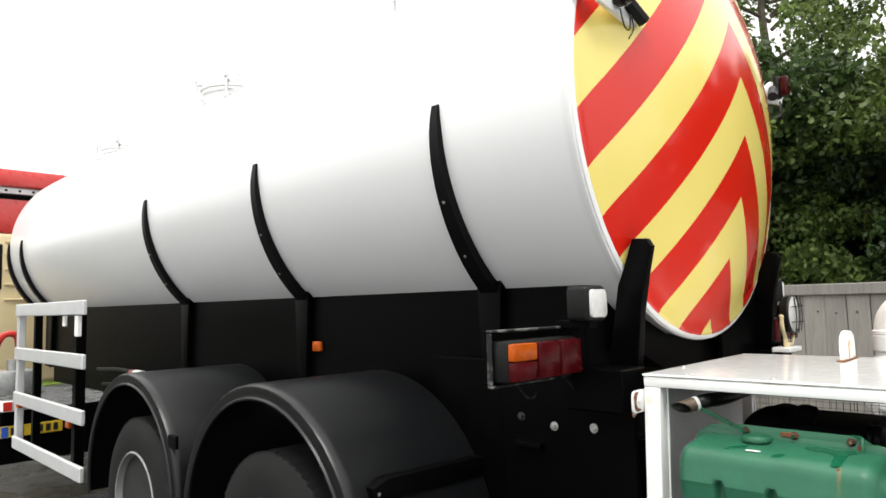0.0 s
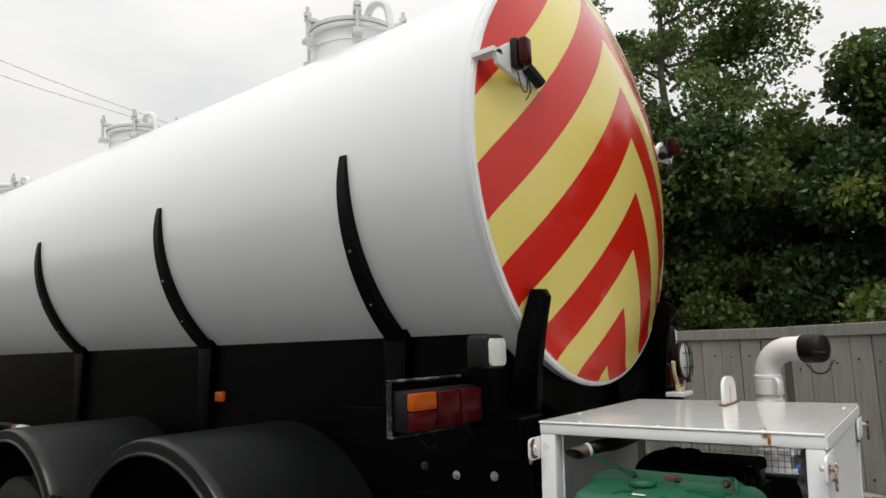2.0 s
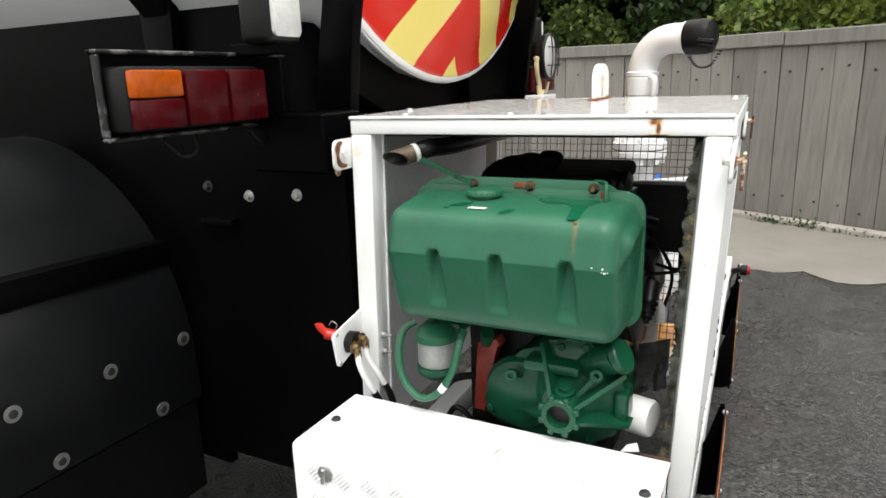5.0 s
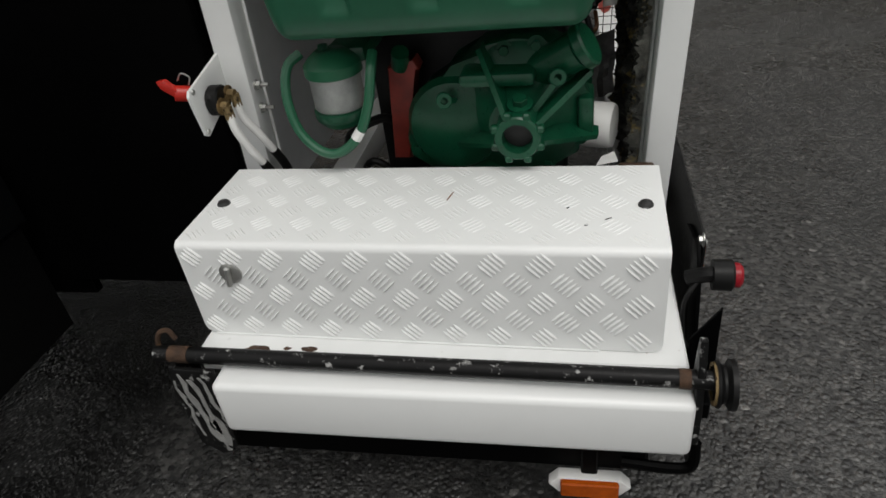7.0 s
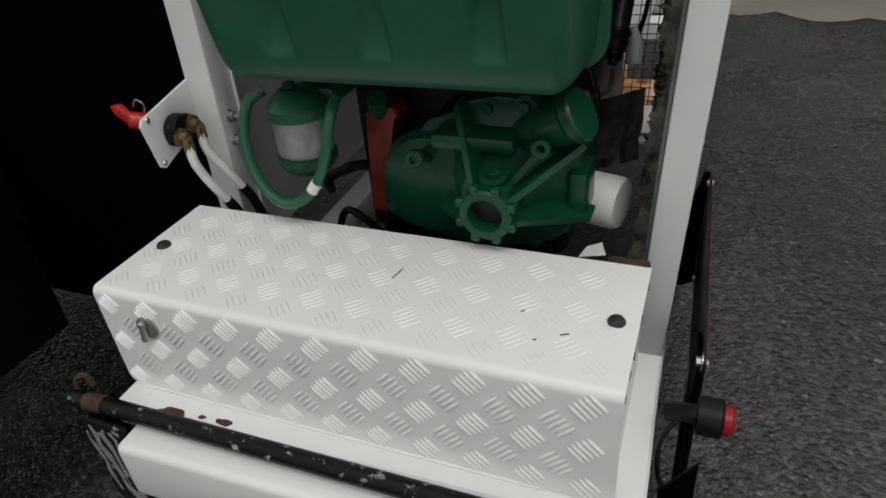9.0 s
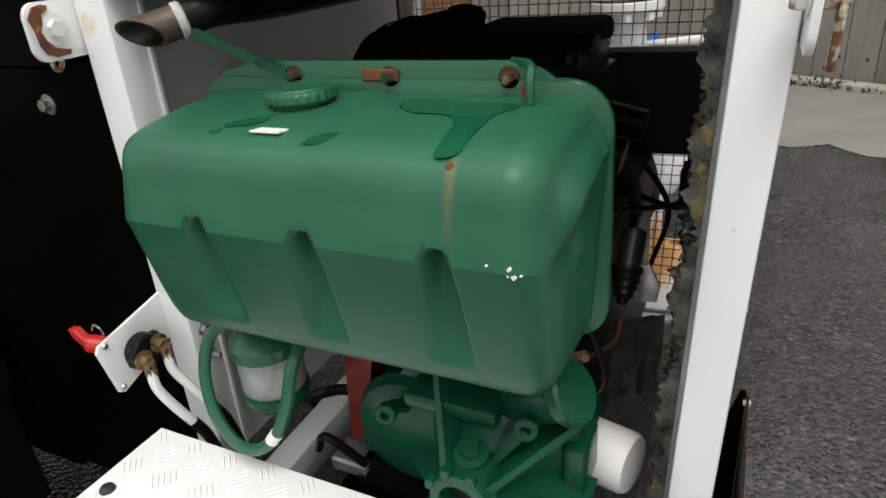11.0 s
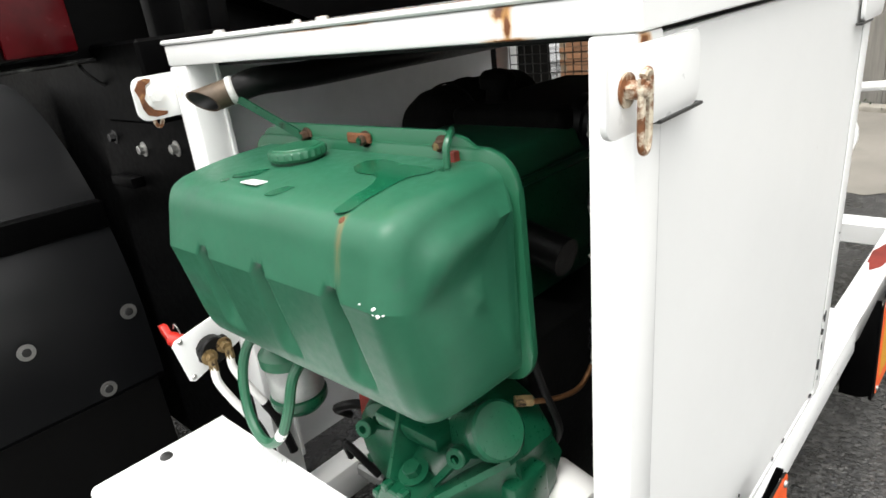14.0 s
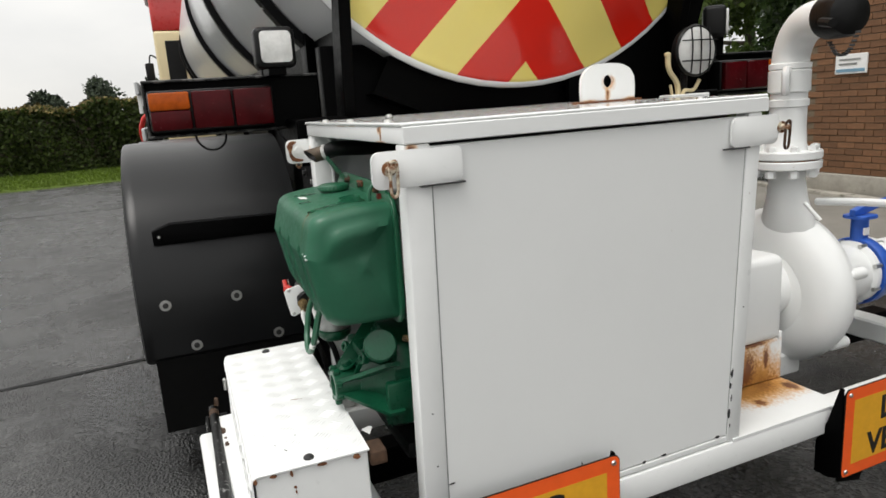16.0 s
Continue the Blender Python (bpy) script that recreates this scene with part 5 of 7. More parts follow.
def enclosure():
    e = thing("engine_enclosure", (-0.47, 3.18, 0.47), "white steel engine enclosure with open end and lift-off lid", "enclosure")
    for x, w in ((X0, 0.060), (X1 - 0.053, 0.053)):
        part("front_post", box(B(), x, x + w, Y0, Y0 + 0.060, 0.374, 1.345, 0.005, 2), m_stained, e, "white square steel post")
    for x in (X0, X1 - 0.045):
        part("rear_post", box(B(), x, x + 0.045, 3.640, 3.690, 0.374, 1.345, 0.005, 2), m_white_worn, e)
    part("front_beam", box(B(), X0, X1, Y0, Y0 + 0.060, 1.3455, 1.3815, 0.004, 2), m_stained, e)
    lid = part("lid", box(B(), X0 - 0.003, X1 + 0.004, Y0 - 0.004, Y1, 1.3825, 1.391, 0.003), m_lid, e, "glossy white flat steel lid")
    part("lid_flange", box(B(), X1 - 0.002, X1 + 0.006, Y0 - 0.002, Y1, 1.346, 1.3825, 0.002), m_white, lid)
    part("lid_flange", box(B(), X0 - 0.006, X0 + 0.002, Y0 + 0.06, Y1, 1.346, 1.3825, 0.002), m_white, lid)
    for x, y in ((-0.78, 2.70), (-0.50, 2.70), (-0.18, 2.70), (-0.90, 2.95), (-0.04, 3.5)):
        part("lid_screw", lathe(B(), (x, y, 1.391), (0, 0, 1), [(0.011, 0), (0.009, 0.005), (0.0, 0.006)], 12), m_steel, lid)
    pn = part("side_panel", box(B(), X1 - 0.020, X1 - 0.004, Y0 + 0.056, 3.642, 0.396, 1.338, 0.003), m_panel, e, "plain pale grey removable side panel")
    part("panel_seam", box(B(), X1 - 0.006, X1 - 0.0032, Y0 + 0.0606, Y0 + 0.0630, 0.40, 1.256, 0.0), m_filter, e)
    part("panel_seam", box(B(), X1 - 0.006, X1 - 0.0034, 3.6376, 3.6400, 0.40, 1.256, 0.0), m_filter, e)
    part("bottom_rail", box(B(), X1 - 0.05, X1 - 0.002, Y0 + 0.06, 3.640, 0.376, 0.394, 0.002), m_white, e)
    part("closed_side", box(B(), X0 + 0.004, X0 + 0.016, Y0 + 0.055, 3.60, 0.446, 1.345, 0.002), m_inner, e, "grey inner wall of the enclosure")
    part("side_skin", box(B(), X0 - 0.002, X0 + 0.003, Y0 + 0.06, 3.585, 0.446, 1.345, 0.001), m_white, e)
    part("inner_trim", box(B(), X0 + 0.060, X0 + 0.066, Y0 + 0.055, Y0 + 0.063, 0.46, 1.345, 0.001), m_white, e)
    # black sheet just below the lid
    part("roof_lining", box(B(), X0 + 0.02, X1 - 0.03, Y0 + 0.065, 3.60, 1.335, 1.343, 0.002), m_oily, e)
    # hinge lugs with pins and hasps
    for x, yy, out in ((X0 - 0.004, 2.632, -1), (X1 + 0.008, 2.632, 1), (X1 + 0.008, 3.752, 1)):
        front = yy < 3
        a, b = (2.595, 2.80) if front else (3.575, 3.742)
        if out < 0:
            b = 2.70
        lug = part("strap_lug", prism(B(), rounded(a, b, 1.258, 1.336, 0.018), "x", x - 0.006, x + 0.0012, 0.0012), m_white_worn, e, "white steel strap lug with rusty pin")
        hx = x + 0.004 if out > 0 else x - 0.006
        if out < 0:
            part("rust_patch", prism(B(), [(yy - 0.034, 1.316), (yy - 0.024, 1.330), (yy - 0.012, 1.3325), (yy - 0.002, 1.330), (yy - 0.004, 1.325), (yy - 0.014, 1.320), (yy - 0.016, 1.308), (yy - 0.021, 1.298), (yy - 0.016, 1.285), (yy - 0.008, 1.276), (yy + 0.006, 1.272), (yy + 0.016, 1.270), (yy + 0.014, 1.264), (yy - 0.006, 1.263), (yy - 0.020, 1.268), (yy - 0.027, 1.280), (yy - 0.029, 1.300)], "x", x - 0.0066, x + 0.0046), m_rust, lug)
        for s in (-1, 1):
            q = B()
            bolt(q, (x + (0.0015 if s > 0 else -0.0065), yy, 1.300), (s, 0, 0), 0.0125 if out < 0 else 0.0095, 0.009)
            part("pin_nut", q, m_rustworn if s == out else m_sticker, lug)
        h = B()
        hy, hz, hxx = yy + 0.004, 1.298, x + out * 0.018
        tube(h, [(hxx, hy - 0.0075, hz + 0.012), (hxx, hy - 0.008, hz - 0.034), (hxx, hy - 0.006, hz - 0.050), (hxx, hy, hz - 0.055), (hxx, hy + 0.006, hz - 0.050), (hxx, hy + 0.008, hz - 0.034), (hxx, hy + 0.0075, hz + 0.012), (hxx, hy, hz + 0.018), (hxx, hy - 0.006, hz + 0.014)], 0.0038, 7)
        part("hasp_loop", h, m_rustworn if front else m_oldrust, lug)
        if out > 0:
            part("hasp_pin", cyl(B(), (x - 0.022, yy, 1.300), (x + 0.024, yy, 1.300), 0.0080, n=14, bevel=0.002), m_rustworn, lug)
        # dark strip along the lug's lower edge
        if out > 0:
            part("weld_edge", box(B(), x - 0.008, x + 0.0045, *((2.70, 2.805) if front else (3.553, 3.64)), 1.2545, 1.2585, 0.001), m_darksteel, lug)
    # small screws and paint chips on the posts and the panel foot
    for y, z in ((2.70, 0.72), (2.705, 0.58), (3.668, 0.80)):
        part("post_screw", lathe(B(), (X1 + 0.0005, y, z), (1, 0, 0), [(0.0022, 0), (0.0016, 0.0012), (0.0, 0.0018)], 8), m_darksteel, e)
    for y, z, w, h in ((3.643, 0.60, 0.006, 0.030), (3.640, 0.56, 0.005, 0.016), (3.645, 0.52, 0.004, 0.022), (3.641, 0.47, 0.006, 0.030), (3.646, 0.43, 0.004, 0.012), (3.40, 0.402, 0.020, 0.006), (3.60, 0.403, 0.016, 0.007), (3.33, 0.400, 0.012, 0.008), (2.74, 0.52, 0.020, 0.004), (3.05, 0.401, 0.010, 0.005), (3.12, 0.46, 0.004, 0.007)):
        part("paint_chip", prism(B(), [(y - w / 2, z), (y + w * 0.1, z + h * 0.5), (y + w / 2, z + h * 0.3), (y + w * 0.3, z - h * 0.4), (y - w * 0.2, z - h * 0.5)], "x", X1 - 0.0035, X1 - 0.0012 if z < 0.53 and y < 3.6 else X1 + 0.0012), m_darksteel, e)
    # bolts through the near post
    for z in (0.785, 0.735):
        q = B()
        cyl(q, (X0 + 0.058, 2.695, z), (X0 + 0.064, 2.695, z), 0.011, n=14)
        cyl(q, (X0 + 0.064, 2.695, z), (X0 + 0.073, 2.695, z), 0.0085, n=6)
        cyl(q, (X0 + 0.070, 2.695, z), (X0 + 0.090, 2.695, z), 0.0045, n=8)
        part("post_bolt", q, m_steel, e)
    part("inner_trim", box(B(), X1 - 0.060, X1 - 0.0535, Y0 + 0.050, Y0 + 0.064, 0.42, 1.340, 0.001), m_filter, e)
    # torn insulation on the inside of the panel
    rng = random.Random(9)
    bm = B()
    ny, nz = 60, 180
    g = []
    for i in range(ny + 1):
        row = []
        for j in range(nz + 1):
            y, z = Y0 + 0.058 + i / ny * 0.62, 0.47 + j / nz * 0.86
            d = 0.034 + 0.030 * (noise.noise((y * 16, z * 12, 1)) + 0.5) + 0.016 * noise.noise((y * 50, z * 45, 4)) + 0.010 * noise.noise((y * 130, z * 120, 7)) + rng.uniform(-0.004, 0.004)
            row.append(bm.verts.new((X1 - 0.021 - max(d, 0.004), y, z)))
        g.append(row)
    for i in range(ny):
        for j in range(nz):
            bm.faces.new((g[i][j], g[i + 1][j], g[i + 1][j + 1], g[i][j + 1]))
    edge = [bm.verts.new((X1 - 0.021, Y0 + 0.058, 0.47 + j / nz * 0.86)) for j in range(nz + 1)]
    for j in range(nz):
        bm.faces.new((edge[j], edge[j + 1], g[0][j + 1], g[0][j]))
    part("insulation", bm, m_foam, e, "torn brown and grey foam insulation", 80)
    fb = np.random.default_rng(21)
    k = 9000
    fy, fz = fb.uniform(Y0 + 0.056, Y0 + 0.16, k), fb.uniform(0.5, 1.33, k)
    pts = np.stack([X1 - 0.03 - fb.uniform(0.0, 0.050, k), fy, fz], 1)
    tagged(leaves("foam_edge", pts, 0.0065, m_foam, e, fb, 0.3), kind="stuff")
    # baffle and wire screens at the far end
    part("baffle", box(B(), -0.62, X1 - 0.05, 3.592, 3.600, 0.852, 1.092, 0.002), m_baffle, e, "dark steel baffle plate")
    part("screen_bar", box(B(), -0.88, X1 - 0.05, 3.600, 3.625, 1.088, 1.104, 0.002), m_white, e)
    for x0, x1, z0, z1 in ((-0.87, X1 - 0.05, 1.10, 1.342), (-0.62, X1 - 0.05, 0.48, 0.855)):
        bm = B()
        n = int((x1 - x0) / 0.0255)
        for i in range(n + 1):
            x = x0 + 0.0255 * i
            cyl(bm, (x, 3.630, z0), (x, 3.630, z1), 0.0014, n=5, caps=False)
        for i in range(int((z1 - z0) / 0.0255) + 1):
            z = z0 + 0.0255 * i
            cyl(bm, (x0, 3.6325, z), (x1, 3.6325, z), 0.0014, n=5, caps=False)
        tagged(part("wire_screen", bm, m_wire, e, "square welded wire mesh"), kind="stuff")
    # the frame has settled out of plumb: its foot stands inward of its top
    for ob in e.children_recursive:
        for v in ob.data.vertices:
            if v.co.z < 1.345:
                v.co.x -= (0.024 + 0.018 * (v.co.x - X0) / (X1 - X0)) * (1.345 - v.co.z)
    return e, lid


enclosure_thing, lid_part = enclosure()


def lifting_eye():
    t = thing("lifting_eye", (-0.50, 3.535, 1.391), "white lifting eye plate with rusty hole on the lid", "lifting eye")
    bm = B()
    out = [(3.435, 1.391), (3.433, 1.435)]
    for i in range(1, 12):
        a = radians(180 - 15 * i)
        out.append((3.535 + 0.102 * math.copysign(abs(math.cos(a)) ** 0.75, math.cos(a)), 1.440 + 0.070 * math.sin(a) ** 0.75))
    out += [(3.637, 1.435), (3.635, 1.391)]
    hole = [(3.535 + 0.020 * math.cos(a * math.pi / 8), 1.455 + 0.020 * math.sin(a * math.pi / 8)) for a in range(16)]
    for x in (-0.507, -0.493):
        vo = [bm.verts.new((x, y, z)) for y, z in out]
        vh = [bm.verts.new((x, y, z)) for y, z in hole]
        eds = [bm.edges.new((v[i], v[(i + 1) % len(v)])) for v in (vo, vh) for i in range(len(v))]
        bmesh.ops.triangle_fill(bm, use_beauty=True, edges=eds)
    bm.verts.ensure_lookup_table()
    no, nh = len(out), len(hole)
    for s, n in ((0, no), (no, nh)):
        for i in range(n):
            j = (i + 1) % n
            a, b = bm.verts[s + i], bm.verts[s + j]
            c, d = bm.verts[no + nh + s + j], bm.verts[no + nh + s + i]
            bm.faces.new((a, b, c, d))
    part("eye_plate", bm, m_eye, t)
    part("eye_foot", box(B(), -0.515, -0.485, 3.41, 3.66, 1.391, 1.397, 0.002), m_rust, t)


lifting_eye()


def gauge_stub():
    """Small valve lever and pipe stubs that stand by the lid's far side."""
    t = thing("valve_lever", (-0.93, 4.18, 1.385), "bent cream painted lever on a small bracket", "lever")
    part("lever", tube(B(), [(-0.935, 4.185, 1.385), (-0.935, 4.178, 1.435), (-0.932, 4.135, 1.49), (-0.932, 4.128, 1.545)], 0.011, 8), m_cream, t)
    part("lever_knob", lathe(B(), (-0.932, 4.127, 1.54), (0, 0, 1), [(0.0, 0), (0.013, 0.004), (0.014, 0.015), (0.0, 0.022)], 12), m_cream, t)
    part("stub_foot", box(B(), -0.99, -0.90, 4.13, 4.32, 1.365, 1.390, 0.004), m_white_worn, t)
    part("fork", tube(B(), [(-0.93, 4.20, 1.385), (-0.93, 4.215, 1.405), (-0.93, 4.26, 1.405), (-0.93, 4.29, 1.445)], 0.008, 7), m_cream, t)
    part("stub_arm", box(B(), -1.10, -0.93, 4.20, 4.25, 1.30, 1.368, 0.004), m_black, t)
    part("lever_pin", tube(B(), [(-0.93, 4.15, 1.385), (-0.93, 4.14, 1.43)], 0.006, 6, smooth=False), m_cream, t)


gauge_stub()


def tread_bars(bm, x0, x1, u0, u1, place, rise):
    """Five-bar tread: clusters of raised bars set in turn at right angles."""
    pitch = 0.076
    for i in range(-1, int((x1 - x0) / (pitch / 2)) + 2):
        for j in range(-1, int((u1 - u0) / (pitch / 2)) + 2):
            if (i + j) % 2:
                continue
            cx, cu = x0 + 0.02 + i * pitch / 2, u0 + 0.02 + j * pitch / 2
            ang = radians(45 if i % 2 else -45)
            c, s = math.cos(ang), math.sin(ang)
            for k in range(-2, 3):
                ox, ou = cx - s * k * 0.0086, cu + c * k * 0.0086
                ln = 0.0200 - 0.0012 * abs(k)
                if not (x0 + 0.012 < ox < x1 - 0.012 and u0 + 0.010 < ou < u1 - 0.010):
                    continue
                vs = []
                for a, b, h in ((-1, 0, 0), (-0.5, -1, 0), (0.5, -1, 0), (1, 0, 0), (0.5, 1, 0), (-0.5, 1, 0), (-0.62, 0, 1), (0.62, 0, 1)):
                    px, pu = ox + c * a * ln - s * b * 0.0022, ou + s * a * ln + c * b * 0.0022
                    vs.append(bm.verts.new(place(px, pu, h * rise)))
                for q in ((0, 1, 6), (1, 2, 7, 6), (2, 3, 7), (3, 4, 7), (4, 5, 6, 7), (5, 0, 6)):
                    bm.faces.new([vs[w] for w in q])


def tool_box():
    t = thing("tool_box", (-0.49, 2.42, 0.446), "white painted tread-plate tool box with latch and bolts", "tool box")
    x0, x1, y0, y1, z0, z1 = -0.905, -0.080, 2.282, 2.552, 0.448, 0.650
    # folded lid: top and front in one sheet with a rounded fold
    arc = [(y0 + 0.014 - 0.014 * math.sin(radians(a)), z1 - 0.014 + 0.014 * math.cos(radians(a))) for a in range(0, 91, 15)]
    inner = [(y0 + 0.014 - 0.011 * math.sin(radians(a)), z1 - 0.014 + 0.011 * math.cos(radians(a))) for a in range(90, -1, -15)]
    bm = B()
    prism(bm, [(y1, z1)] + arc + [(y0, z0 + 0.016), (y0 + 0.003, z0 + 0.016)] + inner + [(y1, z1 - 0.003)], "x", x0, x1)
    prism(bm, [(x0, z0 + 0.0161), (x1, z0 + 0.0161), (x1 - 0.003, z0 + 0.006), (x1 - 0.016, z0), (x0 + 0.016, z0), (x0 + 0.003, z0 + 0.006)], "y", y0 + 0.0001, y0 + 0.0029)
    lid = part("lid", bm, m_white, t, "white tread-plate folded lid")
    tb = B()
    tread_bars(tb, x0 + 0.004, x1 - 0.004, z0, z1 - 0.006, lambda x, u, h: (x, y0 - h + 0.0002, u), 0.0034)
    tagged(part("front_tread", tb, m_white, t, "raised five-bar tread"), kind="stuff")
    tb = B()
    tread_bars(tb, x0 + 0.004, x1 - 0.004, y0 + 0.010, y1, lambda x, u, h: (x, u, z1 + h - 0.0002), 0.0013)
    tagged(part("top_tread", tb, m_white, t, "worn raised five-bar tread"), kind="stuff")
    part("body", box(B(), x0 + 0.012, x1 - 0.006, y0 + 0.008, y1 - 0.004, 0.4475, z1 - 0.006, 0.003), m_white_worn, t)
    part("body_lip", box(B(), x0 + 0.02, x1 - 0.10, y0 - 0.004, y0 + 0.006, 0.4465, 0.4485, 0.0005), m_white, t)
    for x in (-0.872, -0.110):
        b = part("lid_bolt", lathe(B(), (x, 2.415, z1), (0, 0, 1), [(0.0125, 0.0), (0.0125, 0.002), (0.010, 0.006), (0.005, 0.008), (0.0, 0.008)], 16), m_darksteel, t)
    lk = part("quarter_turn_latch", lathe(B(), (-0.812, y0 + 0.001, 0.590), (0, -1, 0), [(0.021, 0.0), (0.021, 0.004), (0.017, 0.006), (0.0, 0.006)], 24), m_steel, t, "round steel quarter-turn latch")
    m = Matrix.Translation((-0.812, y0 - 0.006, 0.590)) @ Matrix.Rotation(radians(8), 4, "Y")
    part("latch_wing", box(B(), -0.005, 0.005, -0.010, 0.0, -0.022, 0.020, 0.003, 1, m), m_steel, lk)
    # dents, scratches
    for x, y, a, l in ((-0.442, 2.443, 1.35, 0.030), (-0.17, 2.372, 0.5, 0.012), (-0.235, 2.405, 0.9, 0.006), (-0.205, 2.352, 0.2, 0.005)):
        m = Matrix.Translation((x, y, z1 + 0.0002)) @ Matrix.Rotation(a, 4, "Z")
        part("scratch", box(B(), -l / 2, l / 2, -0.0011, 0.0011, 0, 0.0006, 0, 1, m), m_darksteel if l < 0.02 else m_rust, t)
    for y, z, w, h in ((2.33, 0.641, 0.016, 0.006), (2.37, 0.636, 0.007, 0.014), (2.375, 0.600, 0.008, 0.008), (2.376, 0.588, 0.004, 0.012), (2.44, 0.641, 0.022, 0.005), (2.52, 0.638, 0.018, 0.012), (2.29, 0.638, 0.010, 0.014)):
        part("rust_spot", prism(B(), [(y - w / 2, z), (y - w * 0.2, z + h / 2), (y + w * 0.3, z + h * 0.4), (y + w / 2, z - h * 0.1), (y + w * 0.1, z - h / 2)], "x", x1 - 0.0065, x1 - 0.0050 if z < 0.632 else x1 + 0.0008), m_rust, t)
    # rusty tab and torn tape at the back corner
    part("rusty_tab", box(B(), -0.150, -0.084, 2.553, 2.595, 0.600, 0.636, 0.006, 2), m_oldrust, t)
    tape = B()
    vs = [tape.verts.new(p) for p in ((-0.19, 2.560, 0.646), (-0.15, 2.572, 0.648), (-0.158, 2.582, 0.664), (-0.180, 2.578, 0.656))]
    tape.faces.new(vs)
    bmesh.ops.solidify(tape, geom=tape.faces[:], thickness=0.001)
    part("torn_tape", tape, m_sticker, t)


tool_box()


def roller_bar():
    """A scuffed black bar across the skid's front, in hooked end brackets with a pulley."""
    t = thing("roller_bar", (-0.48, 2.225, 0.27), "scuffed black steel roller bar with hooked end brackets", "roller bar")
    part("bar", cyl(B(), (-0.985, 2.225, 0.440), (0.012, 2.225, 0.450), 0.0155, n=16), m_chip, t, "black bar with paint worn off")
    part("rust_sleeve", cyl(B(), (-0.955, 2.225, 0.4403), (-0.915, 2.225, 0.4407), 0.0162, n=14), m_oldrust, t)
    part("rust_sleeve", cyl(B(), (-0.060, 2.225, 0.4493), (-0.042, 2.225, 0.4495), 0.0162, n=14), m_oldrust, t)
    part("end_bracket", prism(B(), [(2.205, 0.255), (2.255, 0.255), (2.262, 0.40), (2.250, 0.475), (2.243, 0.522), (2.231, 0.522), (2.218, 0.475), (2.202, 0.40)], "x", -0.034, -0.022, 0.002), m_chip, t, "worn black hooked plate")
    part("foot_rod", tube(B(), [(-0.14, 2.205, 0.262), (-0.06, 2.203, 0.258), (-0.026, 2.205, 0.268), (-0.024, 2.21, 0.32)], 0.010, 8), m_black, t)
    p = part("pulley", lathe(B(), (-0.006, 2.225, 0.442), (1, 0, 0), [(0.0, 0.0), (0.036, 0.0), (0.038, 0.004), (0.030, 0.010), (0.030, 0.014), (0.040, 0.020), (0.040, 0.028), (0.012, 0.030), (0.0, 0.030)], 28), m_blackplastic, t, "black grooved pulley disc")
    part("pulley_ring", lathe(B(), (-0.010, 2.225, 0.442), (1, 0, 0), [(0.028, 0.0), (0.034, 0.0), (0.034, 0.004), (0.028, 0.004)], 24, caps=False), m_brass, p)
    part("end_plate", box(B(), -0.006, 0.006, -0.035, 0.035, -0.13, 0.085, 0.003, 1, Matrix.Translation((-0.945, 2.232, 0.35))), m_chip, t, "flaking black end plate")
    part("wedge_plate", prism(B(), [(-0.952, 0.225), (-0.912, 0.195), (-0.872, 0.222), (-0.860, 0.428), (-0.948, 0.430), (-0.956, 0.37)], "y", 2.196, 2.206, 0.002), m_chip, t, "black plate, paint flaked to grey")
    rng = random.Random(14)
    for k, (ax, az, bx, bz, w) in enumerate(((-0.936, 0.418, -0.906, 0.235, 0.016), (-0.912, 0.405, -0.884, 0.225, 0.020), (-0.948, 0.400, -0.930, 0.250, 0.009), (-0.890, 0.412, -0.872, 0.290, 0.010), (-0.900, 0.300, -0.893, 0.210, 0.012))):
        fl, fr = [], []
        for i in range(9):
            s = i / 8
            h = w * (0.35 + 0.65 * math.sin(math.pi * (0.08 + 0.84 * s))) * rng.uniform(0.30, 1.35)
            x, z = ax + (bx - ax) * s + rng.uniform(-0.005, 0.005), az + (bz - az) * s
            fl.append((x - h / 2, z))
            fr.append((x + h / 2, z))
        part("bare_metal", prism(B(), fl + fr[::-1], "y", 2.1945, 2.1965), m_bare, t, "grey metal where paint has flaked")
    part("latch_rod", tube(B(), [(-0.99, 2.235, 0.42), (-0.975, 2.235, 0.475), (-0.955, 2.24, 0.485), (-0.945, 2.24, 0.465)], 0.005, 6), m_oldrust, t)


roller_bar()


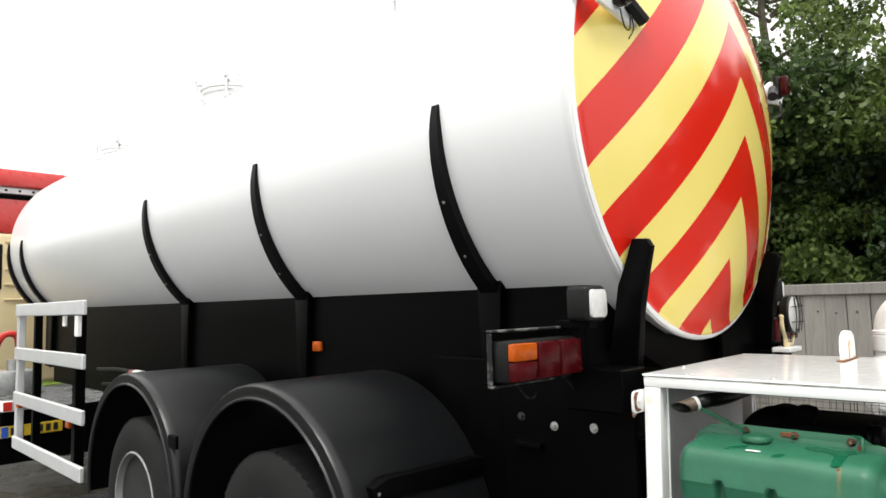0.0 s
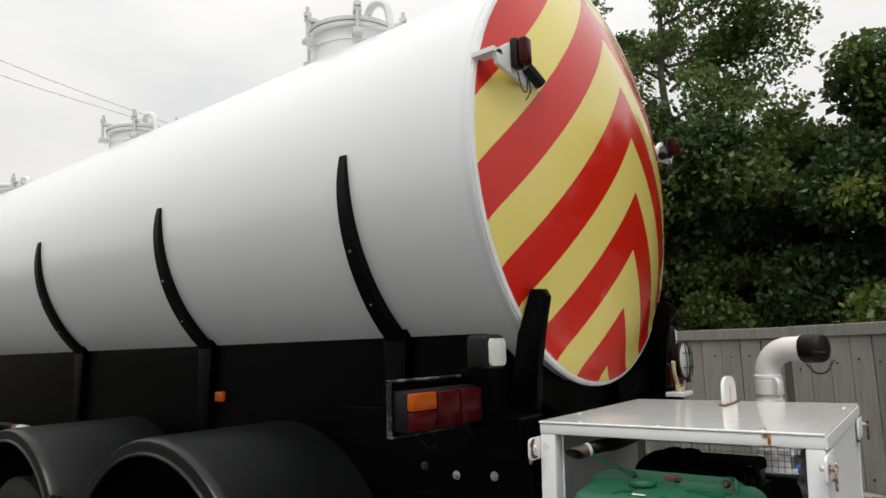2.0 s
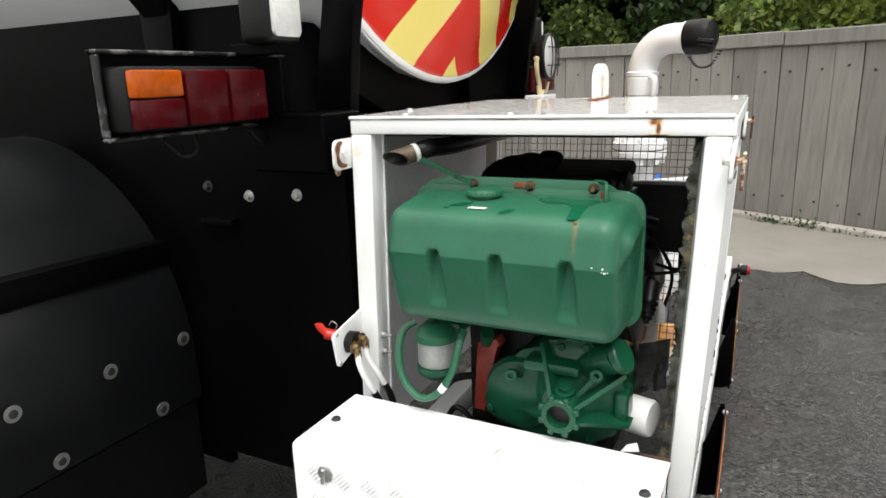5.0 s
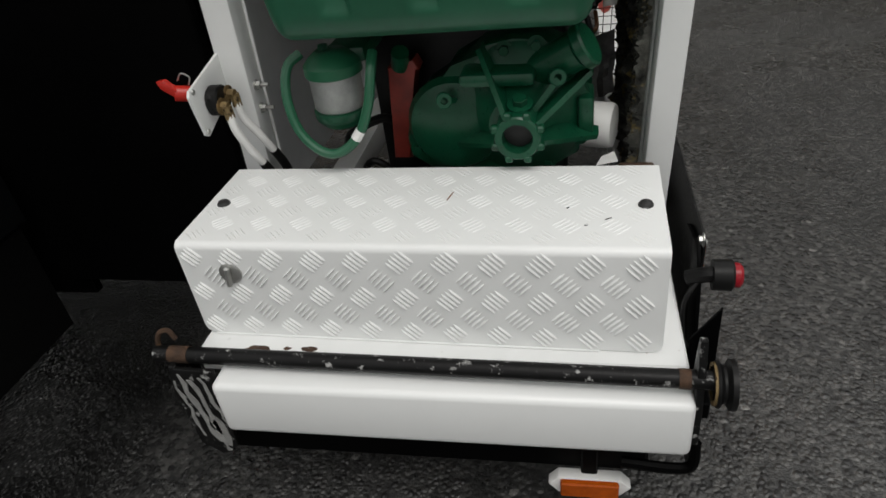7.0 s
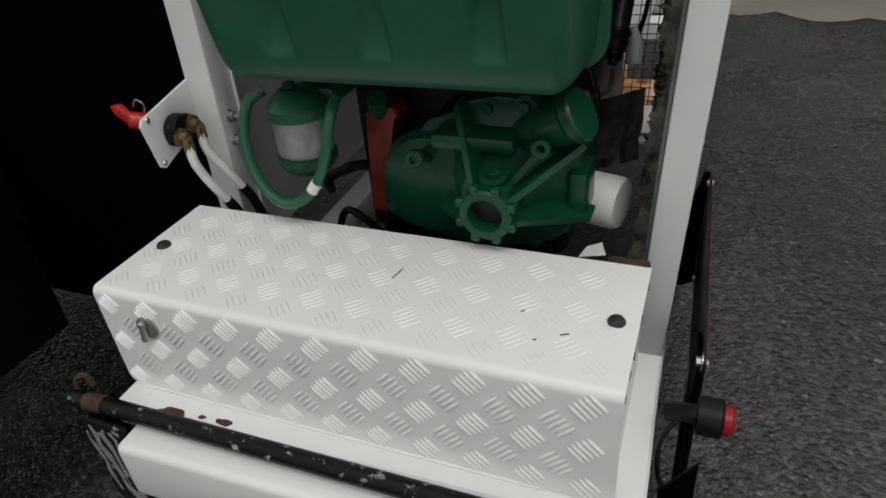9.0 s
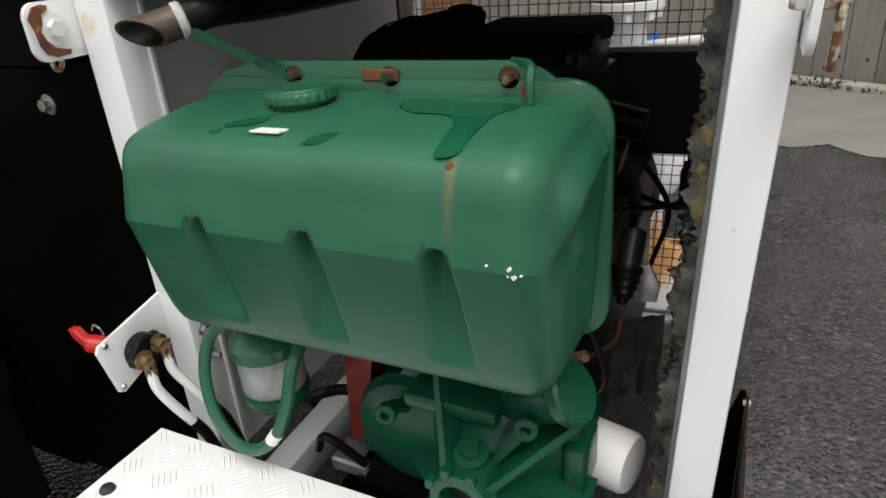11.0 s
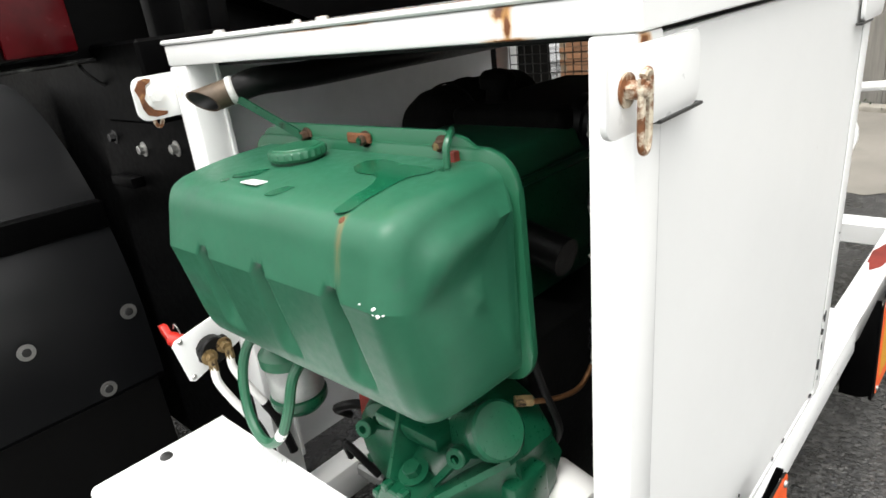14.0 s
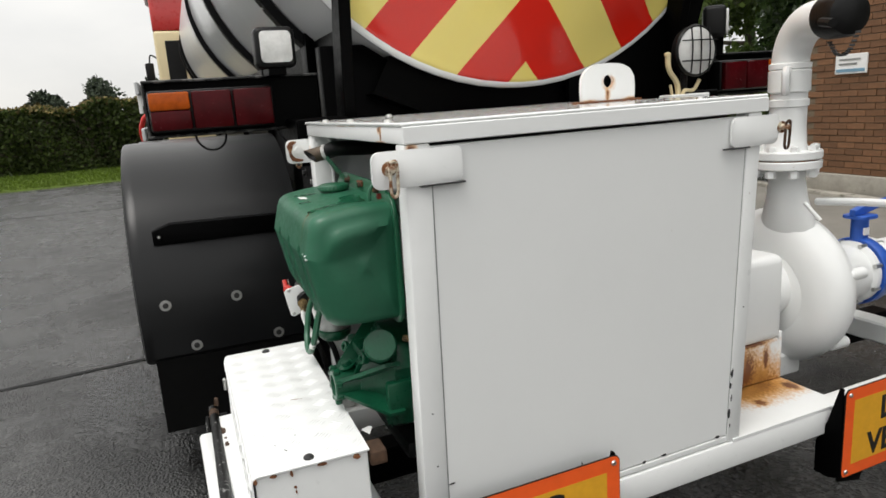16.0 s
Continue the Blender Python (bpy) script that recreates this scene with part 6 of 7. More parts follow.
def sign_board(y0, z0, gussets):
    """An amber reflective board with orange border and two lines of letters."""
    t = thing("warning_board", (0.01, y0 + 0.33, z0), "amber reflective board with orange border and black lettering", "sign", "warning boards")
    y1, z1 = y0 + 0.655, z0 + 0.308
    part("back_plate", prism(B(), rounded(y0, y1, z0, z1, 0.018), "x", 0.008, 0.012, 0.0), m_blackplastic, t)
    part("border", prism(B(), rounded(y0 + 0.0015, y1 - 0.0015, z0 + 0.0015, z1 - 0.0015, 0.018), "x", 0.0122, 0.0124), m_orange_border, t)
    part("face", box(B(), 0.0124, 0.0128, y0 + 0.042, y1 - 0.042, z0 + 0.042, z1 - 0.042, 0.0), m_amber_board, t)
    for word, z in (("LONG", z0 + 0.172), ("VEHICLE", z0 + 0.056)):
        cu = bpy.data.curves.new("lettering", "FONT")
        cu.body, cu.align_x, cu.size, cu.extrude, cu.offset = word, "CENTER", 0.112, 0.0006, 0.003
        tmp = bpy.data.objects.new("lettering", cu)
        scene.collection.objects.link(tmp)
        bpy.context.view_layer.update()
        me = bpy.data.meshes.new_from_object(tmp)
        bpy.data.objects.remove(tmp)
        me.materials.append(m_ink) if not me.materials else None
        me.materials[0] = m_ink
        ob = new("lettering", me)
        ob.parent, ob.matrix_parent_inverse = t, t.matrix_basis.inverted()
        ob.matrix_basis = Matrix.Translation((0.0136, (y0 + y1) / 2, z)) @ Matrix(((0, 0, 1, 0), (1, 0, 0, 0), (0, 1, 0, 0), (0, 0, 0, 1)))
    for y in (y0 + 0.02, y1 - 0.02):
        for z in (z0 + 0.02, z1 - 0.02):
            part("rivet", lathe(B(), (0.0130, y, z), (1, 0, 0), [(0.008, 0), (0.006, 0.004), (0.0, 0.005)], 12), m_steel, t)
            part("rivet_tail", lathe(B(), (0.008, y, z), (-1, 0, 0), [(0.008, 0), (0.007, 0.005), (0.0, 0.006)], 12), m_steel, t)
    part("mount_plate", prism(B(), [(y0 - 0.005, z0 - 0.012), (y0 + 0.10, z0 - 0.035), (y0 + 0.16, z0 + 0.10), (y0 + 0.13, z0 + 0.26), (y0 - 0.005, z0 + 0.29)], "x", -0.002, 0.007, 0.001), m_black, t)
    for y in gussets:
        part("gusset", prism(B(), [(0.007, z1 + 0.004), (-0.006, z1 + 0.004), (-0.040, z0 + 0.185), (-0.078, z0 + 0.10), (-0.078, z0 - 0.012), (-0.026, z0 - 0.012), (0.007, z0 + 0.004)], "y", y - 0.003, y + 0.003, 0.001), m_black, t, "black steel gusset")


sign_board(2.54, 0.190, (3.182,))
sign_board(4.07, 0.152, (4.066, 4.712))


def end_marker():
    """A rubber-stalked red end marker on a black arm."""
    t = thing("end_marker_lamp", (0.02, 2.43, 0.33), "red end marker lamp on a black rubber stalk", "marker lamp")
    part("arm", prism(B(), [(2.40, 0.30), (2.47, 0.26), (2.53, 0.40), (2.545, 0.50), (2.50, 0.515), (2.45, 0.47)], "x", -0.009, -0.001, 0.0015), m_black, t)
    part("rubber_stalk", tube(B(), [(-0.03, 2.43, 0.492), (0.0, 2.42, 0.507), (0.022, 2.42, 0.507)], 0.014, 10), m_blackplastic, t)
    part("rubber_head", lathe(B(), (0.008, 2.42, 0.507), (1, 0, 0), [(0.0, 0.0), (0.027, 0.0), (0.028, 0.03), (0.024, 0.034), (0.0, 0.034)], 20), m_blackplastic, t)
    part("lens", lathe(B(), (0.042, 2.42, 0.507), (1, 0, 0), [(0.022, 0.0), (0.022, 0.009), (0.017, 0.014), (0.0, 0.015)], 20), m_marker, t, "red lamp lens")
    part("arm_bolt", bolt(B(), (0.010, 2.538, 0.500), (-1, 0, 0), 0.008, 0.008), m_steel, t)
    part("wire", tube(B(), [(-0.01, 2.42, 0.50), (-0.035, 2.40, 0.46), (-0.03, 2.40, 0.38), (-0.01, 2.42, 0.33)], 0.004, 6), m_blackplastic, t)
    part("stay", prism(B(), [(0.016, 0.498), (0.018, 0.33), (-0.016, 0.30), (-0.030, 0.425)], "y", 2.340, 2.347, 0.0015), m_black, t)
    part("stay_foot", box(B(), -0.02, 0.012, 2.30, 2.44, 0.275, 0.315, 0.003), m_black, t)
    return t


near_marker = end_marker()
far_marker = copy_thing(near_marker, Matrix.Translation((-0.048, 4.86, 0.28)))
for lamp in (near_marker, far_marker):
    tagged(lamp, group="end marker lamps")

# ---- engine, fuel tank and fittings inside the enclosure ----
engine = thing("diesel_engine", (-0.45, 3.0, 0.47), "green enamelled diesel engine, oily and partly black", "engine")


def fuel_tank():
    t = thing("fuel_tank", (-0.49, 2.6, 0.90), "green pressed-steel fuel tank with ribs and filler cap", "fuel tank")
    XL, XR = -0.742, -0.200
    # outline of the pressed shell, from the flange over the top and round under
    key = [(2.690, 1.203), (2.605, 1.200), (2.545, 1.193), (2.517, 1.187), (2.501, 1.177), (2.4915, 1.160), (2.4845, 1.132), (2.4755, 1.095), (2.4748, 1.088), (2.4778, 1.076), (2.4975, 0.975), (2.507, 0.940), (2.519, 0.922), (2.542, 0.910), (2.60, 0.906), (2.690, 0.905)]
    prof = [(p.x, p.y) for p in smooth_path([(y, z, 0) for y, z in key], 6)]
    bm = B()
    zc = 1.05
    rows = []
    r = 0.034
    xs = [(XL + r * (1 - math.sin(radians(15 * i))), r * (1 - math.cos(radians(15 * i)))) for i in range(6, -1, -1)]
    mid = [XL + r + (XR - XL - 2 * r) * i / 170 for i in range(1, 170)]
    cols = [(x, ins) for x, ins in xs] + [(x, 0.0) for x in mid] + [(XL + XR - x, ins) for x, ins in reversed(xs)]

    def channel(x, y, z):
        """Depth of the upright pressed channels whose round heads cut up through the ledge."""
        if y > 2.56 or z < 0.955 or z > 1.13:
            return 0.0
        for rx, lean in ((-0.612, 0.02), (-0.461, 0.02), (-0.303, 0.02)):
            d = abs(x - rx - lean * (z - 1.03))
            w = 0.019 + 0.09 * max(0.0, 1.10 - z)
            head = 1.106 - 0.013 * (d / w) ** 2
            if d < w and z < head:
                wall = min(1.0, (w - d) / (0.009 if x > rx else 0.020))
                wall = wall * wall * (3 - 2 * wall)
                return max(0.0, 2.506 - y) * wall * min(1.0, (head - z) / 0.012) * min(1.0, (z - 0.955) / 0.016)
        return 0.0

    for x, ins in cols:
        row = []
        for y, z in prof:
            back = max(0.0, min(1.0, (2.690 - y) / 0.10))
            zz = z + max(-1.0, min(1.0, (zc - z) / 0.11)) * ins * 0.75
            depth = channel(x, y, z)
            yy = y + ins * back + depth + 0.0016 * noise.noise((x * 9, y * 9, z * 9))
            row.append(bm.verts.new((x, yy, zz + depth * 0.1)))
        rows.append(row)
    for a, b in zip(rows, rows[1:]):
        for i in range(len(prof) - 1):
            bm.faces.new((a[i], a[i + 1], b[i + 1], b[i]))
    # pressed ends: swelled above and below a crease that climbs from the front corner to the flange
    for row, sx in ((rows[0], -1), (rows[-1], 1)):
        x = row[0].co.x
        last = row
        for s in (0.10, 0.22, 0.36, 0.52, 0.70, 0.86):
            ring = []
            for v in row:
                y, z = v.co.y + (2.615 - v.co.y) * s, v.co.z + (1.06 - v.co.z) * s
                line = z - (1.068 + 0.24 * (y - 2.49))
                up = max(0.0, min(1.0, (line + 0.008) / 0.058))
                swell = 0.022 * up * up * (3 - 2 * up) + 0.004 * max(0.0, min(1.0, -line / 0.06))
                ring.append(bm.verts.new((x + sx * swell * min(1.0, s / 0.22), y, z)))
            for i in range(len(row) - 1):
                bm.faces.new((last[i], last[i + 1], ring[i + 1], ring[i]))
            bm.faces.new((last[-1], last[0], ring[0], ring[-1]))
            last = ring
        hub = bm.verts.new((x + sx * 0.012, 2.615, 1.06))
        for i in range(len(last)):
            bm.faces.new((last[i], last[(i + 1) % len(last)], hub))
    part("tank_shell", bm, m_shell, t, "green enamelled pressed shell", 60)
    part("seam_flange", prism(B(), rounded(-0.768, -0.180, 0.893, 1.220, 0.05, 8), "y", 2.688, 2.699, 0.003), m_green, t)
    part("mount_bar", prism(B(), [(-0.755, 1.20), (-0.215, 1.20), (-0.262, 1.232), (-0.30, 1.240), (-0.66, 1.240), (-0.72, 1.228)], "y", 2.690, 2.698, 0.002), m_green, t)
    # filler cap
    c = part("filler_neck", cyl(B(), (-0.545, 2.630, 1.190), (-0.545, 2.630, 1.212), 0.036, n=28), m_green_dk, t)
    cb = B()
    prof_c = [(0.0, 0.0255), (0.034, 0.0245), (0.0355, 0.0225), (0.039, 0.0225), (0.042, 0.0205), (0.0435, 0.017), (0.0435, 0.006), (0.040, 0.0), (0.034, 0.0)]
    lathe(cb, (-0.545, 2.630, 1.204), (0, 0, 1), [(r, h * 0.74) for r, h in prof_c], 96, caps=False)
    for v in cb.verts:
        a = math.atan2(v.co.y - 2.630, v.co.x + 0.545)
        if 1.206 < v.co.z < 1.218 and math.hypot(v.co.x + 0.545, v.co.y - 2.630) > 0.043:
            k = 1 + 0.018 * math.cos(a * 24)
            v.co.x, v.co.y = -0.545 + (v.co.x + 0.545) * k, 2.630 + (v.co.y - 2.630) * k
    part("filler_cap", cb, m_green, c, "green ribbed filler cap", 25)
    # bolts along the bar
    for x, rusty in ((-0.599, 1), (-0.453, 1), (-0.298, 0)):
        b = part("mount_bolt", bolt(B(), (x, 2.690, 1.222), (0, -1, 0), 0.0075, 0.012), m_oldrust, t, "rusty mounting bolt")
        part("bolt_cap", cyl(B(), (x, 2.677, 1.222), (x, 2.674, 1.222), 0.0055, n=6), m_green_dk if rusty else m_brass, b)
    part("rusty_tag", box(B(), -0.492, -0.440, 2.684, 2.690, 1.216, 1.231, 0.002), m_rust, t)
    part("vent_pipe", tube(B(), [(-0.262, 2.655, 1.195), (-0.262, 2.657, 1.224), (-0.264, 2.666, 1.237), (-0.275, 2.682, 1.239), (-0.30, 2.71, 1.236)], 0.005, 9), m_green, t)
    part("vent_boss", cyl(B(), (-0.262, 2.655, 1.192), (-0.262, 2.655, 1.202), 0.013, n=14), m_green_dk, t)
    part("red_chip", box(B(), -0.280, -0.270, 2.678, 2.6895, 1.200, 1.216, 0.001), m_redpaint, t)
    part("label", box(B(), -0.543, -0.503, 2.527, 2.547, 1.1925, 1.1945, 0.0, 1, Matrix.Translation((-0.523, 2.537, 1.194)) @ Matrix.Rotation(-0.09, 4, "X") @ Matrix.Translation((0.523, -2.537, -1.194))), m_sticker, t, "small white sticker")
    # chipped boss at the head of the rust run
    part("chip", lathe(B(), (-0.289, 2.5045, 1.1795), (0, -0.7, 0.7), [(0.005, 0), (0.004, 0.0010), (0.0, 0.0012)], 9), m_rust, t)
    # bare chips at the corner
    for x, y, z, r, k in ((-0.2285, 2.4745, 1.0975, 0.0022, 1), (-0.2245, 2.4764, 1.0890, 0.0026, 2), (-0.2300, 2.4750, 1.0905, 0.0012, 3), (-0.2500, 2.4742, 1.0990, 0.0014, 4), (-0.2190, 2.4792, 1.0900, 0.0012, 5)):
        ring = []
        for i in range(9):
            q = r * (1 + 0.6 * noise.noise((math.cos(i * 0.7) * 2, math.sin(i * 0.7) * 2, k * 3.1)))
            ring.append((x + 0.005 + q * math.cos(i * 0.698), z - 0.002 + 0.8 * q * math.sin(i * 0.698)))
        part("paint_chip", prism(B(), ring, "y", y + 0.0002, y + 0.008), m_sticker, t)
    return t




def water_film():
    """Dark wet patches lying on the tank's top."""
    t = thing("rain_water", (-0.4, 2.62, 1.2), "thin dark puddle of rain water on green tank", "water", kind="stuff")
    def top_z(y):
        return 1.2005 + 0.033 * (y - 2.605) if y > 2.605 else (1.2005 - (2.605 - y) * 0.1167 if y > 2.545 else 1.1935 - (2.545 - y) * 0.215)

    def patch(cx, cy, rx, ry, seed, rot=0.0):
        bm = B()
        c, s = math.cos(rot), math.sin(rot)
        n = 30
        ring = []
        for i in range(n):
            a = i * 2 * math.pi / n
            k = 1 + 0.35 * noise.noise((math.cos(a) * 1.6 + seed, math.sin(a) * 1.6, seed))
            u, v = rx * k * math.cos(a), ry * k * math.sin(a)
            x, y = cx + c * u - s * v, cy + s * u + c * v
            zt = top_z(y)
            ring.append(bm.verts.new((x, y, zt + 0.0009)))
        bm.faces.new(ring)
        bmesh.ops.triangulate(bm, faces=bm.faces[:])
        part("puddle", bm, m_wet, t)
    # the T-shaped pool below the vent, running to the front edge
    edge = [(-0.405, 2.622), (-0.412, 2.648), (-0.386, 2.663), (-0.339, 2.652), (-0.279, 2.648), (-0.269, 2.631), (-0.284, 2.605), (-0.285, 2.546), (-0.285, 2.517), (-0.297, 2.507), (-0.309, 2.511), (-0.312, 2.535), (-0.318, 2.578), (-0.338, 2.602), (-0.377, 2.604)]
    loop = smooth_path([(x, y, 0) for x, y in edge + edge[:1]], 4)[:-1]
    bm = B()
    bm.faces.new([bm.verts.new((p.x, p.y, top_z(p.y) + 0.0009)) for p in loop])
    bmesh.ops.triangulate(bm, faces=bm.faces[:])
    part("puddle", bm, m_wet, t)
    patch(-0.572, 2.560, 0.030, 0.012, 3, 0.6)
    patch(-0.598, 2.532, 0.009, 0.005, 4, 0.3)
    patch(-0.450, 2.528, 0.020, 0.009, 5, 0.7)




def run_stained(m, x0, z_top, z_end, half, tint):
    """Adds a soft rust run to an enamel: tapering, broken up, fading as it goes down the front face."""
    n, l = m.node_tree.nodes, m.node_tree.links
    b = n["Principled BSDF"]
    old = b.inputs["Base Color"].links[0].from_socket
    co = n.new("ShaderNodeTexCoord")
    sep = n.new("ShaderNodeSeparateXYZ")
    l.new(co.outputs["Object"], sep.inputs["Vector"])

    def math_of(how, a, c=0.0, d=None):
        q = n.new("ShaderNodeMath")
        q.operation = how
        for i, v in enumerate((a, c)):
            if isinstance(v, (int, float)):
                q.inputs[i].default_value = v
            else:
                l.new(v, q.inputs[i])
        return q.outputs[0]

    def span(v, lo, hi, a, c):
        q = n.new("ShaderNodeMapRange")
        q.inputs["From Min"].default_value, q.inputs["From Max"].default_value = lo, hi
        q.inputs["To Min"].default_value, q.inputs["To Max"].default_value = a, c
        l.new(v, q.inputs["Value"])
        return q.outputs["Result"]

    across = span(math_of("ABSOLUTE", math_of("SUBTRACT", sep.outputs["X"], x0)), half * 0.25, half, 1.0, 0.0)
    down = span(sep.outputs["Z"], z_end, z_top, 0.0, 1.0)
    below = span(sep.outputs["Z"], z_top, z_top + 0.006, 1.0, 0.0)
    front = span(sep.outputs["Y"], 2.52, 2.54, 1.0, 0.0)
    mp = n.new("ShaderNodeMapping")
    mp.inputs["Scale"].default_value = (320, 60, 40)
    l.new(co.outputs["Object"], mp.inputs["Vector"])
    t = n.new("ShaderNodeTexNoise")
    t.inputs["Scale"].default_value = 1.0
    l.new(mp.outputs["Vector"], t.inputs["Vector"])
    broken = span(t.outputs["Fac"], 0.3, 0.6, 0.35, 1.0)
    f = math_of("MULTIPLY", math_of("MULTIPLY", across, down), math_of("MULTIPLY", below, front))
    f = math_of("MULTIPLY", math_of("MULTIPLY", f, broken), 0.6)
    x = n.new("ShaderNodeMix")
    x.data_type = "RGBA"
    l.new(f, x.inputs[0])
    l.new(old, x.inputs[6])
    x.inputs[7].default_value = tuple(tint) + (1,)
    l.new(x.outputs[2], b.inputs["Base Color"])
    return m


m_shell = run_stained(mat("dulled_green_tank_enamel", (0.018, 0.106, 0.057), 0.40, spec=0.40, var=0.16, scale=7, bump=0.05, bscale=240, coat=0.0, rvar=0.10, dirt=(0.030, 0.105, 0.066), amount=0.22, dscale=9, drough=0.5), -0.286, 1.180, 1.098, 0.0075, (0.26, 0.145, 0.05))
m_wet = mat("wet_green_enamel", (0.006, 0.082, 0.038), 0.22, var=0.1, scale=10, spec=0.22)
fuel_tank()
water_film()


def exhaust():
    t = thing("exhaust_pipe", (-0.80, 2.66, 1.30), "scorched exhaust outlet with white lagging and green stay", "exhaust")
    a, b = Vector((-0.784, 2.612, 1.286)), Vector((-0.738, 2.672, 1.302))
    d = (b - a).normalized()
    bm = B()
    lathe(bm, a, d, [(0.0225, 0.0), (0.0225, 0.070), (0.0195, 0.070), (0.0195, 0.0), (0.0225, 0.0)], 28, caps=False)
    for v in bm.verts:
        h = (v.co - a).dot(d)
        if h < 0.01:
            v.co -= d * ((v.co.z - a.z) * 0.55 - (v.co.x - a.x) * 1.2 - 0.008)
    part("outlet", bm, m_exh, t, "slant-cut scorched steel outlet")
    liner = lathe(B(), a, d, [(0.0194, 0.0006), (0.0192, 0.050), (0.0, 0.0505)], 28, caps=False)
    for v in liner.verts:
        h = (v.co - a).dot(d)
        if h < 0.01:
            v.co -= d * ((v.co.z - a.z) * 0.55 - (v.co.x - a.x) * 1.2 - 0.008)
    part("sooty_bore", liner, m_ink, t)
    part("lagging", lathe(B(), a + d * 0.052, d, [(0.0225, 0.004), (0.0246, 0.006), (0.0240, 0.010), (0.0248, 0.013), (0.0225, 0.016)], 24, caps=False), m_glassfib, t)
    part("pipe", tube(B(), [b - d * 0.006, b + d * 0.03, Vector((-0.712, 2.80, 1.304)), Vector((-0.735, 3.05, 1.300)), Vector((-0.790, 3.45, 1.290))], 0.0235, 16), m_oily, t)
    part("stay", flat_bar(B(), (-0.744, 2.655, 1.291), (-0.604, 2.678, 1.226), 0.013, 0.004, (0.10, -0.95, 0.1)), m_green_dk, t, "green flat steel stay")
    part("stay_wrap", flat_bar(B(), (-0.756, 2.653, 1.296), (-0.738, 2.656, 1.287), 0.015, 0.0055, (0.10, -0.95, 0.1)), m_glassfib, t)


exhaust()


def engine_body():
    e = engine
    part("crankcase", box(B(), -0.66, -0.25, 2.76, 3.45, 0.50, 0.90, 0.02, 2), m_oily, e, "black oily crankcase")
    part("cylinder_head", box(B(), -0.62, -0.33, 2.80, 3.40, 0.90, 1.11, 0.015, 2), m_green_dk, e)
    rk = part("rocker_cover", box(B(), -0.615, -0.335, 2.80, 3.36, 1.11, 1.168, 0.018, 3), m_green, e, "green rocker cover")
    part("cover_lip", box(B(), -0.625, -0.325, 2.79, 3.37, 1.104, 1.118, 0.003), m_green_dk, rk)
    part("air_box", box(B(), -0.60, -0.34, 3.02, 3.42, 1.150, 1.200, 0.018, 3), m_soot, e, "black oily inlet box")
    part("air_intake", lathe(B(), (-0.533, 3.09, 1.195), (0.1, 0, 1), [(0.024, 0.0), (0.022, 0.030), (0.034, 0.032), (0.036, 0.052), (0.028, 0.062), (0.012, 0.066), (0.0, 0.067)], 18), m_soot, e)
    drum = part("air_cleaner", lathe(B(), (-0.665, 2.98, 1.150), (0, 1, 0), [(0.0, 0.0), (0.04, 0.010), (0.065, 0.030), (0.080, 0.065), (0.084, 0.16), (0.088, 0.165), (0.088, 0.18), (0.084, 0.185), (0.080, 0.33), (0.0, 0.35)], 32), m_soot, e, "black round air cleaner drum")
    part("drum_band", lathe(B(), (-0.665, 3.09, 1.150), (0, 1, 0), [(0.0845, 0.0), (0.087, 0.001), (0.087, 0.019), (0.0845, 0.02)], 32, caps=False), m_soot, drum)
    sh = B()
    g = [[sh.verts.new((-0.235 + 0.085 * a / 7 + 0.006 * noise.noise((a * 0.8, b * 0.8, 2)), 2.95 + 0.05 * b / 7 + 0.012 * noise.noise((a * 0.7, b * 0.7, 6)), 0.60 + 0.13 * b / 7 + 0.03 * a / 7)) for b in range(8)] for a in range(8)]
    for a in range(7):
        for b in range(7):
            sh.faces.new((g[a][b], g[a + 1][b], g[a + 1][b + 1], g[a][b + 1]))
    bmesh.ops.solidify(sh, geom=sh.faces[:], thickness=0.002)
    part("heat_shield", sh, m_foil, e, "crumpled grey foil heat shield", 20)
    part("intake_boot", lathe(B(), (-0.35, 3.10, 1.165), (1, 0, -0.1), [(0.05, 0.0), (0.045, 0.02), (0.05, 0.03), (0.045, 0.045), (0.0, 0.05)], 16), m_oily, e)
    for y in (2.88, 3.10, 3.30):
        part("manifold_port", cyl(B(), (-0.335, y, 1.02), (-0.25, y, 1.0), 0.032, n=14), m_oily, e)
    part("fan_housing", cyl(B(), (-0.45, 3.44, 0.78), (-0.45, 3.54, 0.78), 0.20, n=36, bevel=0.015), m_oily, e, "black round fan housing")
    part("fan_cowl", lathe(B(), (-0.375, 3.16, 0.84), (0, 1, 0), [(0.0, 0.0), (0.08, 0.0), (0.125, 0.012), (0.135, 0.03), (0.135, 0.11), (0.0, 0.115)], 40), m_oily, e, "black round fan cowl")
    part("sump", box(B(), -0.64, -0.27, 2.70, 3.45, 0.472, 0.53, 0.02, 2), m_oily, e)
    # timing cover, the pale boss with webs, and bolts
    tc = B()
    out = [(-0.575, 0.655), (-0.560, 0.72), (-0.520, 0.765), (-0.455, 0.795), (-0.405, 0.845), (-0.345, 0.858), (-0.285, 0.852), (-0.235, 0.825), (-0.205, 0.775), (-0.215, 0.735), (-0.202, 0.700), (-0.215, 0.655), (-0.225, 0.615), (-0.275, 0.585), (-0.40, 0.575), (-0.53, 0.585), (-0.57, 0.615)]
    prism(tc, out, "y", 2.665, 2.76, 0.016)
    cover = part("timing_cover", tc, m_green_dk, e, "green cast timing cover")
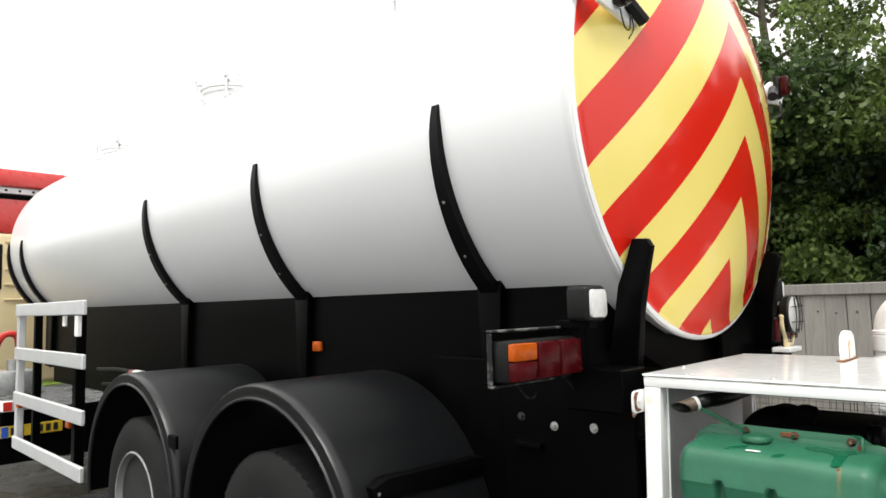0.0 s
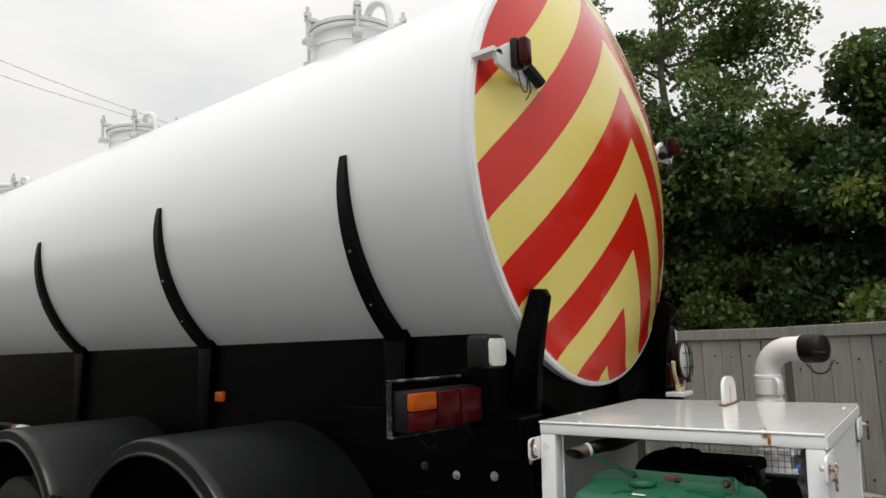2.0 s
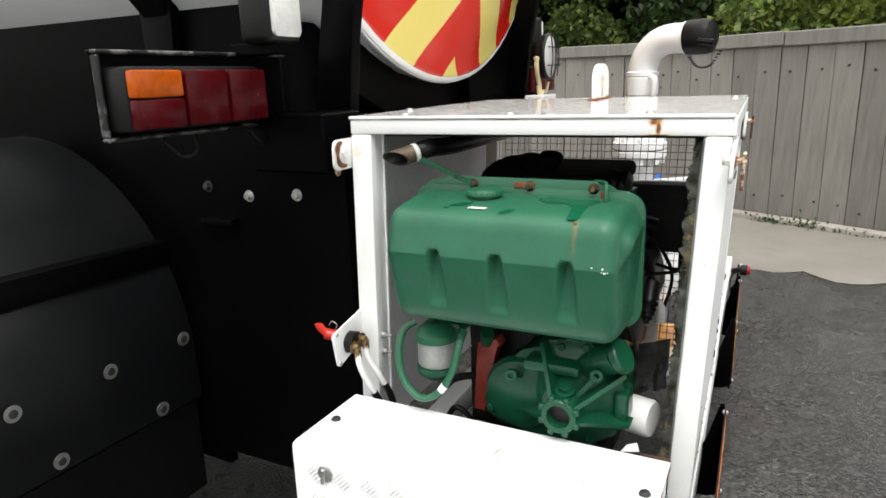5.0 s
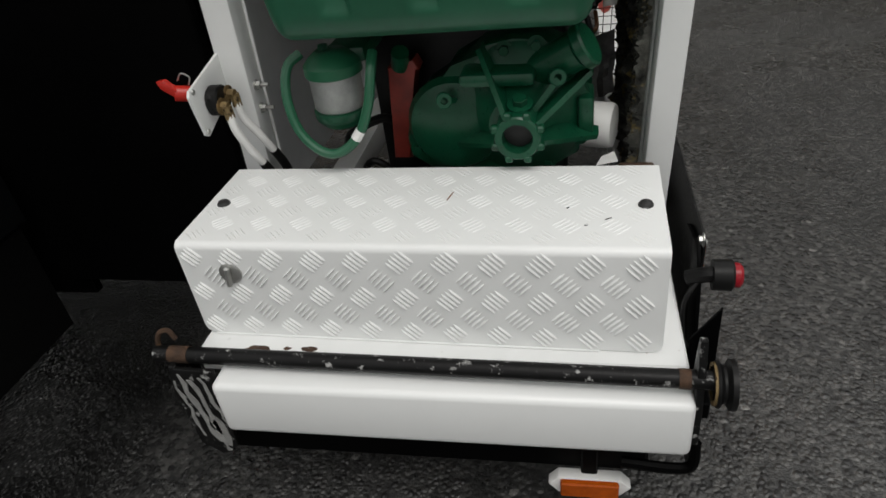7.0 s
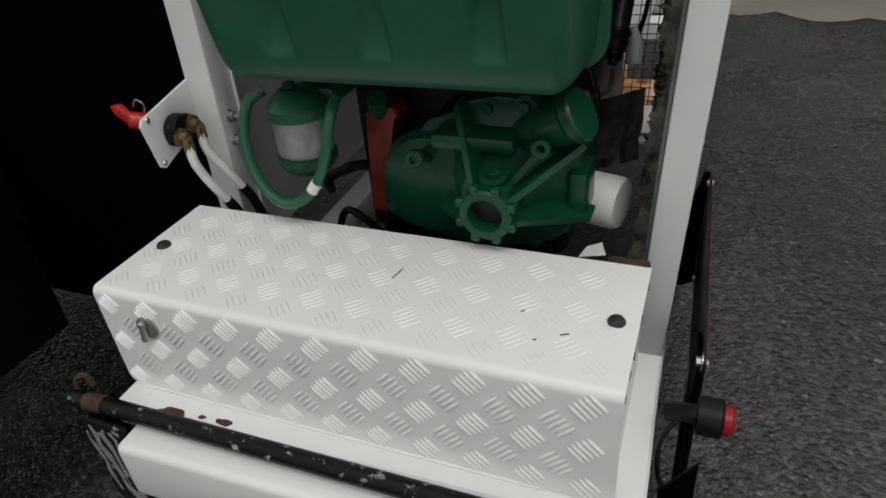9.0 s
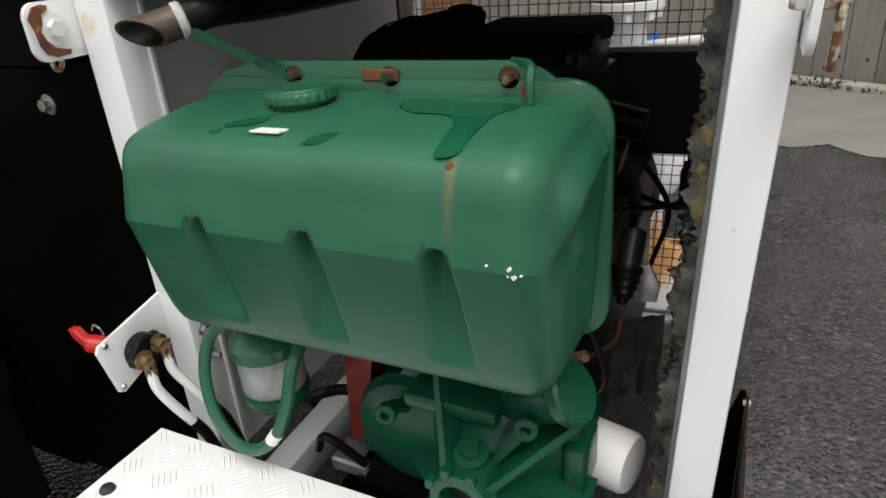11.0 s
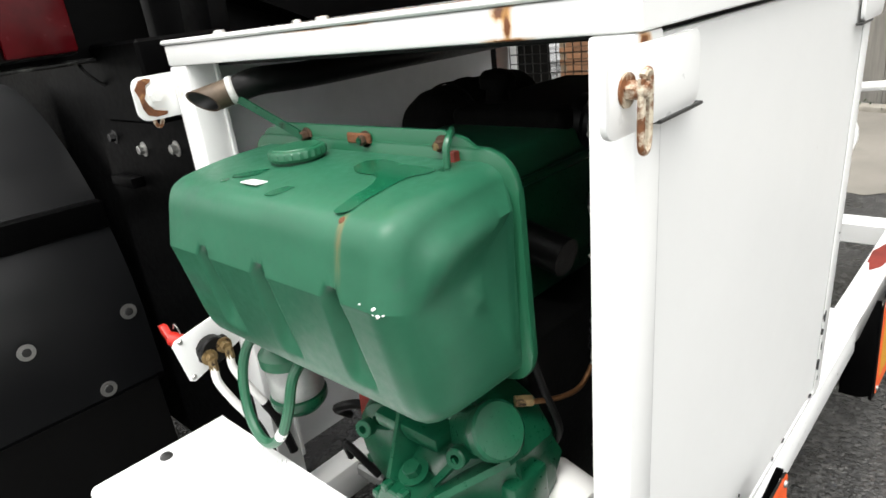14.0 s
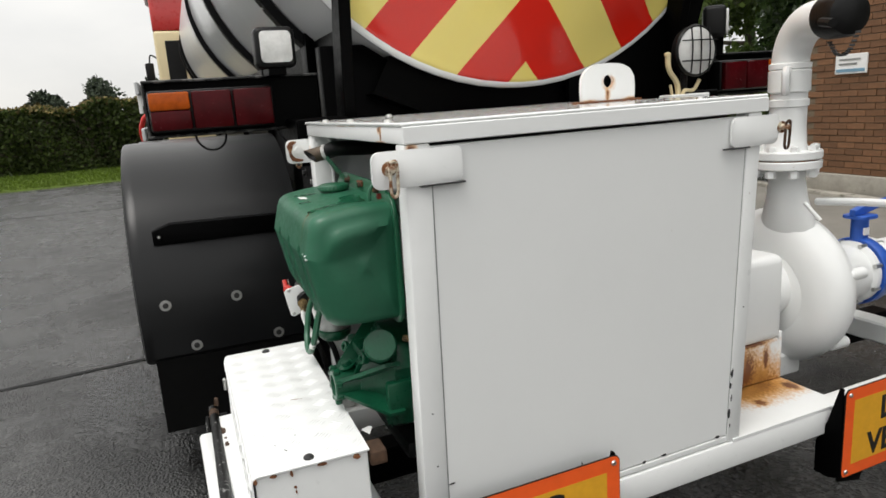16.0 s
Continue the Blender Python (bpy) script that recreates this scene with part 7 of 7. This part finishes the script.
    part("cover_dome", lathe(B(), (-0.335, 2.668, 0.715), (0, -1, 0), [(0.135, 0.0), (0.118, 0.010), (0.090, 0.022), (0.068, 0.042), (0.052, 0.075), (0.0, 0.076)], 32), m_green_dk, cover)
    part("side_dome", lathe(B(), (-0.465, 2.668, 0.69), (0, -1, 0), [(0.10, 0.0), (0.09, 0.018), (0.05, 0.030), (0.0, 0.033)], 28), m_green_dk, cover)
    hub = part("shaft_boss", lathe(B(), (-0.328, 2.625, 0.717), (0, -1, 0), [(0.046, -0.02), (0.042, 0.06), (0.042, 0.094), (0.039, 0.097), (0.028, 0.097), (0.027, 0.090), (0.027, 0.03), (0.0, 0.028)], 32), m_green_dk, cover, "open cast shaft boss")
    part("boss_bore", lathe(B(), (-0.328, 2.555, 0.717), (0, -1, 0), [(0.0265, 0.0), (0.0, 0.001)], 24), m_ink, hub)
    for a in (31, 121, 205, 340):
        wb = B()
        c, s = math.cos(radians(a)), math.sin(radians(a))
        p0 = Vector((-0.328 + 0.038 * c, 0, 0.717 + 0.038 * s))
        p1 = Vector((-0.328 + 0.150 * c, 0, 0.717 + 0.150 * s))
        n = Vector((-s, 0, c)) * 0.005
        vs = []
        for p, y0, y1 in ((p0, 2.535, 2.66), (p1, 2.640, 2.68)):
            for q in (-1, 1):
                for y in (y0, y1):
                    vs.append(wb.verts.new((p.x + n.x * q, y, p.z + n.z * q)))
        for q in ((0, 1, 3, 2), (4, 5, 7, 6), (0, 1, 5, 4), (2, 3, 7, 6), (0, 2, 6, 4), (1, 3, 7, 5)):
            wb.faces.new([vs[i] for i in q])
        part("web", wb, m_green_dk, cover)
    for k in range(8):
        a = radians(45 * k + 22)
        part("boss_lug", box(B(), -0.328 + 0.044 * math.cos(a) - 0.007, -0.328 + 0.044 * math.cos(a) + 0.007, 2.527, 2.545, 0.717 + 0.044 * math.sin(a) - 0.007, 0.717 + 0.044 * math.sin(a) + 0.007, 0.003), m_green_dk, hub)
    part("hex_plug", bolt(B(), (-0.325, 2.572, 0.766), (0, -0.35, 1), 0.014, 0.012), m_green_dk, cover)
    for x, z in ((-0.515, 0.745), (-0.36, 0.835), (-0.232, 0.805), (-0.222, 0.655), (-0.285, 0.600), (-0.55, 0.635), (-0.30, 0.842)):
        part("cover_bolt", bolt(B(), (x, 2.666, z), (0, -1, 0), 0.010, 0.010), m_green_dk, cover)
    for x, y, z in ((-0.473, 2.602, 0.762), (-0.262, 2.600, 0.800)):
        part("eye_lug", lathe(B(), (x, y + 0.010, z), (0.25, -1, 0.25), [(0.007, 0.0), (0.0155, 0.0), (0.0155, 0.016), (0.0135, 0.018), (0.007, 0.018), (0.007, 0.0)], 18, caps=False), m_green_dk, cover)
        part("lug_web", flat_bar(B(), (x, y + 0.02, z), (x + 0.03, 2.68, z - 0.03), 0.018, 0.012, (0.3, -0.2, 1)), m_green_dk, cover)
    part("case_rib", flat_bar(B(), (-0.300, 2.585, 0.748), (-0.258, 2.598, 0.800), 0.010, 0.010, (0, -1, 0.3)), m_green_dk, cover)
    part("top_step", box(B(), -0.44, -0.30, 2.60, 2.70, 0.785, 0.812, 0.010, 2), m_green_dk, cover)
    part("side_lug", box(B(), -0.225, -0.195, 2.64, 2.72, 0.665, 0.745, 0.008, 2), m_green_dk, cover)
    # oil filler with round cap
    oc = part("oil_filler", cyl(B(), (-0.300, 2.668, 0.790), (-0.219, 2.636, 0.842), 0.034, 0.037, n=24), m_green_dk, e)
    part("oil_cap", cyl(B(), (-0.222, 2.6363, 0.8395), (-0.203, 2.633, 0.851), 0.042, n=32, bevel=0.004), m_green_dk, oc, "round green oil filler cap")
    part("red_bracket", prism(B(), [(-0.615, 0.60), (-0.575, 0.60), (-0.555, 0.77), (-0.535, 0.795), (-0.545, 0.815), (-0.60, 0.80)], "y", 2.69, 2.74, 0.006), m_redpaint, e, "red painted bracket")
    part("bracket_bolt", cyl(B(), (-0.575, 2.70, 0.80), (-0.565, 2.68, 0.835), 0.018, n=14), m_green_dk, e)
    # belts, hoses and cables under the tank
    for pts, r, m in (([(-0.74, 2.75, 0.60), (-0.70, 2.70, 0.66), (-0.62, 2.72, 0.68), (-0.60, 2.75, 0.58)], 0.010, m_blackplastic), ([(-0.72, 2.72, 0.52), (-0.66, 2.68, 0.60), (-0.60, 2.70, 0.54)], 0.008, m_blackplastic), ([(-0.75, 2.80, 0.88), (-0.60, 2.72, 0.885), (-0.40, 2.70, 0.89), (-0.26, 2.74, 0.88)], 0.007, m_green_dk), ([(-0.24, 2.75, 0.92), (-0.21, 2.74, 0.86), (-0.20, 2.76, 0.78), (-0.23, 2.78, 0.72)], 0.006, m_blackplastic)):
        part("hose", tube(B(), pts, r, 8), m, e)
    part("hose_clip", box(B(), -0.68, -0.60, 2.70, 2.76, 0.50, 0.53, 0.005), m_filter, e)


engine_body()


def oil_filter():
    t = thing("oil_filter", (-0.19, 2.77, 0.63), "white spin-on oil filter canister with red mark", "oil filter")
    a, d = Vector((-0.250, 2.790, 0.630)), Vector((0.97, -0.24, 0.0)).normalized()
    part("canister", lathe(B(), a, d, [(0.0, 0.0), (0.046, 0.0), (0.048, 0.004), (0.048, 0.092), (0.044, 0.100), (0.0, 0.103)], 32), m_sticker, t)
    part("red_mark", lathe(B(), a + d * 0.045, d, [(0.0484, 0.0), (0.0484, 0.010)], 4, caps=False, a0=radians(250), a1=radians(285)), m_red, t)
    part("mount", cyl(B(), a - d * 0.06, a, 0.040, n=24), m_oily, t)


oil_filter()


def fuel_filter():
    t = thing("fuel_filter", (-0.68, 2.61, 0.78), "grey fuel filter bowl with green head and looped hose", "fuel filter")
    c = Vector((-0.682, 2.615, 0))
    part("bowl", lathe(B(), c + Vector((0, 0, 0.755)), (0, 0, 1), [(0.046, 0.0), (0.050, 0.006), (0.050, 0.066), (0.048, 0.070)], 32), m_filter, t, "dull grey metal bowl")
    part("base", lathe(B(), c + Vector((0, 0, 0.720)), (0, 0, 1), [(0.0, 0.0), (0.038, 0.002), (0.050, 0.015), (0.053, 0.022), (0.053, 0.034), (0.046, 0.036)], 32), m_green_dk, t)
    part("head", lathe(B(), c + Vector((0, 0, 0.822)), (0, 0, 1), [(0.050, 0.0), (0.056, 0.003), (0.056, 0.022), (0.045, 0.034), (0.03, 0.045), (0.0, 0.046)], 32), m_green, t)
    part("head_bolt", bolt(B(), c + Vector((-0.012, 0, 0.866)), (0, 0, 1), 0.010, 0.010), m_green_dk, t)
    part("head_arm", box(B(), -0.70, -0.62, 2.63, 2.78, 0.835, 0.865, 0.008, 2), m_green_dk, t)
    part("loop_hose", tube(B(), [(-0.735, 2.60, 0.868), (-0.757, 2.578, 0.850), (-0.762, 2.556, 0.80), (-0.745, 2.540, 0.738), (-0.705, 2.530, 0.700), (-0.665, 2.530, 0.697), (-0.625, 2.535, 0.730), (-0.600, 2.545, 0.785), (-0.590, 2.560, 0.840), (-0.590, 2.59, 0.868)], 0.0095, 10), m_green, t, "green painted hose")
    part("tape_end", tube(B(), [(-0.632, 2.5335, 0.722), (-0.620, 2.536, 0.738)], 0.0102, 10, smooth=False), m_sticker, t)


fuel_filter()


def isolator():
    t = thing("battery_isolator", (-0.93, 2.57, 0.78), "battery isolator on white plate with red key and cables", "isolator")
    n = Vector((0.99, -0.10, 0)).normalized()
    pl = part("mount_plate", prism(B(), [(2.512, 0.835), (2.505, 0.825), (2.520, 0.742), (2.530, 0.736), (2.665, 0.785), (2.665, 0.868), (2.640, 0.862)], "x", -0.937, -0.931, 0.001), m_white_worn, t, "white aluminium switch plate")
    sb = B()
    cyl(sb, (-0.931, 2.575, 0.792), (-0.905, 2.575, 0.792), 0.030, n=20, bevel=0.003)
    box(sb, -0.931, -0.912, 2.545, 2.612, 0.770, 0.812, 0.006)
    sw = part("switch_body", sb, m_blackplastic, t)
    for y, z in ((2.560, 0.785), (2.595, 0.797)):
        part("terminal", bolt(B(), (-0.905, y, z), (1, -0.1, 0), 0.010, 0.014), m_brass, sw, "corroded brass terminal")
    for y, z, dx in ((2.558, 0.772, 0.0), (2.597, 0.782, 0.01)):
        part("cable", tube(B(), [(-0.892, y, z), (-0.888, y - 0.002, z - 0.035), (-0.880 + dx, y + 0.012, z - 0.08), (-0.868 + dx, y + 0.030, z - 0.125)], 0.0085, 10), m_sticker, t, "white sleeved battery cable")
        part("cable_end", tube(B(), [(-0.868 + dx, y + 0.030, z - 0.125), (-0.858 + dx, y + 0.045, z - 0.17), (-0.85 + dx, y + 0.06, z - 0.26)], 0.010, 9), m_blackplastic, t)
        part("lug", tube(B(), [(-0.893, y, z + 0.014), (-0.892, y, z - 0.012)], 0.0098, 8, smooth=False), m_brass, t)
    key = part("key_stem", cyl(B(), (-0.937, 2.535, 0.822), (-0.968, 2.520, 0.830), 0.015, n=16, bevel=0.002), m_red, t, "red plastic isolator key")
    part("key_wing", prism(B(), [(-0.962, 0.824), (-0.988, 0.842), (-0.993, 0.856), (-0.978, 0.858), (-0.956, 0.838)], "y", 2.510, 2.524, 0.002), m_red, key)
    part("split_ring", tube(B(), [(-0.94, 2.530, 0.842), (-0.93, 2.525, 0.858), (-0.945, 2.525, 0.866), (-0.958, 2.527, 0.852)], 0.0015, 5), m_steel, t)
    for y, z in ((2.522, 0.830), (2.530, 0.746)):
        part("plate_screw", lathe(B(), (-0.931, y, z), (1, 0, 0), [(0.006, 0), (0.004, 0.003), (0.0, 0.003)], 10), m_steel, t)


isolator()


def solenoid():
    """Stop solenoid and copper leak-off pipe at the engine's near side."""
    t = thing("stop_solenoid", (-0.17, 2.80, 0.85), "black stop solenoid with rubber boot and bracket", "solenoid")
    part("body", cyl(B(), (-0.196, 2.935, 0.940), (-0.198, 2.895, 0.888), 0.019, n=20, bevel=0.003), m_darksteel, t)
    bm = B()
    lathe(bm, (-0.198, 2.900, 0.892), (0.0, -0.60, -0.72), [(0.025, 0.0), (0.025, 0.006), (0.020, 0.012), (0.022, 0.019), (0.018, 0.025), (0.019, 0.032), (0.015, 0.037), (0.016, 0.044), (0.009, 0.050), (0.007, 0.058), (0.0, 0.059)], 22)
    part("rubber_boot", bm, m_blackplastic, t)
    part("bracket", prism(B(), [(-0.180, 0.838), (-0.152, 0.842), (-0.148, 0.87), (-0.166, 0.905), (-0.182, 0.90)], "y", 2.893, 2.899, 0.001), m_steel, t, "zinc plated bracket")
    part("copper_pipe", tube(B(), [(-0.195, 2.850, 0.842), (-0.192, 2.81, 0.826), (-0.198, 2.77, 0.828), (-0.212, 2.73, 0.838), (-0.220, 2.715, 0.842)], 0.0042, 8), m_copper, t)
    part("union", cyl(B(), (-0.216, 2.722, 0.842), (-0.232, 2.702, 0.846), 0.009, n=6), m_brass, t)
    for pts in ([(-0.20, 3.0, 0.97), (-0.14, 2.98, 0.965), (-0.10, 3.0, 0.99), (-0.10, 3.05, 1.06)], [(-0.13, 2.95, 1.05), (-0.115, 2.93, 0.95), (-0.12, 2.90, 0.85), (-0.11, 2.88, 0.72)], [(-0.21, 3.2, 0.75), (-0.17, 3.1, 0.90), (-0.18, 3.0, 1.0), (-0.22, 3.0, 1.04)], [(-0.26, 3.05, 0.92), (-0.18, 3.06, 0.93), (-0.145, 3.07, 0.945), (-0.140, 3.09, 1.0), (-0.145, 3.10, 1.05)]):
        part("cable", tube(B(), pts, 0.005, 7), m_blackplastic, t)
    part("connector", box(B(), -0.145, -0.105, 3.0, 3.05, 0.95, 1.02, 0.008, 2), m_blackplastic, t)


solenoid()


# ---- the pump itself ----
pump = thing("centrifugal_pump", (-0.45, 4.3, 0.33), "white painted centrifugal pump with flanged elbow and valve", "pump")


def pump_body():
    cx, cy, cz = -0.46, 4.34, 0.628
    vx, vy, vz = -0.538, 4.386, 0.620
    vb = B()
    n = 48
    rings = []
    # volute: a swelling torus round the shaft line
    sect = 14
    for i in range(n + 1):
        a = 2 * math.pi * i / n
        grow = 0.098 + 0.026 * (i / n)
        rad = 0.196 + 0.016 * (i / n)
        ring = []
        for k in range(sect):
            b = 2 * math.pi * k / sect
            rr = rad + grow * 0.95 * math.cos(b)
            ring.append(vb.verts.new((vx + rr * math.cos(a + 3.6), vy + grow * 0.80 * math.sin(b), vz + rr * math.sin(a + 3.6))))
        rings.append(ring)
    for a, b in zip(rings, rings[1:]):
        for k in range(sect):
            vb.faces.new((a[k], a[(k + 1) % sect], b[(k + 1) % sect], b[k]))
    vb.faces.new(rings[0])
    vb.faces.new(rings[-1])
    v = part("volute", vb, m_white, pump, "white cast spiral volute", 60)
    part("volute_face", lathe(B(), (vx, vy - 0.085, vz), (0, 1, 0), [(0.0, 0.0), (0.12, 0.0), (0.21, 0.010), (0.242, 0.030), (0.246, 0.06), (0.246, 0.12), (0.235, 0.145), (0.20, 0.160), (0.12, 0.17), (0.0, 0.17)], 40), m_white, v)
    nb = lathe(B(), (cx - 0.01, cy - 0.02, 0.78), (0, 0, 1), [(0.07, -0.10), (0.130, 0.0), (0.118, 0.08), (0.094, 0.15), (0.074, 0.21), (0.062, 0.28), (0.060, 0.35)], 40)
    for q in nb.verts:
        k = max(0.0, min(1.0, (q.co.z - 0.80) / 0.24))
        q.co.x -= 0.035 * (1 - k)
        q.co.y = cy - 0.02 + 0.066 * (1 - k) + (q.co.y - cy + 0.02) * (0.42 + 0.58 * k)
    part("neck", nb, m_white, v)
    for k in range(6):
        a = radians(60 * k + 20)
        part("casing_lug", cyl(B(), (vx + 0.285 * math.cos(a), vy + 0.02, vz + 0.285 * math.sin(a)), (vx + 0.285 * math.cos(a), vy + 0.105, vz + 0.285 * math.sin(a)), 0.022, n=14, bevel=0.004), m_white, v)
    fx, fy = cx - 0.01, cy - 0.03
    for z, th in ((1.105, 0.030), (1.140, 0.030)):
        f = part("flange", lathe(B(), (fx, fy, z), (0, 0, 1), [(0.06, 0.0), (0.117, 0.0), (0.120, 0.004), (0.120, th - 0.004), (0.117, th), (0.06, th)], 40), m_white_worn, pump, "white round bolted flange")
    part("gasket", lathe(B(), (fx, fy, 1.1345), (0, 0, 1), [(0.08, 0.0), (0.110, 0.0), (0.110, 0.006), (0.08, 0.006)], 36, caps=False), m_rust, pump)
    for k in range(8):
        a = radians(45 * k + 10)
        q = B()
        p = Vector((fx + 0.097 * math.cos(a), fy + 0.097 * math.sin(a), 1.075))
        cyl(q, p, p + Vector((0, 0, 0.03)), 0.018, n=6, bevel=0.003)
        cyl(q, p, p + Vector((0, 0, 0.115)), 0.009, n=8)
        cyl(q, p + Vector((0, 0, 0.095)), p + Vector((0, 0, 0.112)), 0.016, n=6)
        part("flange_bolt", q, m_white_worn, pump)
    # standpipe, camlock collar, elbow and cap
    part("standpipe", lathe(B(), (fx, fy, 1.165), (0, 0, 1), [(0.076, 0.0), (0.066, 0.03), (0.062, 0.10), (0.062, 0.16), (0.068, 0.162), (0.068, 0.185), (0.062, 0.187), (0.062, 0.25)], 32), m_white, pump)
    col = part("camlock_collar", lathe(B(), (fx, fy, 1.375), (0, 0, 1), [(0.064, 0.0), (0.070, 0.004), (0.070, 0.075), (0.065, 0.08), (0.070, 0.084), (0.070, 0.10), (0.062, 0.104)], 32), m_white, pump)
    for s in (-1, 1):
        ax, ay = 0.55 * s, -0.83 * s
        part("cam_lever", tube(B(), [(fx + ax * 0.085, fy + ay * 0.085, 1.455), (fx + ax * 0.115, fy + ay * 0.115, 1.445), (fx + ax * 0.110, fy + ay * 0.110, 1.39), (fx + ax * 0.10, fy + ay * 0.10, 1.375)], 0.014, 8), m_white, col)
    dx, dy = 0.948, -0.318
    path = [Vector((fx, fy, 1.45)), Vector((fx, fy, 1.475))]
    for i in range(1, 10):
        a = radians(10 * i)
        r = 0.135
        path.append(Vector((fx + dx * r * (1 - math.cos(a)), fy + dy * r * (1 - math.cos(a)), 1.475 + r * math.sin(a))))
    path.append(path[-1] + Vector((dx * 0.064, dy * 0.064, 0)))
    part("elbow", tube(B(), path, 0.062, 28, smooth=False), m_white, pump, "white swept elbow pipe")
    e = path[-1]
    part("elbow_ring", lathe(B(), e - Vector((dx, dy, 0)) * 0.012, (dx, dy, 0), [(0.063, 0.0), (0.067, 0.003), (0.067, 0.014), (0.063, 0.016)], 28, caps=False), m_white, pump)
    c = part("end_cap", lathe(B(), e, (dx, dy, 0), [(0.0, 0.0), (0.069, 0.0), (0.071, 0.01), (0.071, 0.085), (0.065, 0.10), (0.045, 0.112), (0.0, 0.115)], 28), m_oily, pump, "dull black camlock end cap")
    part("cap_lever", tube(B(), [e + Vector((dx * 0.08, dy * 0.08, -0.02)) + Vector((dy, -dx, 0)) * 0.08, e + Vector((dx * 0.15, dy * 0.15, -0.03)) + Vector((dy, -dx, 0)) * 0.09], 0.014, 8, smooth=False), m_oily, c)
    chain = B()
    pts = [e + Vector((dx * 0.01, dy * 0.01, -0.08)), e + Vector((dx * 0.05, dy * 0.05, -0.12)), e + Vector((dx * 0.10, dy * 0.10, -0.115)), e + Vector((dx * 0.14, dy * 0.14, -0.06))]
    for i, p in enumerate(smooth_path(pts, 5)):
        cyl(chain, p - Vector((0.004, 0.006, 0)), p + Vector((0.004, 0.006, 0)), 0.004, n=6)
    tagged(part("chain", chain, m_darksteel, c), kind="stuff")
    # bearing pedestal with rusty foot
    part("pedestal", box(B(), -0.56, -0.294, 3.86, 4.122, 0.530, 0.838, 0.03, 3), m_white, pump, "white bearing pedestal")
    part("pedestal_foot", box(B(), -0.55, -0.300, 3.87, 4.112, 0.3805, 0.535, 0.006), m_deck, pump, "heavily rusted pedestal foot")
    part("pedestal_skirt", box(B(), -0.555, -0.296, 4.106, 4.124, 0.3805, 0.56, 0.004), m_deck, pump)
    part("bearing_barrel", cyl(B(), (vx + 0.01, 3.72, cz + 0.03), (vx, 4.32, cz + 0.01), 0.075, 0.125, n=36), m_white, pump)
    part("drain_cock", tube(B(), [(cx + 0.10, cy - 0.06, 0.99), (cx + 0.125, cy - 0.05, 0.96), (cx + 0.15, cy - 0.04, 0.93)], 0.007, 8), m_white_worn, pump)
    # suction branch and valve
    part("suction_pipe", lathe(B(), (cx, cy + 0.11, cz + 0.02), (0, 1, 0), [(0.14, 0.0), (0.115, 0.04), (0.11, 0.22), (0.125, 0.23), (0.125, 0.25), (0.11, 0.25)], 32), m_white, pump)
    vv = part("butterfly_valve", lathe(B(), (cx, cy + 0.365, cz + 0.02), (0, 1, 0), [(0.11, 0.0), (0.135, 0.0), (0.137, 0.004), (0.137, 0.046), (0.135, 0.05), (0.11, 0.05)], 36), m_blue, pump, "blue butterfly valve body")
    part("valve_neck", cyl(B(), (cx, cy + 0.39, cz + 0.14), (cx, cy + 0.39, cz + 0.235), 0.032, n=18), m_blue, vv)
    part("valve_plate", prism(B(), rounded(cx - 0.048, cx + 0.048, cy + 0.34, cy + 0.44, 0.02), "z", cz + 0.235, cz + 0.248, 0.002), m_blue, vv)
    part("valve_tag", box(B(), cx + 0.028, cx + 0.036, cy + 0.37, cy + 0.40, cz + 0.17, cz + 0.20, 0.002), m_sticker, vv)
    part("valve_handle", prism(B(), [(cy + 0.34, cz + 0.25), (cy + 0.41, cz + 0.25), (cy + 0.43, cz + 0.262), (cy + 0.62, cz + 0.290), (cy + 0.62, cz + 0.306), (cy + 0.40, cz + 0.284), (cy + 0.34, cz + 0.272)], "x", cx - 0.013, cx + 0.013, 0.004), m_blue, vv, "blue valve lever")
    part("far_pipe", lathe(B(), (cx, cy + 0.42, cz + 0.02), (0, 1, 0), [(0.11, 0.0), (0.13, 0.002), (0.13, 0.03), (0.105, 0.034), (0.105, 0.45), (0.13, 0.46), (0.13, 0.49), (0.09, 0.49)], 32), m_white, pump)
    for k in range(8):
        a = radians(45 * k + 22)
        p = Vector((cx + 0.122 * math.cos(a), cy + 0.33, cz + 0.02 + 0.122 * math.sin(a)))
        part("stud", cyl(B(), p, p + Vector((0, 0.13, 0)), 0.009, n=8), m_steel, vv)
    part("pump_foot", box(B(), -0.80, -0.44, 4.27, 4.41, 0.284, 0.38, 0.01), m_white_worn, pump)
    part("hand_lever", tube(B(), [(cx + 0.02, 4.45, 0.965), (cx + 0.20, 4.43, 0.985), (cx + 0.345, 4.42, 0.995)], 0.014, 10), m_white, pump, "white round hand lever")


pump_body()


def set_askew():
    """The pump set stands slightly out of line with the lorry."""
    pivot = Matrix.Translation((-0.011, 2.67, 0))
    turn = pivot @ Matrix.Rotation(radians(1.7), 4, "Z") @ pivot.inverted()
    for ob in scene.objects:
        if ob.parent is None and ob.name.split(".")[0] in ("pump_skid", "engine_enclosure", "lifting_eye", "warning_board", "centrifugal_pump"):
            ob.matrix_basis = turn @ ob.matrix_basis
            if ob == pump:
                ob.matrix_basis = Matrix.Translation((0.018, 0.01, 0)) @ ob.matrix_basis
            if ob.name.startswith("lifting_eye"):
                ob.matrix_basis = Matrix.Translation((0.033, 0, 0)) @ ob.matrix_basis


set_askew()
